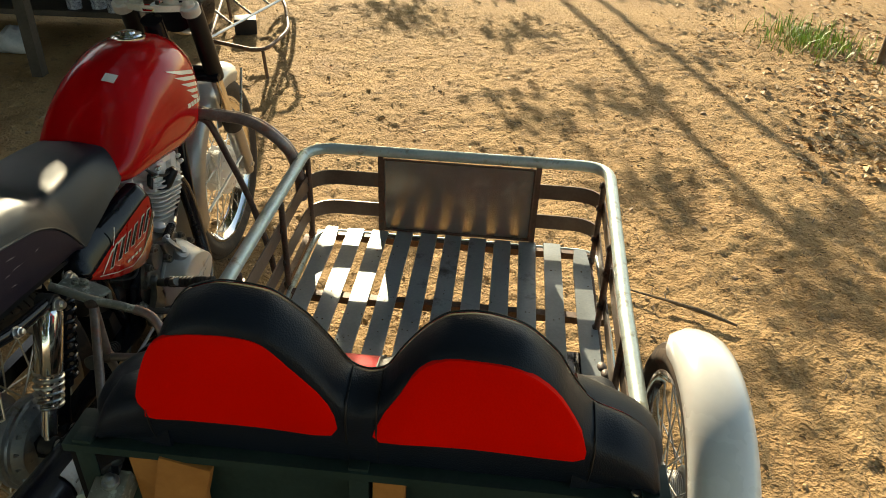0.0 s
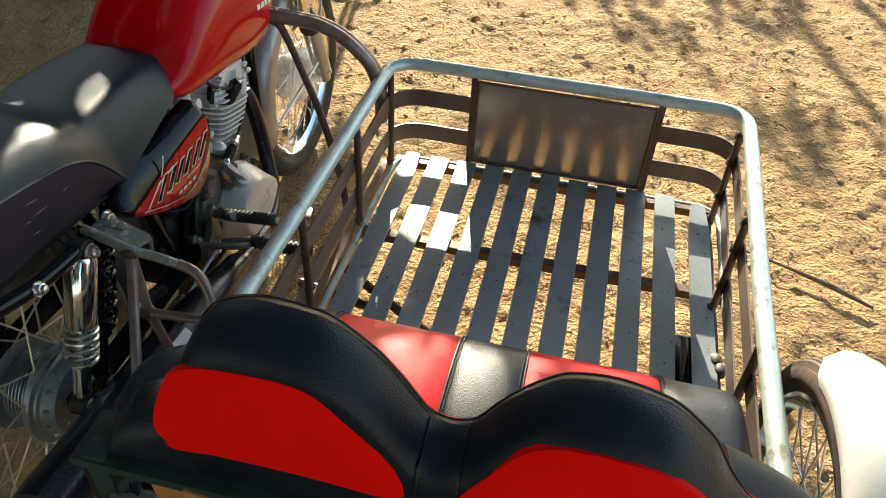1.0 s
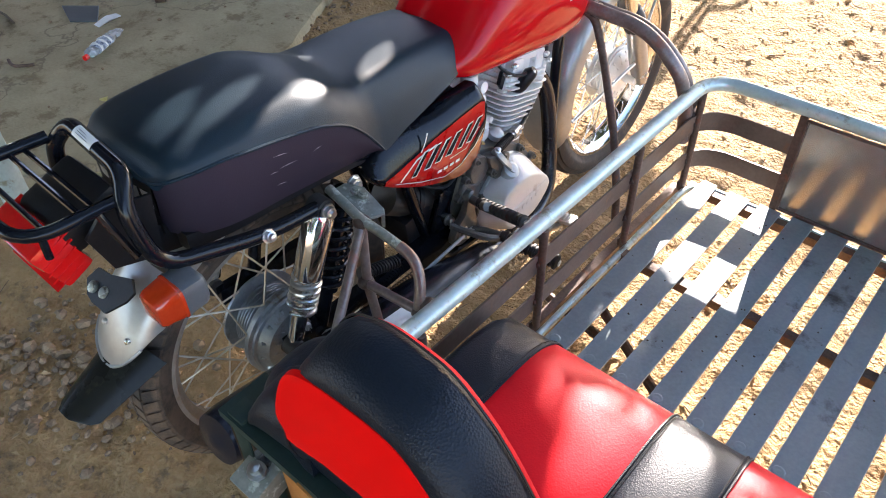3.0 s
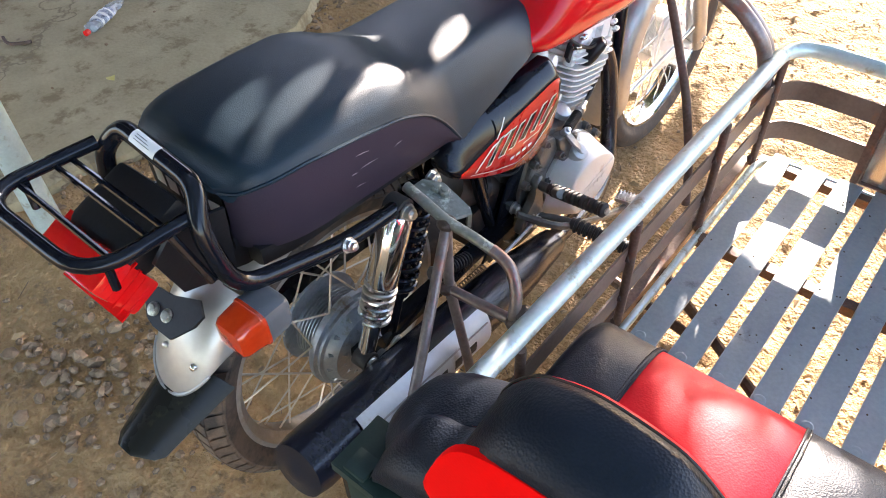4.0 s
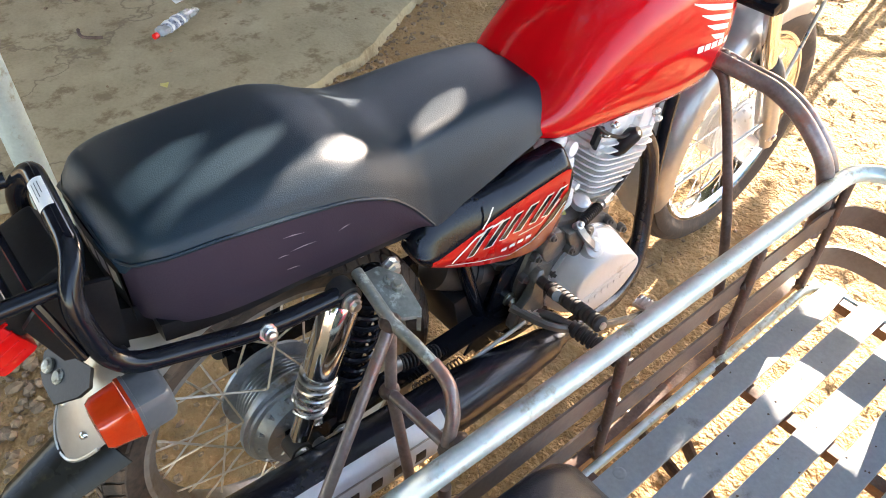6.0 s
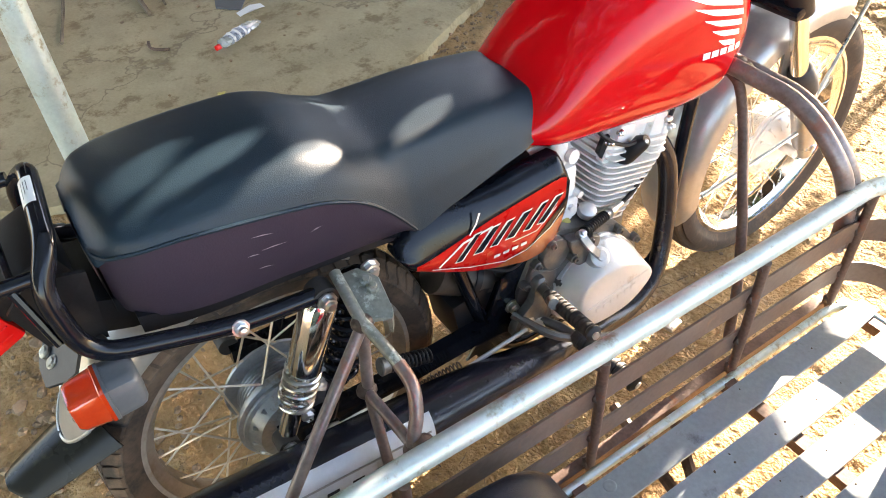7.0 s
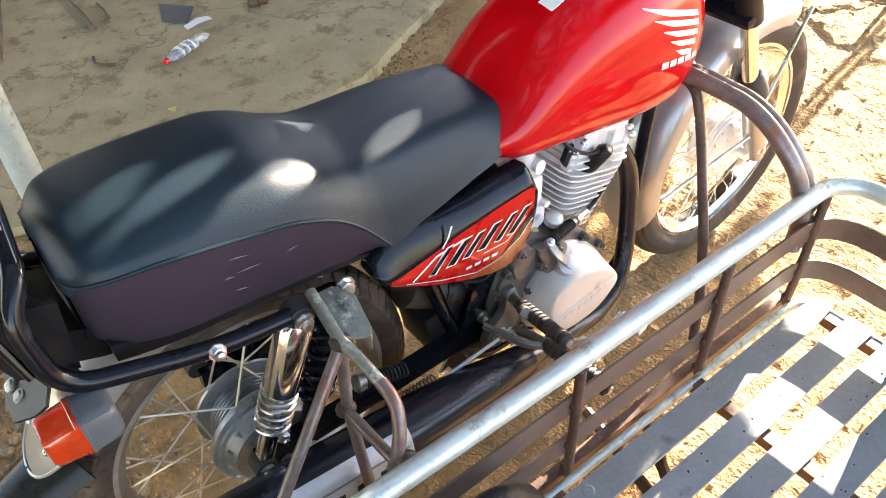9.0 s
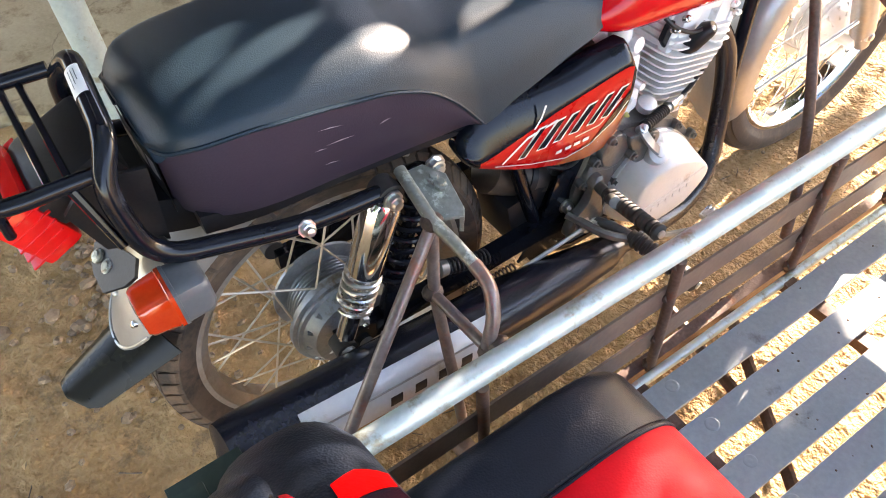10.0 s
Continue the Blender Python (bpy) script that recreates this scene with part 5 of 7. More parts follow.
    def wrap(x0, x1, a0, a1, r):
        rows = []
        for i in range(7):
            x = x0 + (x1 - x0) * i / 6
            t = (0.086 - x) / 0.161
            c = Vector((x, -0.163 + 0.013 * t, 0.785 + 0.003 * t))
            rows.append([c + Vector((0, -math.cos(radians(a0 + (a1 - a0) * k / 6)) * r, math.sin(radians(a0 + (a1 - a0) * k / 6)) * r)) for k in range(7)])
        return Geo().add([p for r_ in rows for p in r_], [[a * 7 + b, a * 7 + b + 1, a * 7 + b + 8, a * 7 + b + 7] for a in range(6) for b in range(6)])
    label = part("rack_label", wrap(-0.036, 0.018, 25, 112, 0.0131), STICKER, rack, "white paper label with tiny print")
    for k in range(3):
        part("label_bar", wrap(-0.028, 0.006 - 0.006 * k, 52 + 15 * k, 56 + 15 * k, 0.0134), GREY_PLASTIC, rack, "line of tiny print")
    bolt((0.145, -0.009, 0.600), (1, 0, 0.3), 0.009, STEEL, rack)

    # engine, the cylinder leaning forward
    lean_m = Matrix.Translation((0, 0.728, 0.425)) @ Matrix.Rotation(radians(-14), 4, "X")

    def slab(y0, y1, half, z0, z1, n=7):
        loop = superoval(0, half, y0, y1, n, n, 40)
        return [[lean_m @ Vector((p.x, p.z, zz)) for p in loop] for zz in (z0, z1)]
    engine = part("engine", Geo().box((0.0, 0.60, 0.29), (0.17, 0.32, 0.22), (0, 0, 0), 0.03), ALLOY_DARK, bike, "grimy cast alloy crankcase")
    part("cylinder", Geo().rings(slab(-0.052, 0.05, 0.062, -0.10, 0.09, 5)), ALLOY_DARK, engine, "cast alloy cylinder")
    for k in range(11):
        t = k / 10
        z = -0.062 + 0.0122 * k
        part("fin", Geo().rings(slab(-0.058 - 0.010 * t, 0.045 + 0.043 * t, 0.086 + 0.010 * t, z, z + 0.0034)), FIN_ALLOY, engine, "thin alloy cooling fin", 30)
    for k in range(3):
        z = 0.074 + 0.0125 * k
        for y0, y1 in ((-0.062, -0.012), (0.034, 0.090)):
            part("fin", Geo().rings(slab(y0, y1, 0.094 - 0.004 * k, z, z + 0.0034)), FIN_ALLOY, engine, "thin alloy cooling fin", 30)
    head = Geo()
    head.rings(slab(-0.055, 0.080, 0.062, 0.06, 0.135, 8))
    for x, y, z, sx, sy, sz in ((0.055, -0.025, 0.105, 0.05, 0.040, 0.065), (0.052, 0.062, 0.110, 0.05, 0.034, 0.075), (0.045, 0.02, 0.138, 0.06, 0.10, 0.020), (0.0, 0.010, 0.155, 0.10, 0.115, 0.030), (0.066, -0.052, 0.085, 0.022, 0.018, 0.05), (0.070, 0.086, 0.085, 0.02, 0.018, 0.07)):
        head.box(lean_m @ Vector((x, y, z)), (sx, sy, sz), (-14, 0, 0), 0.007)
    head_part = part("cylinder_head", head, FIN_ALLOY, engine, "pale cast alloy cylinder head", 35)
    for x, y, z in ((0.085, 0.088, 0.118), (0.083, 0.075, 0.135), (0.082, -0.045, 0.125)):
        p = lean_m @ Vector((x, y, z))
        part("head_bolt", Geo().lathe(p, (0.8, 0, 0.6), [(-0.006, 0.006), (0.003, 0.006), (0.004, 0.004), (0.007, 0.004), (0.008, 0.001)], 10), STEEL, head_part, "small steel bolt")
    part("intake_flange", Geo().prism([lean_m @ Vector((0.064, y, z)) for y, z in ((-0.078, 0.085), (-0.064, 0.072), (-0.058, 0.10), (-0.060, 0.118), (-0.074, 0.114))], (0.010, 0, 0), 0.002), BLACK_PLASTIC, engine, "black intake flange lever")
    bolt(lean_m @ Vector((0.076, -0.068, 0.108)), (1, 0, 0.2), 0.005, STEEL, engine)
    cap = Vector((0.100, 0.752, 0.530))
    part("plug_cap", Geo().tube([cap + Vector((-0.030, -0.035, -0.050)), cap + Vector((-0.012, -0.018, -0.026)), cap + Vector((-0.002, 0, 0)), cap + Vector((0.006, 0.004, 0.008))], [0.011, 0.0145, 0.0155, 0.010], 14), BLACK_PLASTIC, engine, "black spark plug cap")
    part("plug_nut", Geo().lathe(cap, (0.7, 0.1, 0.7), [(0.004, 0.007), (0.008, 0.007), (0.009, 0.005), (0.012, 0.004), (0.013, 0.001)], 14), STEEL, engine, "small steel plug nut")
    part("plug_lead", Geo().tube(spline([cap + Vector((-0.004, 0.0, 0.006)), (0.094, 0.715, 0.538), (0.080, 0.675, 0.565), (0.05, 0.655, 0.61)], 6), 0.0038, 8), BLACK_PLASTIC, engine, "black plug lead")
    carb = Geo().box((0.05, 0.592, 0.50), (0.07, 0.05, 0.075), (0, 0, 0), 0.010)
    carb.box((0.066, 0.60, 0.45), (0.05, 0.042, 0.05), (0, 0, 0), 0.010).tube([(0.066, 0.602, 0.395), (0.066, 0.602, 0.43)], 0.020, 14).tube([(0.055, 0.592, 0.535), (0.055, 0.592, 0.585)], 0.019, 14).tube([(0, 0.50, 0.505), (0, 0.66, 0.51)], 0.022, 14)
    carb.tube([(0.075, 0.605, 0.555), (0.085, 0.606, 0.556)], 0.013, 12).tube([(0.08, 0.615, 0.478), (0.098, 0.616, 0.478)], 0.007, 10).tube([(0.08, 0.60, 0.455), (0.098, 0.60, 0.455)], 0.006, 10)
    part("carburettor", carb, FIN_ALLOY, engine, "pale alloy carburettor", 35)
    part("fuel_hose", Geo().tube(spline([(0.080, 0.590, 0.432), (0.090, 0.598, 0.41), (0.088, 0.606, 0.39)], 5), 0.010, 10), surface("yellowed_plastic", (0.34, 0.28, 0.05), (0.45, 0.38, 0.10), 0.4), engine, "yellowed plastic hose")
    # side case with raised lands, and the clutch cover: a tapered drum with a flat face
    def outline(pts, count):
        """count even steps along a smooth closed outline."""
        fine = spline([(0, y, z) for y, z in pts], 8, True)
        run = [0.0]
        for a, b in zip(fine, fine[1:] + fine[:1]):
            run.append(run[-1] + (b - a).length)
        out, j = [], 0
        for i in range(count):
            d = run[-1] * i / count
            while run[j + 1] < d:
                j += 1
            out.append(fine[j].lerp(fine[(j + 1) % len(fine)], (d - run[j]) / max(1e-9, run[j + 1] - run[j])))
        return out

    def loft(loops):
        return Geo().rings([[Vector((x, p.y, p.z)) for p in lp] for x, lp in loops])

    def shrunk(lp, k):
        mid = sum(lp, Vector()) / len(lp)
        return [mid + (p - mid) * k for p in lp]
    rim = outline([(0.470, 0.330), (0.478, 0.352), (0.493, 0.387), (0.510, 0.418), (0.532, 0.442), (0.565, 0.434), (0.614, 0.416), (0.66, 0.398), (0.72, 0.36), (0.762, 0.30), (0.766, 0.25), (0.72, 0.20), (0.62, 0.186), (0.55, 0.200), (0.50, 0.245), (0.474, 0.29)], 60)
    part("case_cover", loft([(0.05, rim), (0.104, rim), (0.110, shrunk(rim, 0.985)), (0.112, shrunk(rim, 0.95)), (0.112, shrunk(rim, 0.05))]), ALLOY_DARK, engine, "grey alloy engine side case", 35)
    for pts, x0, x1 in (([(0.512, 0.405), (0.533, 0.432), (0.562, 0.424), (0.575, 0.392), (0.553, 0.365), (0.523, 0.372)], 0.108, 0.127),
                        ([(0.486, 0.352), (0.500, 0.388), (0.519, 0.372), (0.550, 0.360), (0.545, 0.318), (0.512, 0.318)], 0.108, 0.122),
                        ([(0.566, 0.420), (0.612, 0.408), (0.640, 0.392), (0.622, 0.355), (0.590, 0.350), (0.575, 0.385)], 0.108, 0.136),
                        ([(0.492, 0.312), (0.548, 0.312), (0.556, 0.270), (0.545, 0.225), (0.515, 0.235), (0.490, 0.275)], 0.108, 0.118)):
        lp = outline(pts, 30)
        part("case_land", loft([(x0, lp), (x1 - 0.004, lp), (x1 - 0.001, shrunk(lp, 0.94)), (x1, shrunk(lp, 0.86)), (x1, shrunk(lp, 0.05))]), ALLOY_DARK, engine, "raised land of the casting", 35)
    back = outline([(0.556, 0.228), (0.545, 0.262), (0.548, 0.297), (0.567, 0.322), (0.60, 0.350), (0.646, 0.376), (0.697, 0.354), (0.742, 0.305), (0.762, 0.255), (0.715, 0.203), (0.64, 0.192), (0.585, 0.202)], 64)
    face = outline([(0.588, 0.235), (0.573, 0.267), (0.570, 0.305), (0.587, 0.331), (0.627, 0.339), (0.680, 0.330), (0.735, 0.297), (0.752, 0.258), (0.709, 0.217), (0.658, 0.207), (0.615, 0.210), (0.598, 0.220)], 64)

    def between(t):
        return [a.lerp(b, t) for a, b in zip(back, face)]
    cover = part("clutch_cover", loft([(0.10, back), (0.126, back), (0.130, between(0.06)), (0.162, between(0.80)), (0.169, between(0.95)), (0.172, shrunk(face, 0.985)), (0.1735, shrunk(face, 0.94)), (0.174, shrunk(face, 0.6)), (0.174, shrunk(face, 0.05))]), COVER_PAINT, engine, "dusty silver clutch cover with a plain raised mark", 40)
    for k in range(6):
        y = 0.612 + 0.0175 * k
        part("letter_bar", Geo().box((0.1745, y, 0.2545 + 0.002 * k), (0.002, 0.0105, 0.010), (6, 0, 0)), COVER_PAINT, cover, "plain raised bar")
    part("cover_line", Geo().tube([(0.1742, 0.586, 0.268), (0.1742, 0.735, 0.286)], 0.0014, 6), COVER_PAINT, cover)
    part("cover_flange", loft([(0.108, shrunk(back, 1.035)), (0.117, shrunk(back, 1.035)), (0.119, shrunk(back, 1.02)), (0.119, shrunk(back, 0.5))]), ALLOY, cover, "machined flange of the cover", 35)
    # clutch arm, cable and spring
    boss = Vector((0.148, 0.626, 0.362))
    up_way = Vector((0.62, 0.0, 0.78)).normalized()
    part("clutch_boss", Geo().lathe(boss, up_way, [(-0.03, 0.020), (0.004, 0.020), (0.006, 0.017), (0.007, 0.010), (0.012, 0.010), (0.013, 0.001)], 24), ALLOY, engine, "round alloy boss")
    part("clutch_arm", Geo().tube(spline([boss + up_way * 0.006, (0.148, 0.606, 0.393), (0.139, 0.596, 0.412), (0.132, 0.592, 0.424)], 4), 0, flat=(0.015, 0.006, (0.6, 0, 0.8))), HUB_ALLOY, engine, "alloy clutch lever")
    part("arm_pin", Geo().lathe((0.132, 0.592, 0.424), (0.6, 0, 0.8), [(-0.008, 0.008), (0.006, 0.008), (0.007, 0.005), (0.012, 0.005), (0.013, 0.001)], 14), STEEL, engine, "small steel pin")
    part("cable_spring", coil((0.130, 0.600, 0.424), (0.112, 0.668, 0.414), 0.0085, 11, 0.0022, 12), BLACK_PLASTIC, engine, "black cable spring")
    part("cable_guide", along((0.112, 0.668, 0.414), (0.098, 0.722, 0.406), [(0, 0.007), (0.2, 0.007), (0.22, 0.011), (0.5, 0.011), (0.52, 0.006), (1.0, 0.006)], 10), STEEL, engine, "zinc cable adjuster")
    part("cable", Geo().tube(spline([(0.098, 0.722, 0.406), (0.088, 0.765, 0.415), (0.075, 0.82, 0.46), (0.05, 0.90, 0.58)], 6), 0.0045, 8), BLACK_PLASTIC, engine, "black control cable")
    for x, y, z in ((0.119, 0.482, 0.350), (0.124, 0.502, 0.392), (0.127, 0.531, 0.427), (0.136, 0.576, 0.378), (0.136, 0.612, 0.402), (0.119, 0.562, 0.310), (0.119, 0.702, 0.366), (0.119, 0.752, 0.318), (0.118, 0.500, 0.270), (0.118, 0.548, 0.222), (0.122, 0.520, 0.335)):
        part("case_bolt", Geo().lathe((x - 0.010, y, z), (1, 0, 0), [(0, 0.0095), (0.012, 0.009), (0.013, 0.006), (0.018, 0.006), (0.0185, 0.0035), (0.015, 0.003), (0.015, 0.001)], 12), ALLOY_DARK, engine, "case bolt in its boss", 30)
    for y0, z0, y1, z1 in ((0.556, 0.427, 0.583, 0.360), (0.508, 0.372, 0.556, 0.360), (0.530, 0.318, 0.521, 0.245), (0.492, 0.340, 0.535, 0.318)):
        part("case_rib", Geo().tube([(0.118, y0, z0), (0.1215, (y0 + y1) / 2, (z0 + z1) / 2), (0.118, y1, z1)], 0.005, 8), ALLOY_DARK, engine, "raised casting rib")
    part("sight_glass", Geo().lathe((0.116, 0.512, 0.300), (1, 0, 0.1), [(0, 0.023), (0.017, 0.023), (0.019, 0.020), (0.019, 0.015), (0.008, 0.014), (0.008, 0.001)], 24), ALLOY_DARK, engine, "oil sight glass ring")
    part("sight_pane", Geo().lathe((0.124, 0.512, 0.300), (1, 0, 0.1), [(0, 0.013), (0.003, 0.012), (0.004, 0.001)], 20), BLACK_PAINT, engine, "dark oil glass")
    part("filler_cap", Geo().lathe((0.088, 0.642, 0.418), (0.35, 0, 0.94), [(0, 0.017), (0.014, 0.017), (0.016, 0.014), (0.018, 0.005), (0.018, 0.001)], 18), ALLOY, engine, "alloy plug on the case")

    # exhaust
    pipe = spline([(0.03, 0.785, 0.50), (0.045, 0.835, 0.485), (0.058, 0.872, 0.43), (0.068, 0.885, 0.36), (0.085, 0.878, 0.26), (0.115, 0.835, 0.175), (0.140, 0.75, 0.150), (0.155, 0.65, 0.165), (0.163, 0.56, 0.186), (0.165, 0.52, 0.195)], 6)
    exhaust = part("exhaust", Geo().tube(pipe, 0.0195, 16), MUFFLER_BLACK, bike, "satin black exhaust pipe")
    a, b = Vector((0.165, 0.545, 0.188)), Vector((0.205, -0.235, 0.345))
    part("muffler", along(a, b, [(0, 0.021), (0.03, 0.026), (0.05, 0.028), (0.052, 0.033), (0.10, 0.036), (0.2, 0.044), (0.35, 0.050), (0.95, 0.050), (0.98, 0.046), (0.985, 0.02), (0.99, 0.01)], 28), MUFFLER_BLACK, exhaust, "satin black muffler")
    part("muffler_band", along(a, b, [(0.035, 0.030), (0.05, 0.031), (0.055, 0.030)], 24), MUFFLER_BLACK, exhaust)
    # heat shield with slots, wrapped round the outer side
    ax = (b - a).normalized()
    sd = Vector((1, 0, 0))
    sd = (sd - ax * sd.dot(ax)).normalized()
    up = sd.cross(ax) * -1
    if up.z < 0:
        up = -up

    def shield(t0, t1, a0, a1, r=0.056):
        rings = []
        for i in range(9):
            t = t0 + (t1 - t0) * i / 8
            row = []
            for rr in (r, r - 0.002):
                angs = [a0 + (a1 - a0) * k / 8 for k in range(9)]
                for an in (angs if rr == r else angs[::-1]):
                    row.append(a + (b - a) * t + (sd * math.cos(radians(an)) + up * math.sin(radians(an))) * rr)
            rings.append(row)
        return Geo().rings(rings)
    sh = shield(0.44, 0.86, -35, 62)
    plate_part = part("heat_shield", sh, SHIELD, exhaust, "pale silver slotted heat shield")
    part("shield_crease", Geo().tube([a + (b - a) * (0.45 + 0.40 * k / 8) + (sd * math.cos(radians(30)) + up * math.sin(radians(30))) * 0.0562 for k in range(9)], 0.0018, 6), SILVER, plate_part, "pressed crease")
    for t in (0.50, 0.555, 0.61, 0.665):
        part("slot", shield(t, t + 0.026, -4, 15, 0.0566), BLACK_PLASTIC, plate_part, "dark slot")
    # pegs, pedals
    def peg(p, q, r, label):
        p, q = Vector(p), Vector(q)
        L = (q - p).length
        prof = [(0, r * 0.8)]
        k = 11
        for i in range(k):
            prof += [(L * (0.06 + 0.88 * (i + 0.1) / k), r * 0.78), (L * (0.06 + 0.88 * (i + 0.2) / k), r), (L * (0.06 + 0.88 * (i + 0.7) / k), r), (L * (0.06 + 0.88 * (i + 0.8) / k), r * 0.78)]
        prof += [(L * 0.96, r * 1.08), (L, r * 1.08), (L + 0.004, r * 0.6), (L + 0.004, 0.001)]
        ob = part("footpeg", Geo().lathe(p, q - p, prof, 18), PEG_RUBBER, bike, label)
        part("peg_end", Geo().lathe(q + (q - p).normalized() * 0.003, q - p, [(0, 0.007), (0.004, 0.007), (0.005, 0.001)], 8), STEEL, ob)
        return ob
    peg((0.165, 0.492, 0.362), (0.290, 0.482, 0.382), 0.0135, "ribbed black rubber footpeg")
    peg((0.200, 0.530, 0.262), (0.335, 0.552, 0.246), 0.0165, "thick ribbed black rubber footpeg")
    part("peg_stem", Geo().tube([(0.128, 0.500, 0.262), (0.165, 0.520, 0.262), (0.204, 0.531, 0.262)], 0.009, 10), ALLOY_DARK, bike, "steel stem of the peg")
    bracket = outline([(0.440, 0.262), (0.452, 0.296), (0.482, 0.322), (0.490, 0.362), (0.512, 0.366), (0.514, 0.322), (0.520, 0.280), (0.500, 0.246), (0.466, 0.240)], 36)
    peg_part = part("peg_bracket", loft([(0.122, bracket), (0.134, bracket), (0.138, shrunk(bracket, 0.93)), (0.138, shrunk(bracket, 0.05))]), ALLOY_DARK, bike, "grimy cast peg bracket", 35)
    for y, z, r in ((0.473, 0.272, 0.0115), (0.497, 0.262, 0.0085)):
        part("bracket_bolt", Geo().lathe((0.136, y, z), (1, 0, 0), [(0, r * 1.5), (0.003, r * 1.5), (0.003, r), (0.010, r), (0.011, r * 0.65), (0.017, r * 0.6), (0.018, 0.001)], 8), STEEL, peg_part, "zinc bolt and washer", 30)
    part("peg_arm", Geo().tube(spline([(0.134, 0.502, 0.350), (0.165, 0.494, 0.358), (0.20, 0.476, 0.378)], 5), 0.010, 12), ALLOY_DARK, peg_part, "short peg arm")
    part("brake_pedal", Geo().tube(spline([(0.12, 0.45, 0.30), (0.19, 0.50, 0.27), (0.215, 0.60, 0.225), (0.225, 0.70, 0.185), (0.23, 0.735, 0.182)], 5), 0.008, 8), ALLOY_DARK, bike, "steel brake pedal")
    part("pedal_pad", Geo().box((0.23, 0.738, 0.192), (0.062, 0.034, 0.010), (0, 0, 10), 0.004), STEEL, bike, "ribbed steel pedal pad")
    for k in range(8):
        part("pad_rib", Geo().box((0.205 + 0.0072 * k, 0.736 + 0.0013 * k, 0.1975), (0.0026, 0.030, 0.003), (0, 0, 10)), STEEL, bike)
    part("return_spring", coil((0.134, 0.188, 0.364), (0.142, 0.262, 0.345), 0.0115, 11, 0.0022, 12), BLACK_PLASTIC, bike, "black return spring")
    part("spring_cap", Geo().lathe((0.134, 0.190, 0.364), (-0.1, -0.95, 0.25), [(0, 0.013), (0.014, 0.0155), (0.017, 0.013), (0.017, 0.001)], 16), ALLOY_DARK, bike)
    part("brake_rod", Geo().tube([(0.12, 0.02, 0.255), (0.14, 0.30, 0.25), (0.15, 0.46, 0.28)], 0.004, 8), STEEL, bike, "thin brake rod")
    part("brake_spring", coil((0.12, 0.23, 0.245), (0.13, 0.33, 0.255), 0.008, 14, 0.0016, 10), RUST, bike, "small rusty coil spring")
    part("brake_lever", Geo().tube([(0.09, 0.05, 0.30), (0.105, 0.03, 0.25), (0.12, 0.015, 0.23)], 0.009, 8), ALLOY_DARK, bike)
    bolt((0.098, 0.05, 0.30), (1, 0, 0), 0.013, STEEL, bike)

    # fork, front mudguard, handlebar
    def on_fork(z):
        return 1.283 - (z - 0.295) * 0.41
    for s in (1, -1):
        x = 0.094 * s
        leg = part("fork_leg", Geo().tube([(x, on_fork(0.47) + 0.012, 0.47), (x, on_fork(0.40) + 0.014, 0.40), (x, on_fork(0.30) + 0.016, 0.30), (x, on_fork(0.255) + 0.016, 0.255)], [0.026, 0.0265, 0.026, 0.018], 18), SILVER, bike, "silver painted lower fork leg")
        part("stanchion", Geo().tube([(x, on_fork(0.47), 0.47), (x, on_fork(0.67), 0.67)], 0.0175, 16), CHROME, leg, "chrome fork tube")
        part("dust_boot", along((x, on_fork(0.515) + 0.004, 0.515), (x, on_fork(0.455) + 0.012, 0.455), [(0, 0.018), (0.08, 0.024), (0.5, 0.030), (0.95, 0.031), (1, 0.027)], 18), PEG_RUBBER, leg, "black rubber dust boot")
        part("fork_cover", Geo().tube([(x, on_fork(0.655), 0.655), (x, on_fork(0.89), 0.89)], [0.0265, 0.0255], 16), BLACK_PLASTIC, leg, "black upper fork cover")
        bolt((x + 0.012 * s, on_fork(0.295) + 0.012, 0.292), (s, 0, 0), 0.012, STEEL, leg)
    guard = part("front_mudguard", fender((0.0, 1.283, 0.285), 0.345, 0.072, 66, 200, 0.040, 0.016, 44, (8, 10)), SILVER, bike, "silver painted front mudguard")
    part("guard_bracket", Geo().prism([(0.064, 1.165, 0.575), (0.064, 1.22, 0.56), (0.064, 1.20, 0.47), (0.064, 1.175, 0.47)], (0.006, 0, 0)), SILVER, guard)
    for s in (1, -1):
        part("guard_stay", Geo().tube([(0.10 * s, 1.25, 0.36), (0.062 * s, 1.44, 0.575)], 0.0045, 8), STEEL, guard, "thin steel mudguard stay")
        part("guard_stay", Geo().tube([(0.10 * s, 1.25, 0.34), (0.060 * s, 1.02, 0.25)], 0.0045, 8), STEEL, guard, "thin steel mudguard stay")
    part("fork_yoke", Geo().box((0, on_fork(0.668) - 0.01, 0.668), (0.235, 0.05, 0.024), (22, 0, 0), 0.008), BLACK_PAINT, bike, "black lower fork yoke")
    yy = on_fork(0.89) - 0.010
    yoke = part("fork_yoke", Geo().tube(spline([(-0.104, yy, 0.886), (-0.070, yy - 0.006, 0.887), (-0.035, yy - 0.030, 0.890), (0.0, yy - 0.038, 0.891), (0.035, yy - 0.030, 0.890), (0.070, yy - 0.006, 0.887), (0.104, yy, 0.886)], 4), 0, flat=(0.034, 0.016, (0, 0, 1))), ALLOY, bike, "cast alloy upper fork yoke")
    for x in (-0.094, 0.094):
        part("fork_cap", Geo().lathe((x, yy, 0.872), (0, -0.38, 0.92), [(0, 0.027), (0.022, 0.027), (0.025, 0.024), (0.025, 0.017), (0.033, 0.016), (0.035, 0.012), (0.035, 0.001)], 20), ALLOY, yoke, "alloy fork cap with a bolt")
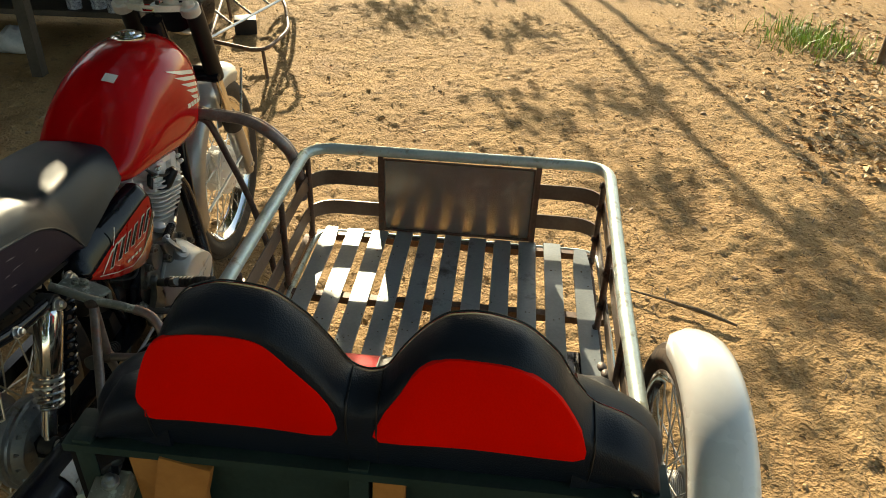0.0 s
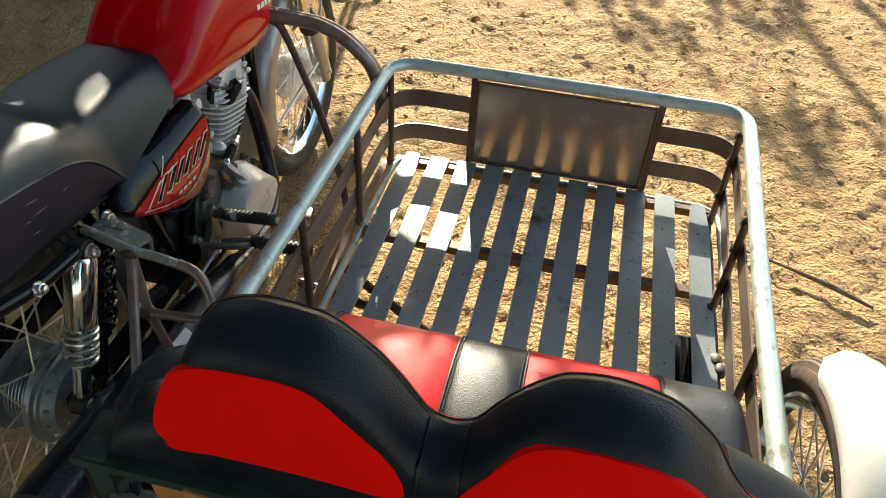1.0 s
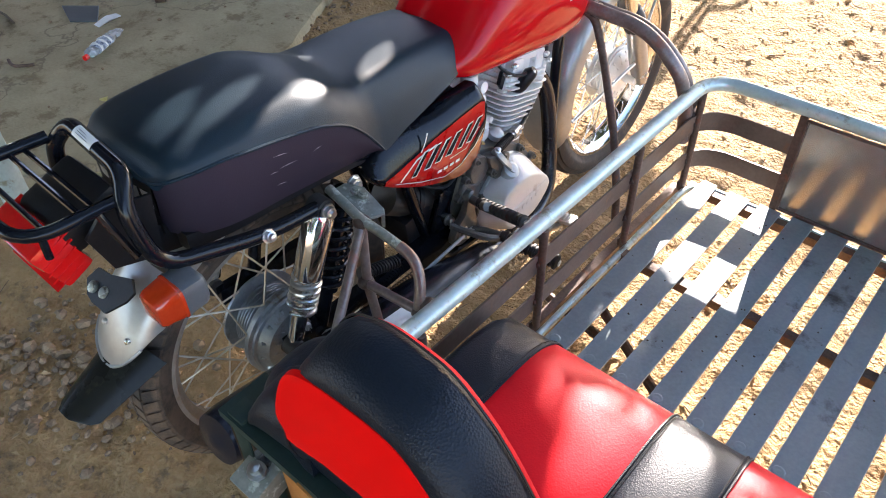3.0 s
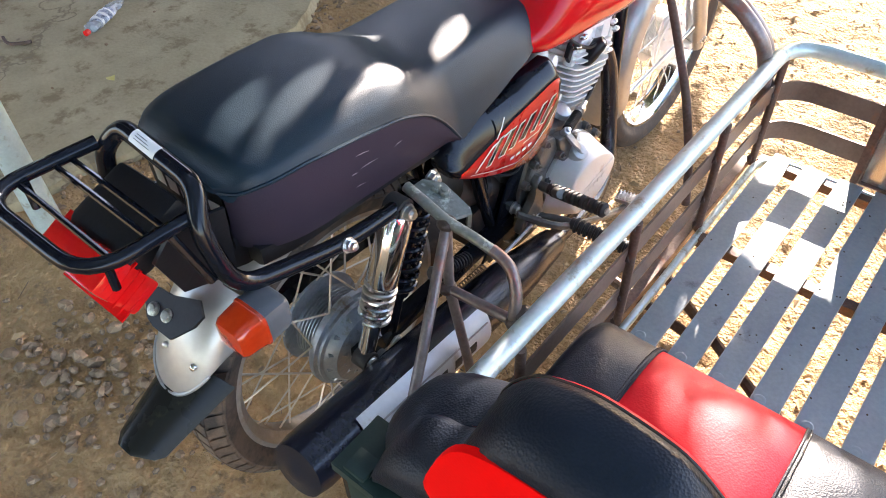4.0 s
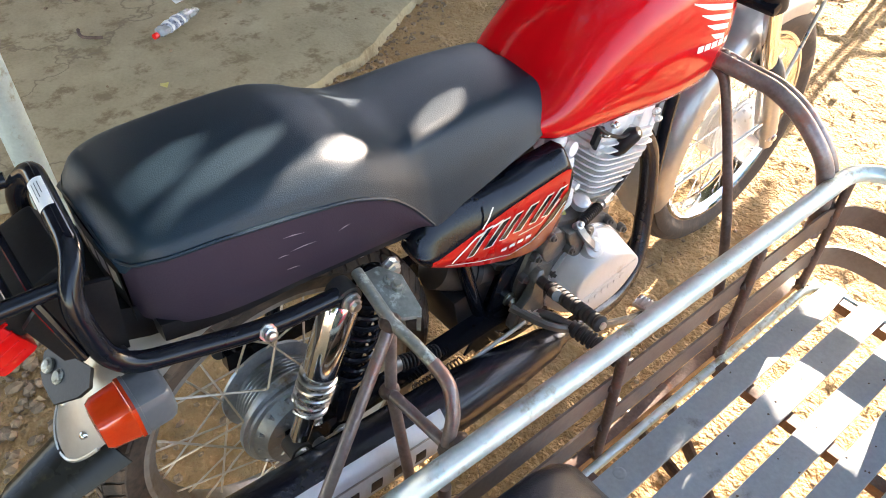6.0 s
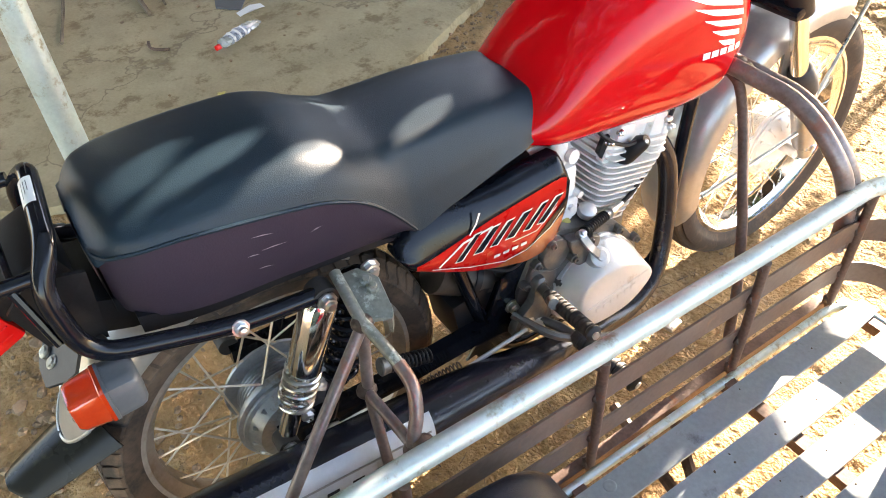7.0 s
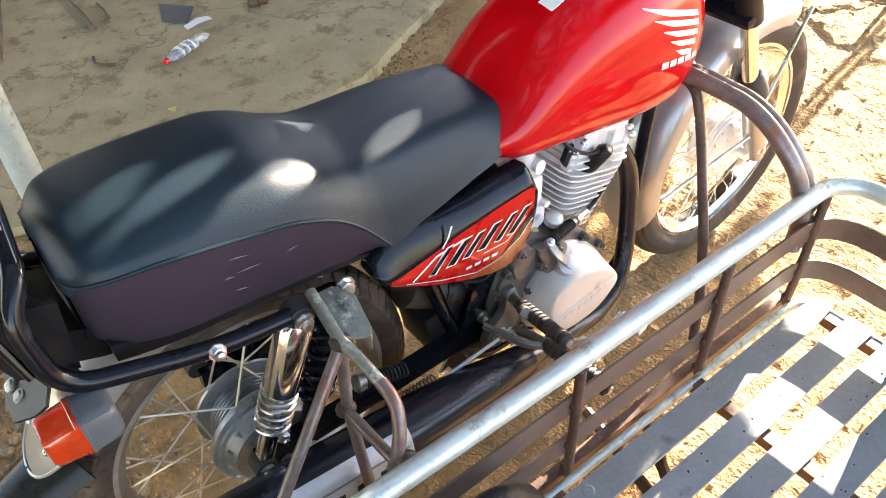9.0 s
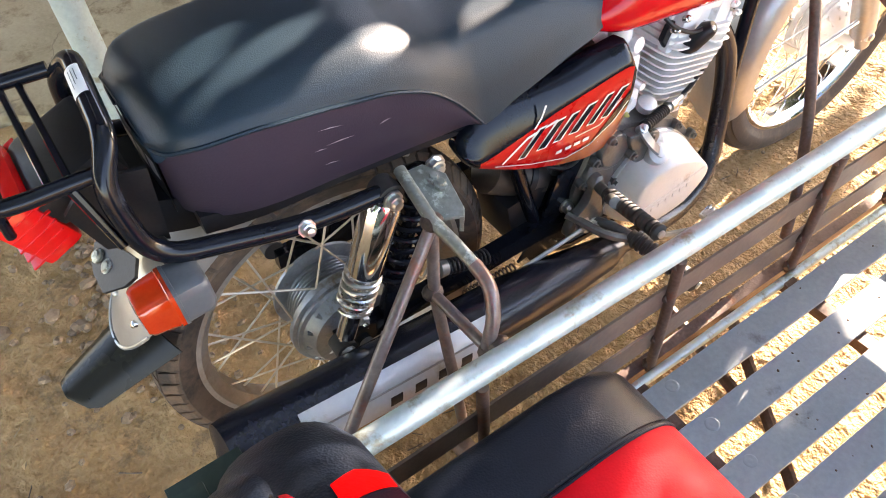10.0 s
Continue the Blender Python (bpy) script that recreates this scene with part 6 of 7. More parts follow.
    part("stem_nut", Geo().lathe((0, yy - 0.036, 0.894), (0, -0.38, 0.92), [(0, 0.026), (0.006, 0.026), (0.006, 0.017), (0.016, 0.016), (0.017, 0.001)], 6), CHROME, yoke, "chrome stem nut")
    for s in (1, -1):
        part("bar_clamp", Geo().tube([(0.045 * s, 1.025, 0.89), (0.045 * s, 1.018, 0.925)], [0.018, 0.024], 14), ALLOY, bike, "alloy handlebar clamp")
    part("ignition_lock", Geo().lathe((0, 1.045, 0.90), (0, -0.35, 0.95), [(0, 0.022), (0.02, 0.022), (0.024, 0.018), (0.024, 0.006), (0.020, 0.001)], 20), CHROME, bike, "chrome ignition lock")
    bar = [(-0.36, 0.82, 0.99), (-0.25, 0.86, 1.01), (-0.19, 0.93, 0.985), (-0.12, 0.99, 0.926), (-0.05, 1.02, 0.915), (0.05, 1.02, 0.915), (0.12, 0.99, 0.926), (0.19, 0.93, 0.985), (0.25, 0.86, 1.01), (0.36, 0.82, 0.99)]
    bars_part = part("handlebar", Geo().tube(bent(bar, 0.03), 0.011, 12), CHROME, bike, "chrome handlebar")
    for s in (1, -1):
        part("grip", Geo().tube([(0.24 * s, 0.865, 1.009), (0.36 * s, 0.82, 0.99)], 0.017, 12), PEG_RUBBER, bars_part, "black rubber grip")
        part("gauge", along((0.062 * s, 1.10, 0.965), (0.062 * s, 1.075, 1.015), [(0, 0.03), (0.2, 0.042), (0.9, 0.043), (1.0, 0.040), (1.0, 0.001)], 24), BLACK_PLASTIC, bars_part, "black round gauge")
    part("headlight", along((0, 1.10, 0.86), (0, 1.22, 0.85), [(0, 0.03), (0.15, 0.07), (0.5, 0.088), (0.9, 0.092), (0.95, 0.085), (1.0, 0.07), (1.02, 0.001)], 30), BLACK_PAINT, bike, "round black headlight")


build_motorcycle()


# ---- the tree, out of view, added for the shade on the yard ----
def sun_point(u, w, y):
    """The place at y on the sun ray named by u = x + 0.245 y and w = z - 0.385 y."""
    return Vector((u - 0.245 * y, y, w + 0.385 * y))


def leaf_card(g, at, size, rng, test=None):
    """One leaf: two bent halves of a pointed blade. test keeps it out of the gaps."""
    way = Vector((rng.gauss(0, 1), rng.gauss(0, 0.6), rng.gauss(-0.3, 0.6))).normalized()
    side = way.cross(Vector((rng.gauss(0, 0.5), -1, rng.gauss(0.4, 0.5)))).normalized()
    up = side.cross(way)
    pts = [at, at + way * size * 0.35 + side * size * 0.22 + up * size * 0.04, at + way * size, at + way * size * 0.35 - side * size * 0.22 + up * size * 0.04, at + way * size * 0.4]
    if test:
        for p in pts:
            if test(p.x + 0.245 * p.y, p.z - 0.385 * p.y) <= 0:
                return
    n = len(g.v)
    g.v += pts
    g.f += [[n, n + 1, n + 4], [n + 1, n + 2, n + 4], [n + 2, n + 3, n + 4], [n + 3, n, n + 4]]


# gaps in the leaves, placed for the sun spots, by ray: u, w and their half widths
GAPS = [(0.128, 0.586, 0.018, 0.021), (0.123, 0.708, 0.019, 0.038), (0.022, 0.655, 0.024, 0.017), (-0.020, 0.655, 0.016, 0.011), (0.052, 0.768, 0.019, 0.028), (0.003, 0.797, 0.023, 0.014),
        (0.077, 0.803, 0.012, 0.010), (0.014, 0.826, 0.011, 0.006),
        (0.778, 0.408, 0.036, 0.030), (0.832, 0.412, 0.046, 0.032), (0.70, 0.432, 0.05, 0.014), (1.09, 0.405, 0.075, 0.026),
        (0.68, 0.385, 0.016, 0.022), (1.14, 0.44, 0.05, 0.04), (0.935, 0.922, 0.045, 0.022), (1.36, 0.52, 0.18, 0.16),
        (0.36, 0.10, 0.09, 0.10), (0.32, 0.24, 0.04, 0.04), (0.42, -0.02, 0.07, 0.08), (0.875, 0.0, 0.024, 0.016), (0.625, 0.015, 0.014, 0.05)]


def shade(u, w):
    """How thick the leaves hang, 0 to 1, over the rays u, w; fitted to the wanted shade."""
    for a, b, ru, rw in GAPS:
        if ((u - a) / ru) ** 2 + ((w - b) / rw) ** 2 < 1:
            return 0.0
    if 0.58 < u < 1.20 and 0.33 < w < 0.455 - 0.1 * abs(min(u, 1.0) - 0.8):
        return 0.12
    edge = (0.045 + 0.03 * math.sin(u * 9)) if u < 0.5 else (-0.068 if u < 0.9 else 0.03)
    high = max(0.0, min(1.0, (w - edge) / 0.05)) if u < (1.38 if w < 0.12 else 1.19 if w < 0.5 else 1.3) else max(0.0, min(1.0, (w - 0.50) / 0.25))
    if 0.34 + 0.02 * math.sin(w * 31) < u < 0.56 + 0.03 * math.sin(w * 25) and -0.60 + 0.05 * math.sin(u * 40) < w < -0.17:
        high = max(high, 0.95)
    if 0.48 < u < 0.652 and -0.2 < w < -0.05:
        high = max(high, 0.95)
    if 0.60 < u < 0.80 + 0.3 * (w + 0.14) and -0.163 < w < -0.112:
        high = max(high, 0.95)
    if ((u - 0.68) / 0.19) ** 2 + ((w - 0.02) / 0.06) ** 2 < 1:
        high = 0.9
    brink = 0.16 + 0.05 * math.sin(w * 9)
    left = max(0.0, min(1.0, (brink + 0.08 - u) / 0.12)) if w > -0.62 else max(0.0, min(1.0, (0.12 - u) / 0.2))
    return max(high, left)


def build_tree():
    tree = thing("tree", (0.1, 10.7, 0), "unseen leafy tree, added for its shade, with two slender trunks", "tree")
    rng = random.Random(5)
    for y, r, line in ((10.6, 0.044, ((2.56, -0.2), (2.585, 1.7), (2.61, 2.45), (2.57, 2.75), (2.52, 3.2), (2.50, 5.5), (2.4, 7.5))), (10.8, 0.040, ((2.90, -0.2), (2.915, 2.0), (2.945, 2.9), (2.97, 3.4), (2.94, 5.5), (3.0, 7.5)))):
        part("trunk", Geo().tube(spline([(u - 0.245 * y, y, z) for u, z in line], 4), [r * (1 - 0.4 * i / (4 * len(line) - 4)) for i in range(4 * len(line) - 3)], 12), BARK, tree, "slender grey brown trunk")
    for u, w, y in ((0.4, 1.3, 4.6), (1.0, 0.9, 4.4), (-0.6, 1.0, 4.8), (-1.5, 2.0, 8.6)):
        p = sun_point(u, w, y)
        part("limb", Geo().tube(spline([(-0.05, 10.6, 4.6), (0.1, 7.5, 4.6), (p.x + 0.3, p.y + 1.2, p.z + 0.7), p], 6), [0.05 - 0.0022 * i for i in range(19)], 8), BARK, tree, "long low limb")
    for pts in ([(0.1, 7.5, 4.6), (0.0, 5.0, 3.2), (-0.35, 3.0, 2.1), (-0.42, 2.1, 1.72)], [(0.0, 5.0, 3.2), (-0.6, 3.2, 2.2), (-0.75, 2.2, 1.85)]):
        part("branch", Geo().tube(spline(pts, 5), [0.03 - 0.0016 * i for i in range(5 * len(pts) - 4)], 8), BARK, tree, "thin leafy branch")
    # low leaves hung out of view only to shape the dapples
    near = Geo()
    for k in range(40000):
        u, w = rng.uniform(-0.55, 1.75), rng.uniform(-0.18, 1.6)
        if k >= 34000:
            u, w = rng.uniform(-0.12, 0.26), rng.uniform(0.54, 0.90)
        if rng.random() < shade(u, w):
            low = w > 0.46 and u < 0.5
            if low and (w > 1.05 + 0.3 * noise.noise((u * 4, 1.0, 1.0)) or u < -0.3 + 0.2 * noise.noise((w * 4, 5.0, 1.0))):
                low = False
            leaf_card(near, sun_point(u, w, rng.uniform(1.95, 2.2) + 0.3 * noise.noise((u * 2.2, w * 2.2, 7.0)) if low else rng.uniform(3.3, 3.8) + 0.5 * noise.noise((u * 1.7, w * 1.7, 2.0))), rng.uniform(0.022, 0.050) if low else rng.uniform(0.05, 0.09), rng, shade)
    part("low_shade_leaves", near, LEAF_GREEN, tree, "unseen low green leaves placed to cast dappled shade")
    far = Geo()
    for k in range(9000):
        u, w = rng.uniform(-1.6, 0.32), rng.uniform(-2.6, 2.2)
        if -0.15 < u < 0.3 and 0.5 < w < 0.95:
            continue
        if rng.random() < (shade(u, w) if u > -0.6 else 1.0):
            y = rng.uniform(4.6, 5.6) if w > -0.9 else rng.uniform(8.5, 10.5)
            leaf_card(far, sun_point(u, w, y), rng.uniform(0.08, 0.16), rng, shade)
    for k in range(4200):
        u, w = rng.uniform(0.30, 0.64), rng.uniform(-0.68, -0.15)
        if rng.random() < shade(u, w):
            leaf_card(far, sun_point(u, w, rng.uniform(4.6, 5.6)), rng.uniform(0.06, 0.11), rng, shade)
    # scattered sprays that mottle the open ground
    for k in range(60):
        u, w = rng.uniform(0.9, 4.2), rng.uniform(-2.3, 0.25)
        if w < -0.9 and rng.random() < 0.45:
            continue
        if u < 1.75 and w > -0.5:
            continue
        y = rng.uniform(8.6, 10.4)
        for j in range(rng.randint(14, 60)):
            leaf_card(far, sun_point(u + rng.gauss(0, 0.16), w + rng.gauss(0, 0.05), y), rng.uniform(0.08, 0.15), rng)
    # the high crown, added out of view to block the sky over the yard
    for k in range(36000):
        y = rng.uniform(-8.0, 8.5)
        at = Vector((rng.uniform(-2.8, 4.2), y, rng.uniform(3.3, 4.5) + 0.30 * max(0.0, y - 2.0) - 0.45 * max(0.0, -3.2 - y)))
        u, w = at.x + 0.245 * at.y, at.z - 0.385 * at.y
        if any(abs(u - a) < ru + 0.2 and abs(w - b) < rw + 0.2 for a, b, ru, rw in GAPS[:12]):
            continue
        if noise.noise((at.x * 0.9, at.y * 0.9, 3.0)) > -0.34:
            leaf_card(far, at, rng.uniform(0.15, 0.29), rng)
    part("crown", far, LEAF_GREEN, tree, "unseen crown of green leaves added to block sun and sky")


build_tree()


# ---- the shed over the concrete, out of view; its walls are added ----
def build_shed():
    wall_mat = surface("grey_block_wall", (0.22, 0.21, 0.19), (0.32, 0.30, 0.27), 0.9, scale=3, fine=40, bump=0.3, depth=0.005)
    roof_mat = surface("old_sheet_roof", (0.05, 0.045, 0.04), (0.10, 0.085, 0.075), 0.7, metal=0.0, scale=3, fine=30, bump=0.1)
    # unseen wall added to keep the sun off the concrete
    me = mesh_of("unseen_wall_north", Geo().box((-5.9, 6.6, 1.6), (8.2, 0.15, 3.3)), wall_mat)
    tagged(new("unseen_wall_north", me), "unseen plain grey block wall added beside the shed", "wall", kind="structure")
    me = mesh_of("wall_west", Geo().box((-7.0, 1.6, 1.6), (0.15, 9.9, 3.3)), wall_mat)
    tagged(new("wall_west", me), "unseen plain grey block wall added beside the shed", "wall", kind="structure")
    # roof implied by the post and slab; out of view, it blocks sky
    rings = []
    for i in range(140):
        x = -7.2 + 6.45 * i / 139
        z = 2.72 + 0.06 * (x + 7.2) / 6.45 + 0.018 * math.sin(i * 1.35)
        rings.append([(x, -3.6, z), (x, 3.5, z + 0.24), (x, 3.5, z + 0.242), (x, -3.6, z + 0.002)])
    me = mesh_of("shed_roof", Geo().rings(rings), roof_mat)
    tagged(new("shed_roof", me), "old corrugated sheet roof over the concrete", "roof", kind="structure")


build_shed()


# ---- small things round the yard ----
def build_post():
    x, y = -0.955, -0.06
    post = thing("steel_post", (x, y, 0), "galvanised round steel shed post", "post")
    part("pipe", Geo().tube([(x, y, -0.05), (x, y, 1.6), (x, y, 2.88)], 0.035, 24), GALV, post, "pale grey dusty pipe")


build_post()


def pebble(g, at, r, rng):
    """A small uneven stone."""
    bm = bmesh.new()
    bmesh.ops.create_icosphere(bm, subdivisions=1, radius=1.0)
    m = Euler((rng.random() * 6, rng.random() * 6, rng.random() * 6)).to_matrix()
    sx, sy, sz = r * rng.uniform(0.7, 1.2), r * rng.uniform(0.6, 1.1), r * rng.uniform(0.45, 0.8)
    turn = Matrix.Rotation(rng.random() * 6.28, 3, "Z")
    g.add([Vector(at) + turn @ Vector(((m @ v.co).x * sx * rng.uniform(0.85, 1.15), (m @ v.co).y * sy * rng.uniform(0.85, 1.15), (m @ v.co).z * sz)) for v in bm.verts], [[v.index for v in f.verts] for f in bm.faces])
    bm.free()


def ground_z(x, y):
    if x < slab_edge(y):
        return -0.002
    return float(ground_height(np.array([x]), np.array([y]))[0])


def build_stones():
    rng = random.Random(11)
    g = Geo()
    for k in range(260):
        x, y = rng.gauss(-0.50, 0.17), rng.gauss(-0.25, 0.12)
        pebble(g, (x, y, ground_z(x, y) + 0.004), rng.uniform(0.005, 0.015) * (1 + 0.5 * (rng.random() < 0.2)), rng)
    lone("gravel", g, STONE, "scatter of small brown gravel on the dirt", "gravel", kind="stuff", smooth=25)
    g = Geo()
    for k in range(560):
        x, y = rng.uniform(-1.3, 3.4), rng.uniform(-0.6, 4.6)
        if x < slab_edge(y) + 0.02:
            continue
        pebble(g, (x, y, ground_z(x, y) + 0.001), rng.uniform(0.003, 0.009) * (1 + 1.2 * (rng.random() < 0.06)), rng)
    for k in range(260):
        y = rng.uniform(0.0, 1.6)
        x = slab_edge(y) + abs(rng.gauss(0.02, 0.08))
        pebble(g, (x, y, ground_z(x, y) + 0.002), rng.uniform(0.004, 0.012), rng)
    lone("pebbles", g, STONE, "loose pebbles scattered over the dirt", "pebbles", kind="stuff", smooth=25)
    clods = surface("dirt_clod", (0.36, 0.225, 0.108), (0.53, 0.36, 0.19), 0.9, scale=20, fine=90, bump=0.4, island=0.2, spec=0.2)
    g = Geo()
    for k in range(9500):
        x, y = rng.uniform(-1.0, 3.4), rng.uniform(0.2, 5.0)
        if x < slab_edge(y) + 0.05:
            continue
        pebble(g, (x, y, ground_z(x, y)), rng.uniform(0.002, 0.0065) * (1 + 0.9 * (rng.random() < 0.05)), rng)
    lone("dirt_clods", g, clods, "crumbs and clods of dry dirt", "dirt", kind="stuff", smooth=25)


build_stones()


def build_crumbs():
    rng = random.Random(61)
    g = Geo()
    for k in range(80):
        i = rng.choice((0, 1, 2, 3, 3, 2, 1, 4, 5, 7, 8, 9, 10))
        pebble(g, (0.446 + 0.0774 * i + rng.uniform(-0.024, 0.024), rng.uniform(0.45, 1.03), 0.2115), rng.uniform(0.0012, 0.0028), rng)
    lone("crumbs", g, surface("dark_crumb", (0.05, 0.032, 0.02), (0.12, 0.08, 0.05), 0.9, island=0.3), "dark crumbs of dirt on the slats", "dirt", kind="stuff", smooth=25)


build_crumbs()


def build_litter():
    rng = random.Random(21)
    g = Geo()

    def dry(x, y, s):
        z = ground_z(x, y) + 0.004
        a = rng.random() * 6.28
        way, side = Vector((math.cos(a), math.sin(a), rng.gauss(0, 0.15))), Vector((-math.sin(a), math.cos(a), rng.gauss(0, 0.2)))
        n = len(g.v)
        o = Vector((x, y, z))
        g.v += [o, o + way * s * 0.4 + side * s * 0.25 + Vector((0, 0, s * rng.uniform(0, 0.25))), o + way * s, o + way * s * 0.45 - side * s * 0.25 + Vector((0, 0, s * rng.uniform(0, 0.25))), o + way * s * 0.45]
        g.f += [[n, n + 1, n + 4], [n + 1, n + 2, n + 4], [n + 2, n + 3, n + 4], [n + 3, n, n + 4]]
    for k in range(2600):
        x, y = 2.2 + abs(rng.gauss(0.6, 0.55)), rng.uniform(2.2, 5.6)
        if x > 1.55 + 0.33 * y or rng.random() < 0.12:
            dry(x, y, rng.uniform(0.02, 0.07))
    for k in range(700):
        x, y = rng.uniform(-0.9, 3.2), rng.uniform(-0.7, 5)
        if x > slab_edge(y):
            dry(x, y, rng.uniform(0.012, 0.035))
    for k in range(900):
        x, y = rng.uniform(-0.1, 2.6), rng.uniform(0.0, 3.0)
        dry(x, y, rng.uniform(0.006, 0.018))
    lone("leaf_litter", g, LEAF_DRY, "dry brown fallen leaves on the dirt", "leaves", kind="stuff")
    t = Geo()
    for k in range(520):
        x, y = rng.uniform(-0.9, 3.2), rng.uniform(-0.6, 4.6)
        if x < slab_edge(y):
            continue
        a, s = rng.random() * 6.28, rng.uniform(0.015, 0.07)
        z = ground_z(x, y) + 0.004
        t.tube([(x, y, z), (x + math.cos(a) * s * 0.5 + 0.003, y + math.sin(a) * s * 0.5, z + 0.003), (x + math.cos(a) * s, y + math.sin(a) * s, z)], rng.uniform(0.0006, 0.0018), 4)
    for k in range(1500):
        x, y = rng.uniform(-0.1, 2.4), rng.uniform(0.0, 2.6)
        a, s = rng.random() * 6.28, rng.uniform(0.008, 0.035)
        z = ground_z(x, y) + 0.003
        t.tube([(x, y, z), (x + math.cos(a) * s * 0.5 + 0.002, y + math.sin(a) * s * 0.5, z + 0.002), (x + math.cos(a) * s, y + math.sin(a) * s, z)], rng.uniform(0.0005, 0.0012), 3)
    lone("twigs", t, surface("dark_twig", (0.07, 0.045, 0.028), (0.16, 0.11, 0.07), 0.8, island=0.4), "thin dry twigs and straw on the dirt", "twigs", kind="stuff")


build_litter()


def build_grass():
    rng = random.Random(31)
    g = Geo()
    for k in range(420):
        x, y = rng.gauss(3.0, 0.16), rng.gauss(4.35, 0.2)
        z = ground_z(x, y) - 0.005
        a, h = rng.random() * 6.28, rng.uniform(0.05, 0.17)
        lean = rng.uniform(0.1, 0.9) * h
        d, s = Vector((math.cos(a), math.sin(a), 0)), Vector((-math.sin(a), math.cos(a), 0)) * rng.uniform(0.002, 0.0045)
        o = Vector((x, y, z))
        n = len(g.v)
        g.v += [o - s, o + s, o + d * lean * 0.4 + Vector((0, 0, h * 0.6)) + s * 0.8, o + d * lean * 0.4 + Vector((0, 0, h * 0.6)) - s * 0.8, o + d * lean + Vector((0, 0, h * 0.85))]
        g.f += [[n, n + 1, n + 2, n + 3], [n + 3, n + 2, n + 4]]
    lone("grass_tuft", g, surface("grass_blade", (0.18, 0.30, 0.04), (0.34, 0.46, 0.09), 0.5, island=0.35), "bright green tuft of grass among dry leaves", "grass", kind="stuff")


build_grass()


def build_scraps():
    # stick on the dirt beside the sidecar
    lone("stick", Geo().tube([(1.42, 1.19, -0.022), (1.55, 1.13, -0.014), (1.66, 1.075, -0.010), (1.76, 1.03, -0.020)], [0.003, 0.005, 0.008, 0.004], 8), BARK, "dark broken stick on the dirt", "stick")
    lone("stake", Geo().tube([(3.33, 4.0, -0.1), (3.34, 4.0, 0.7)], [0.028, 0.024], 10), BARK, "weathered wooden stake in the ground", "stake")
    # things on the concrete
    rng = random.Random(43)
    bottle = thing("crushed_bottle", (-1.80, 0.65, 0), "crushed clear plastic bottle with a blue wrapper and red cap", "bottle")
    path = spline([(-1.772, 0.568, 0.020), (-1.793, 0.628, 0.027), (-1.830, 0.700, 0.027), (-1.871, 0.767, 0.016)], 8)
    rings = []
    for i, p in enumerate(path):
        t = i / (len(path) - 1)
        r = lerp_table([(0, 0.014), (0.1, 0.025), (0.5, 0.027), (0.8, 0.022), (1, 0.009)], t)[0]
        rings.append([p + Vector((0.88, 0.47, 0)) * r * math.cos(a) * rng.uniform(0.82, 1.15) + Vector((0, 0, 1)) * r * 0.72 * math.sin(a) * rng.uniform(0.7, 1.1) for a in [k * 0.5236 for k in range(12)]])
    part("body", Geo().rings(rings), CLEAR_PLASTIC, bottle, "creased clear plastic body", 20)
    part("wrapper", Geo().rings([[p0 + (q - p0) * 1.05 for q in r] for r, p0 in list(zip(rings, path))[5:15]]), PLASTIC_BLUE, bottle, "creased blue and white wrapper", 20)
    for k in (6, 9, 12):
        part("stripe", Geo().rings([[p0 + (q - p0) * 1.09 for q in r] for r, p0 in list(zip(rings, path))[k:k + 2]]), STICKER, bottle, "white printed stripe", 20)
    part("cap", Geo().lathe((-1.767, 0.556, 0.018), (-0.35, 0.93, 0), [(-0.008, 0.001), (-0.008, 0.010), (0.005, 0.011), (0.010, 0.010)], 16), RED_LENS, bottle, "shiny red bottle end")
    lone("grey_tile", Geo().prism([(-2.286, 0.736, 0.002), (-2.122, 0.683, 0.002), (-2.036, 0.756, 0.002), (-2.16, 0.835, 0.002)], (0, 0, 0.006)), GREY_PLASTIC, "broken flat dark grey tile piece", "tile")
    lone("paper_scrap", Geo().prism([(-2.01, 0.727, 0.009), (-1.982, 0.73, 0.004), (-1.99, 0.79, 0.012), (-2.003, 0.845, 0.004), (-2.032, 0.84, 0.008), (-2.02, 0.79, 0.02)], (0, 0, 0.002)), STICKER, "crumpled white paper scrap", "paper")
    lone("iron_hook", Geo().tube(spline([(-1.995, 0.365, 0.012), (-1.965, 0.358, 0.008), (-1.939, 0.363, 0.007), (-1.915, 0.385, 0.007), (-1.895, 0.413, 0.007)], 5), 0.006, 8), RUST, "short bent rusty iron hook", "hook")
    for p, q, r in (((-2.218, 0.095, 0.008), (-2.78, 0.232, 0.01), 0.007), ((-2.244, 0.448, 0.01), (-2.578, 0.455, 0.012), 0.010), ((-2.293, 0.53, 0.006), (-2.463, 0.54, 0.008), 0.005)):
        lone("twig_stick", Geo().tube([p, [(a + b) / 2 + 0.004 for a, b in zip(p, q)], q], r, 8), BARK, "thin dry stick on the concrete", "stick", group="sticks on the concrete")
    lone("rusty_fitting", Geo().lathe((-1.992, 1.039, 0.022), (0.6, 0.7, 0.1), [(-0.03, 0.012), (-0.03, 0.022), (0.01, 0.024), (0.012, 0.016), (0.045, 0.015), (0.047, 0.006)], 12), RUST, "short rusty iron pipe fitting", "fitting")
    lone("yellow_leaf", Geo().prism([(-1.485, 0.44, 0.004), (-1.465, 0.432, 0.010), (-1.447, 0.447, 0.004), (-1.462, 0.462, 0.012)], (0, 0, 0.001)), surface("yellow_leaf", (0.5, 0.42, 0.1), (0.6, 0.52, 0.2), 0.6), "small curled yellow dry leaf", "leaf")
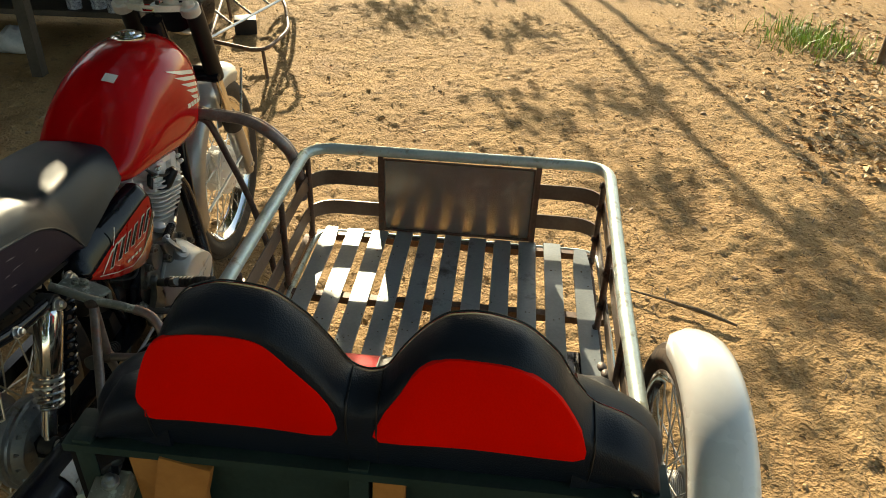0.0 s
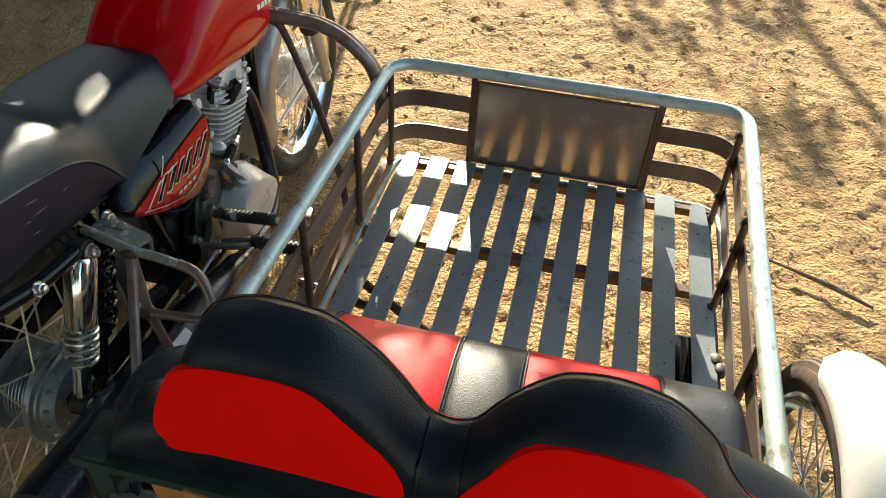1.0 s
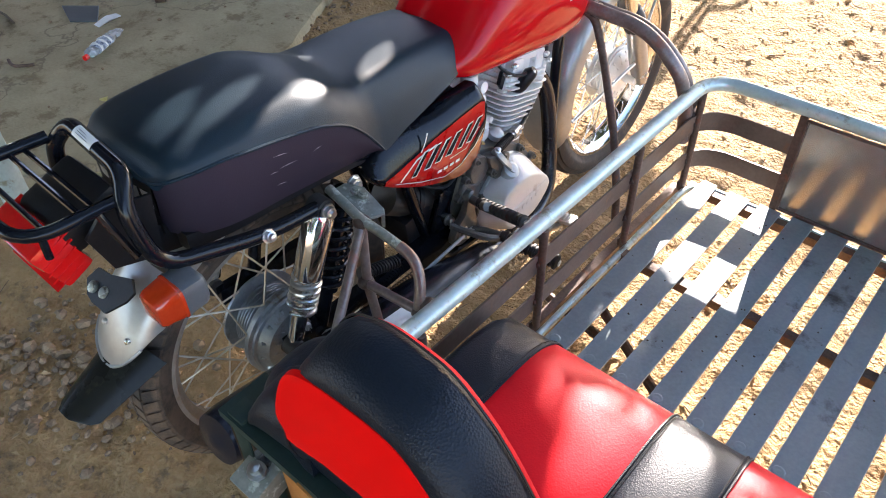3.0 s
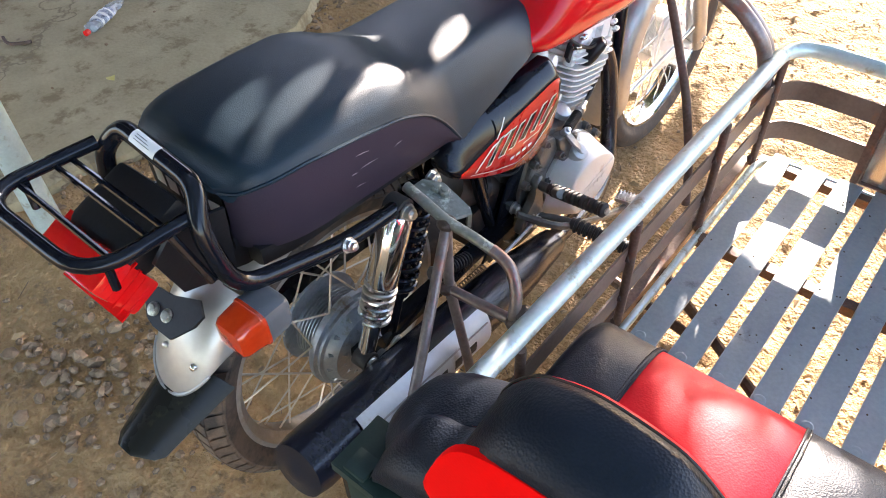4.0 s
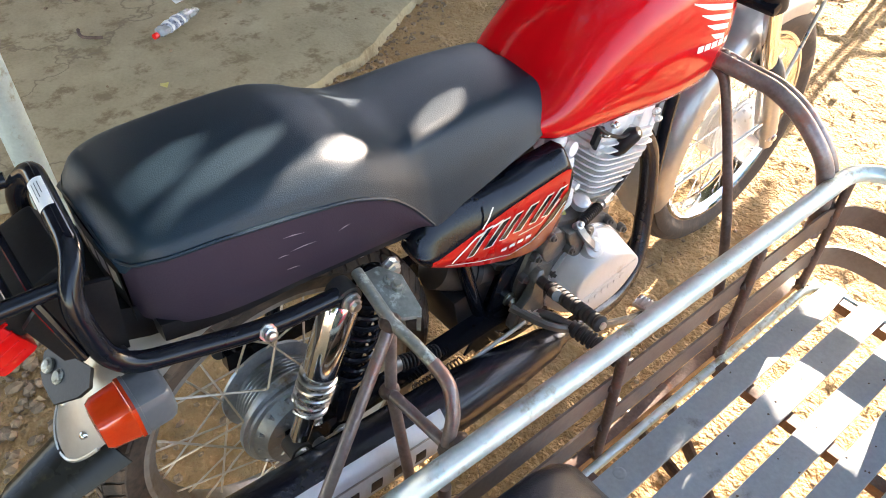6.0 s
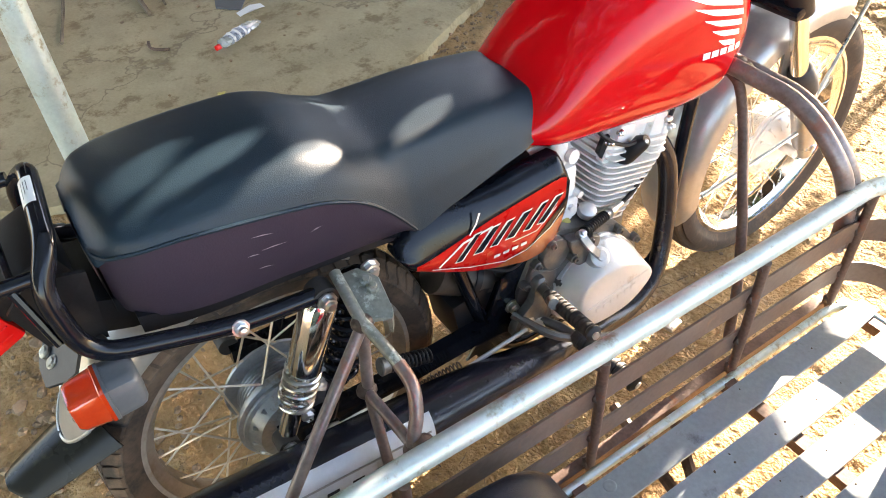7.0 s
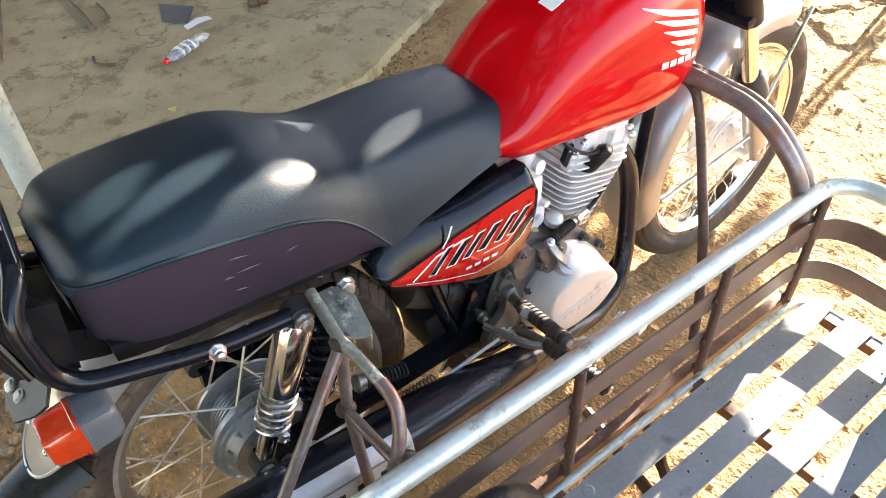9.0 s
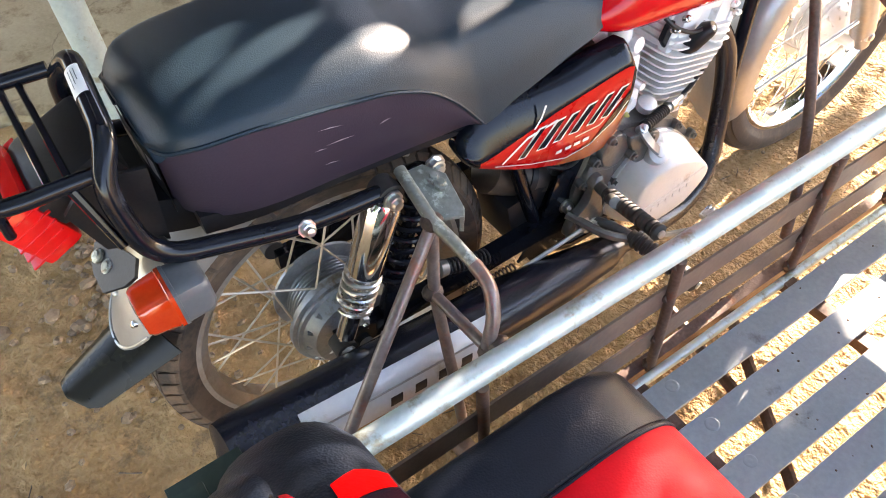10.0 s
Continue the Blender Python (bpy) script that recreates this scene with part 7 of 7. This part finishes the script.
    for k in range(14):
        x, y = rng.uniform(-2.3, -1.35), rng.uniform(0.2, 1.5)
        g = Geo()
        pebble(g, (x, y, 0.003), rng.uniform(0.005, 0.012), rng)
        lone("chip", g, STONE, "small stone chip on the concrete", "stone", group="stone chips", smooth=25)
    # planks behind the backrest
    lone("plank", Geo().box((0.475, -0.262, 0.30), (0.075, 0.018, 0.66), (0, 14, 0), 0.002), WOOD, "orange sawn timber plank leaning behind the bench", "plank", group="planks behind the bench")
    lone("plank", Geo().box((0.530, -0.248, 0.30), (0.10, 0.016, 0.66), (0, -3, 0), 0.002), WOOD, "wide orange timber board behind the bench", "plank", group="planks behind the bench")
    lone("plank", Geo().box((0.832, -0.255, 0.30), (0.045, 0.022, 0.66), (0, 2, 0), 0.002), WOOD, "orange sawn timber batten behind the bench", "plank", group="planks behind the bench")


build_scraps()


def build_stand():
    """The tube stand that lies in front of the motorcycle."""
    stand = thing("tube_stand", (-0.5, 3.4, 0), "rusty bent tube stand on the dirt", "stand")
    part("loop", Geo().tube(bent([(-0.72, 3.09, 0.12), (-0.36, 2.92, 0.13), (-0.32, 3.30, 0.14), (-0.50, 3.85, 0.15), (-0.72, 4.25, 0.15), (-0.98, 4.1, 0.14), (-0.72, 3.09, 0.12)], 0.12, 6), 0.011, 10), RUST, stand, "bent rusty tube loop")
    bar = [Vector((-0.71, 3.06, 0.14)), Vector((-0.46, 3.72, 0.215))]
    part("bar", Geo().tube(bar, 0.0085, 8), STEEL, stand, "worn bright bar")
    for t in (0.3, 0.55, 0.8):
        p = bar[0].lerp(bar[1], t)
        part("rung", Geo().tube([p, p + Vector((-0.14, 0.10, 0.05))], 0.007, 8), STEEL, stand)
    for x, y, z in ((-0.37, 2.95, 0.13), (-0.71, 3.10, 0.12), (-0.50, 3.85, 0.15), (-0.97, 4.08, 0.14)):
        part("foot", Geo().tube([(x, y, z), (x + 0.01, y + 0.01, -0.05)], 0.010, 8), RUST, stand, "short rusty foot")
    # tall tubes out of view, added to throw the shadow lines on the dirt
    for path in ([(-0.74, 4.30, 0.15), (-0.77, 4.80, 0.22), (-0.78, 4.9, 0.55), (-0.81, 4.9, 0.80), (-0.845, 4.9, 1.0), (-0.85, 4.9, 1.2)], [(-0.68, 4.25, 0.15), (-0.70, 4.80, 0.22), (-0.716, 4.9, 0.55), (-0.764, 4.9, 0.75), (-0.805, 4.9, 0.99), (-0.82, 4.9, 1.18)],
                 [(-0.78, 4.9, 0.58), (-0.75, 4.9, 0.63), (-0.69, 4.9, 0.71), (-0.66, 4.9, 0.83), (-0.70, 4.9, 0.89), (-0.79, 4.9, 0.90)]):
        part("upright", Geo().tube(spline(path, 4), 0.015, 10), RUST, stand, "unseen rusty bent tube added for its shadow")
    part("crate", Geo().box((-0.74, 3.75, 0.02), (0.14, 0.12, 0.10), (0, 0, 20), 0.01), BLACK_PLASTIC, stand, "black plastic block")


build_stand()


def build_bench():
    bench = thing("work_table", (-1.75, 3.2, 0), "old dark wooden work table in the shade", "table")
    dark = surface("dark_wood", (0.03, 0.026, 0.022), (0.075, 0.062, 0.05), 0.7, scale=5, fine=60, bump=0.25)
    # the top lies out of view and keeps the space under it dark
    part("top", Geo().box((-1.80, 3.30, 0.66), (1.7, 1.05, 0.035), (0, 0, 4), 0.004), dark, bench, "unseen dark board top that shades the space below")
    part("shelf", Geo().box((-1.75, 3.42, 0.20), (1.5, 0.55, 0.028), (0, 0, 4), 0.003), dark, bench, "low dusty shelf board")
    part("back_board", Geo().box((-1.80, 3.80, 0.32), (1.6, 0.03, 0.66), (0, 0, 4), 0.003), dark, bench, "dark back board")
    for x, y in ((-1.60, 2.82), (-1.02, 2.90), (-2.55, 3.75), (-1.02, 3.80), (-2.55, 2.80)):
        part("leg", Geo().box((x, y, 0.30), (0.06, 0.07, 0.70), (0, 0, 4), 0.004), dark, bench, "dark wooden leg")
    rng = random.Random(51)
    pale = surface("pale_sack", (0.30, 0.34, 0.40), (0.5, 0.52, 0.56), 0.4, scale=14, fine=50, bump=0.5, depth=0.01)
    for x, y, s in ((-1.90, 3.12, 0.10), (-2.12, 3.0, 0.08)):
        rings = []
        for k in range(7):
            t = k / 6
            r = s * math.sin(math.pi * (0.12 + 0.8 * t)) * rng.uniform(0.85, 1.1)
            rings.append([Vector((x + (t - 0.5) * 2.4 * s, y + math.cos(a) * r * rng.uniform(0.85, 1.12), -0.035 + r * 0.75 + math.sin(a) * r * 0.75 * rng.uniform(0.85, 1.12))) for a in [j * 0.3927 for j in range(16)]])
        lone("plastic_sack", Geo().rings(rings), pale, "pale crumpled plastic sack beside the table", "sack", group="sacks by the table")
    for x, y, h in ((-1.30, 3.2, 0.09), (-1.42, 3.25, 0.11), (-1.55, 3.22, 0.07)):
        lone("jar", Geo().lathe((x, y, 0.216), (0, 0, 1), [(0, 0.001), (0, 0.04), (h * 0.7, 0.042), (h * 0.85, 0.03), (h, 0.03), (h, 0.001)], 18), PLASTIC_BLUE, "small blue glinting jar on the low shelf", "jar", group="jars on the shelf")


build_bench()
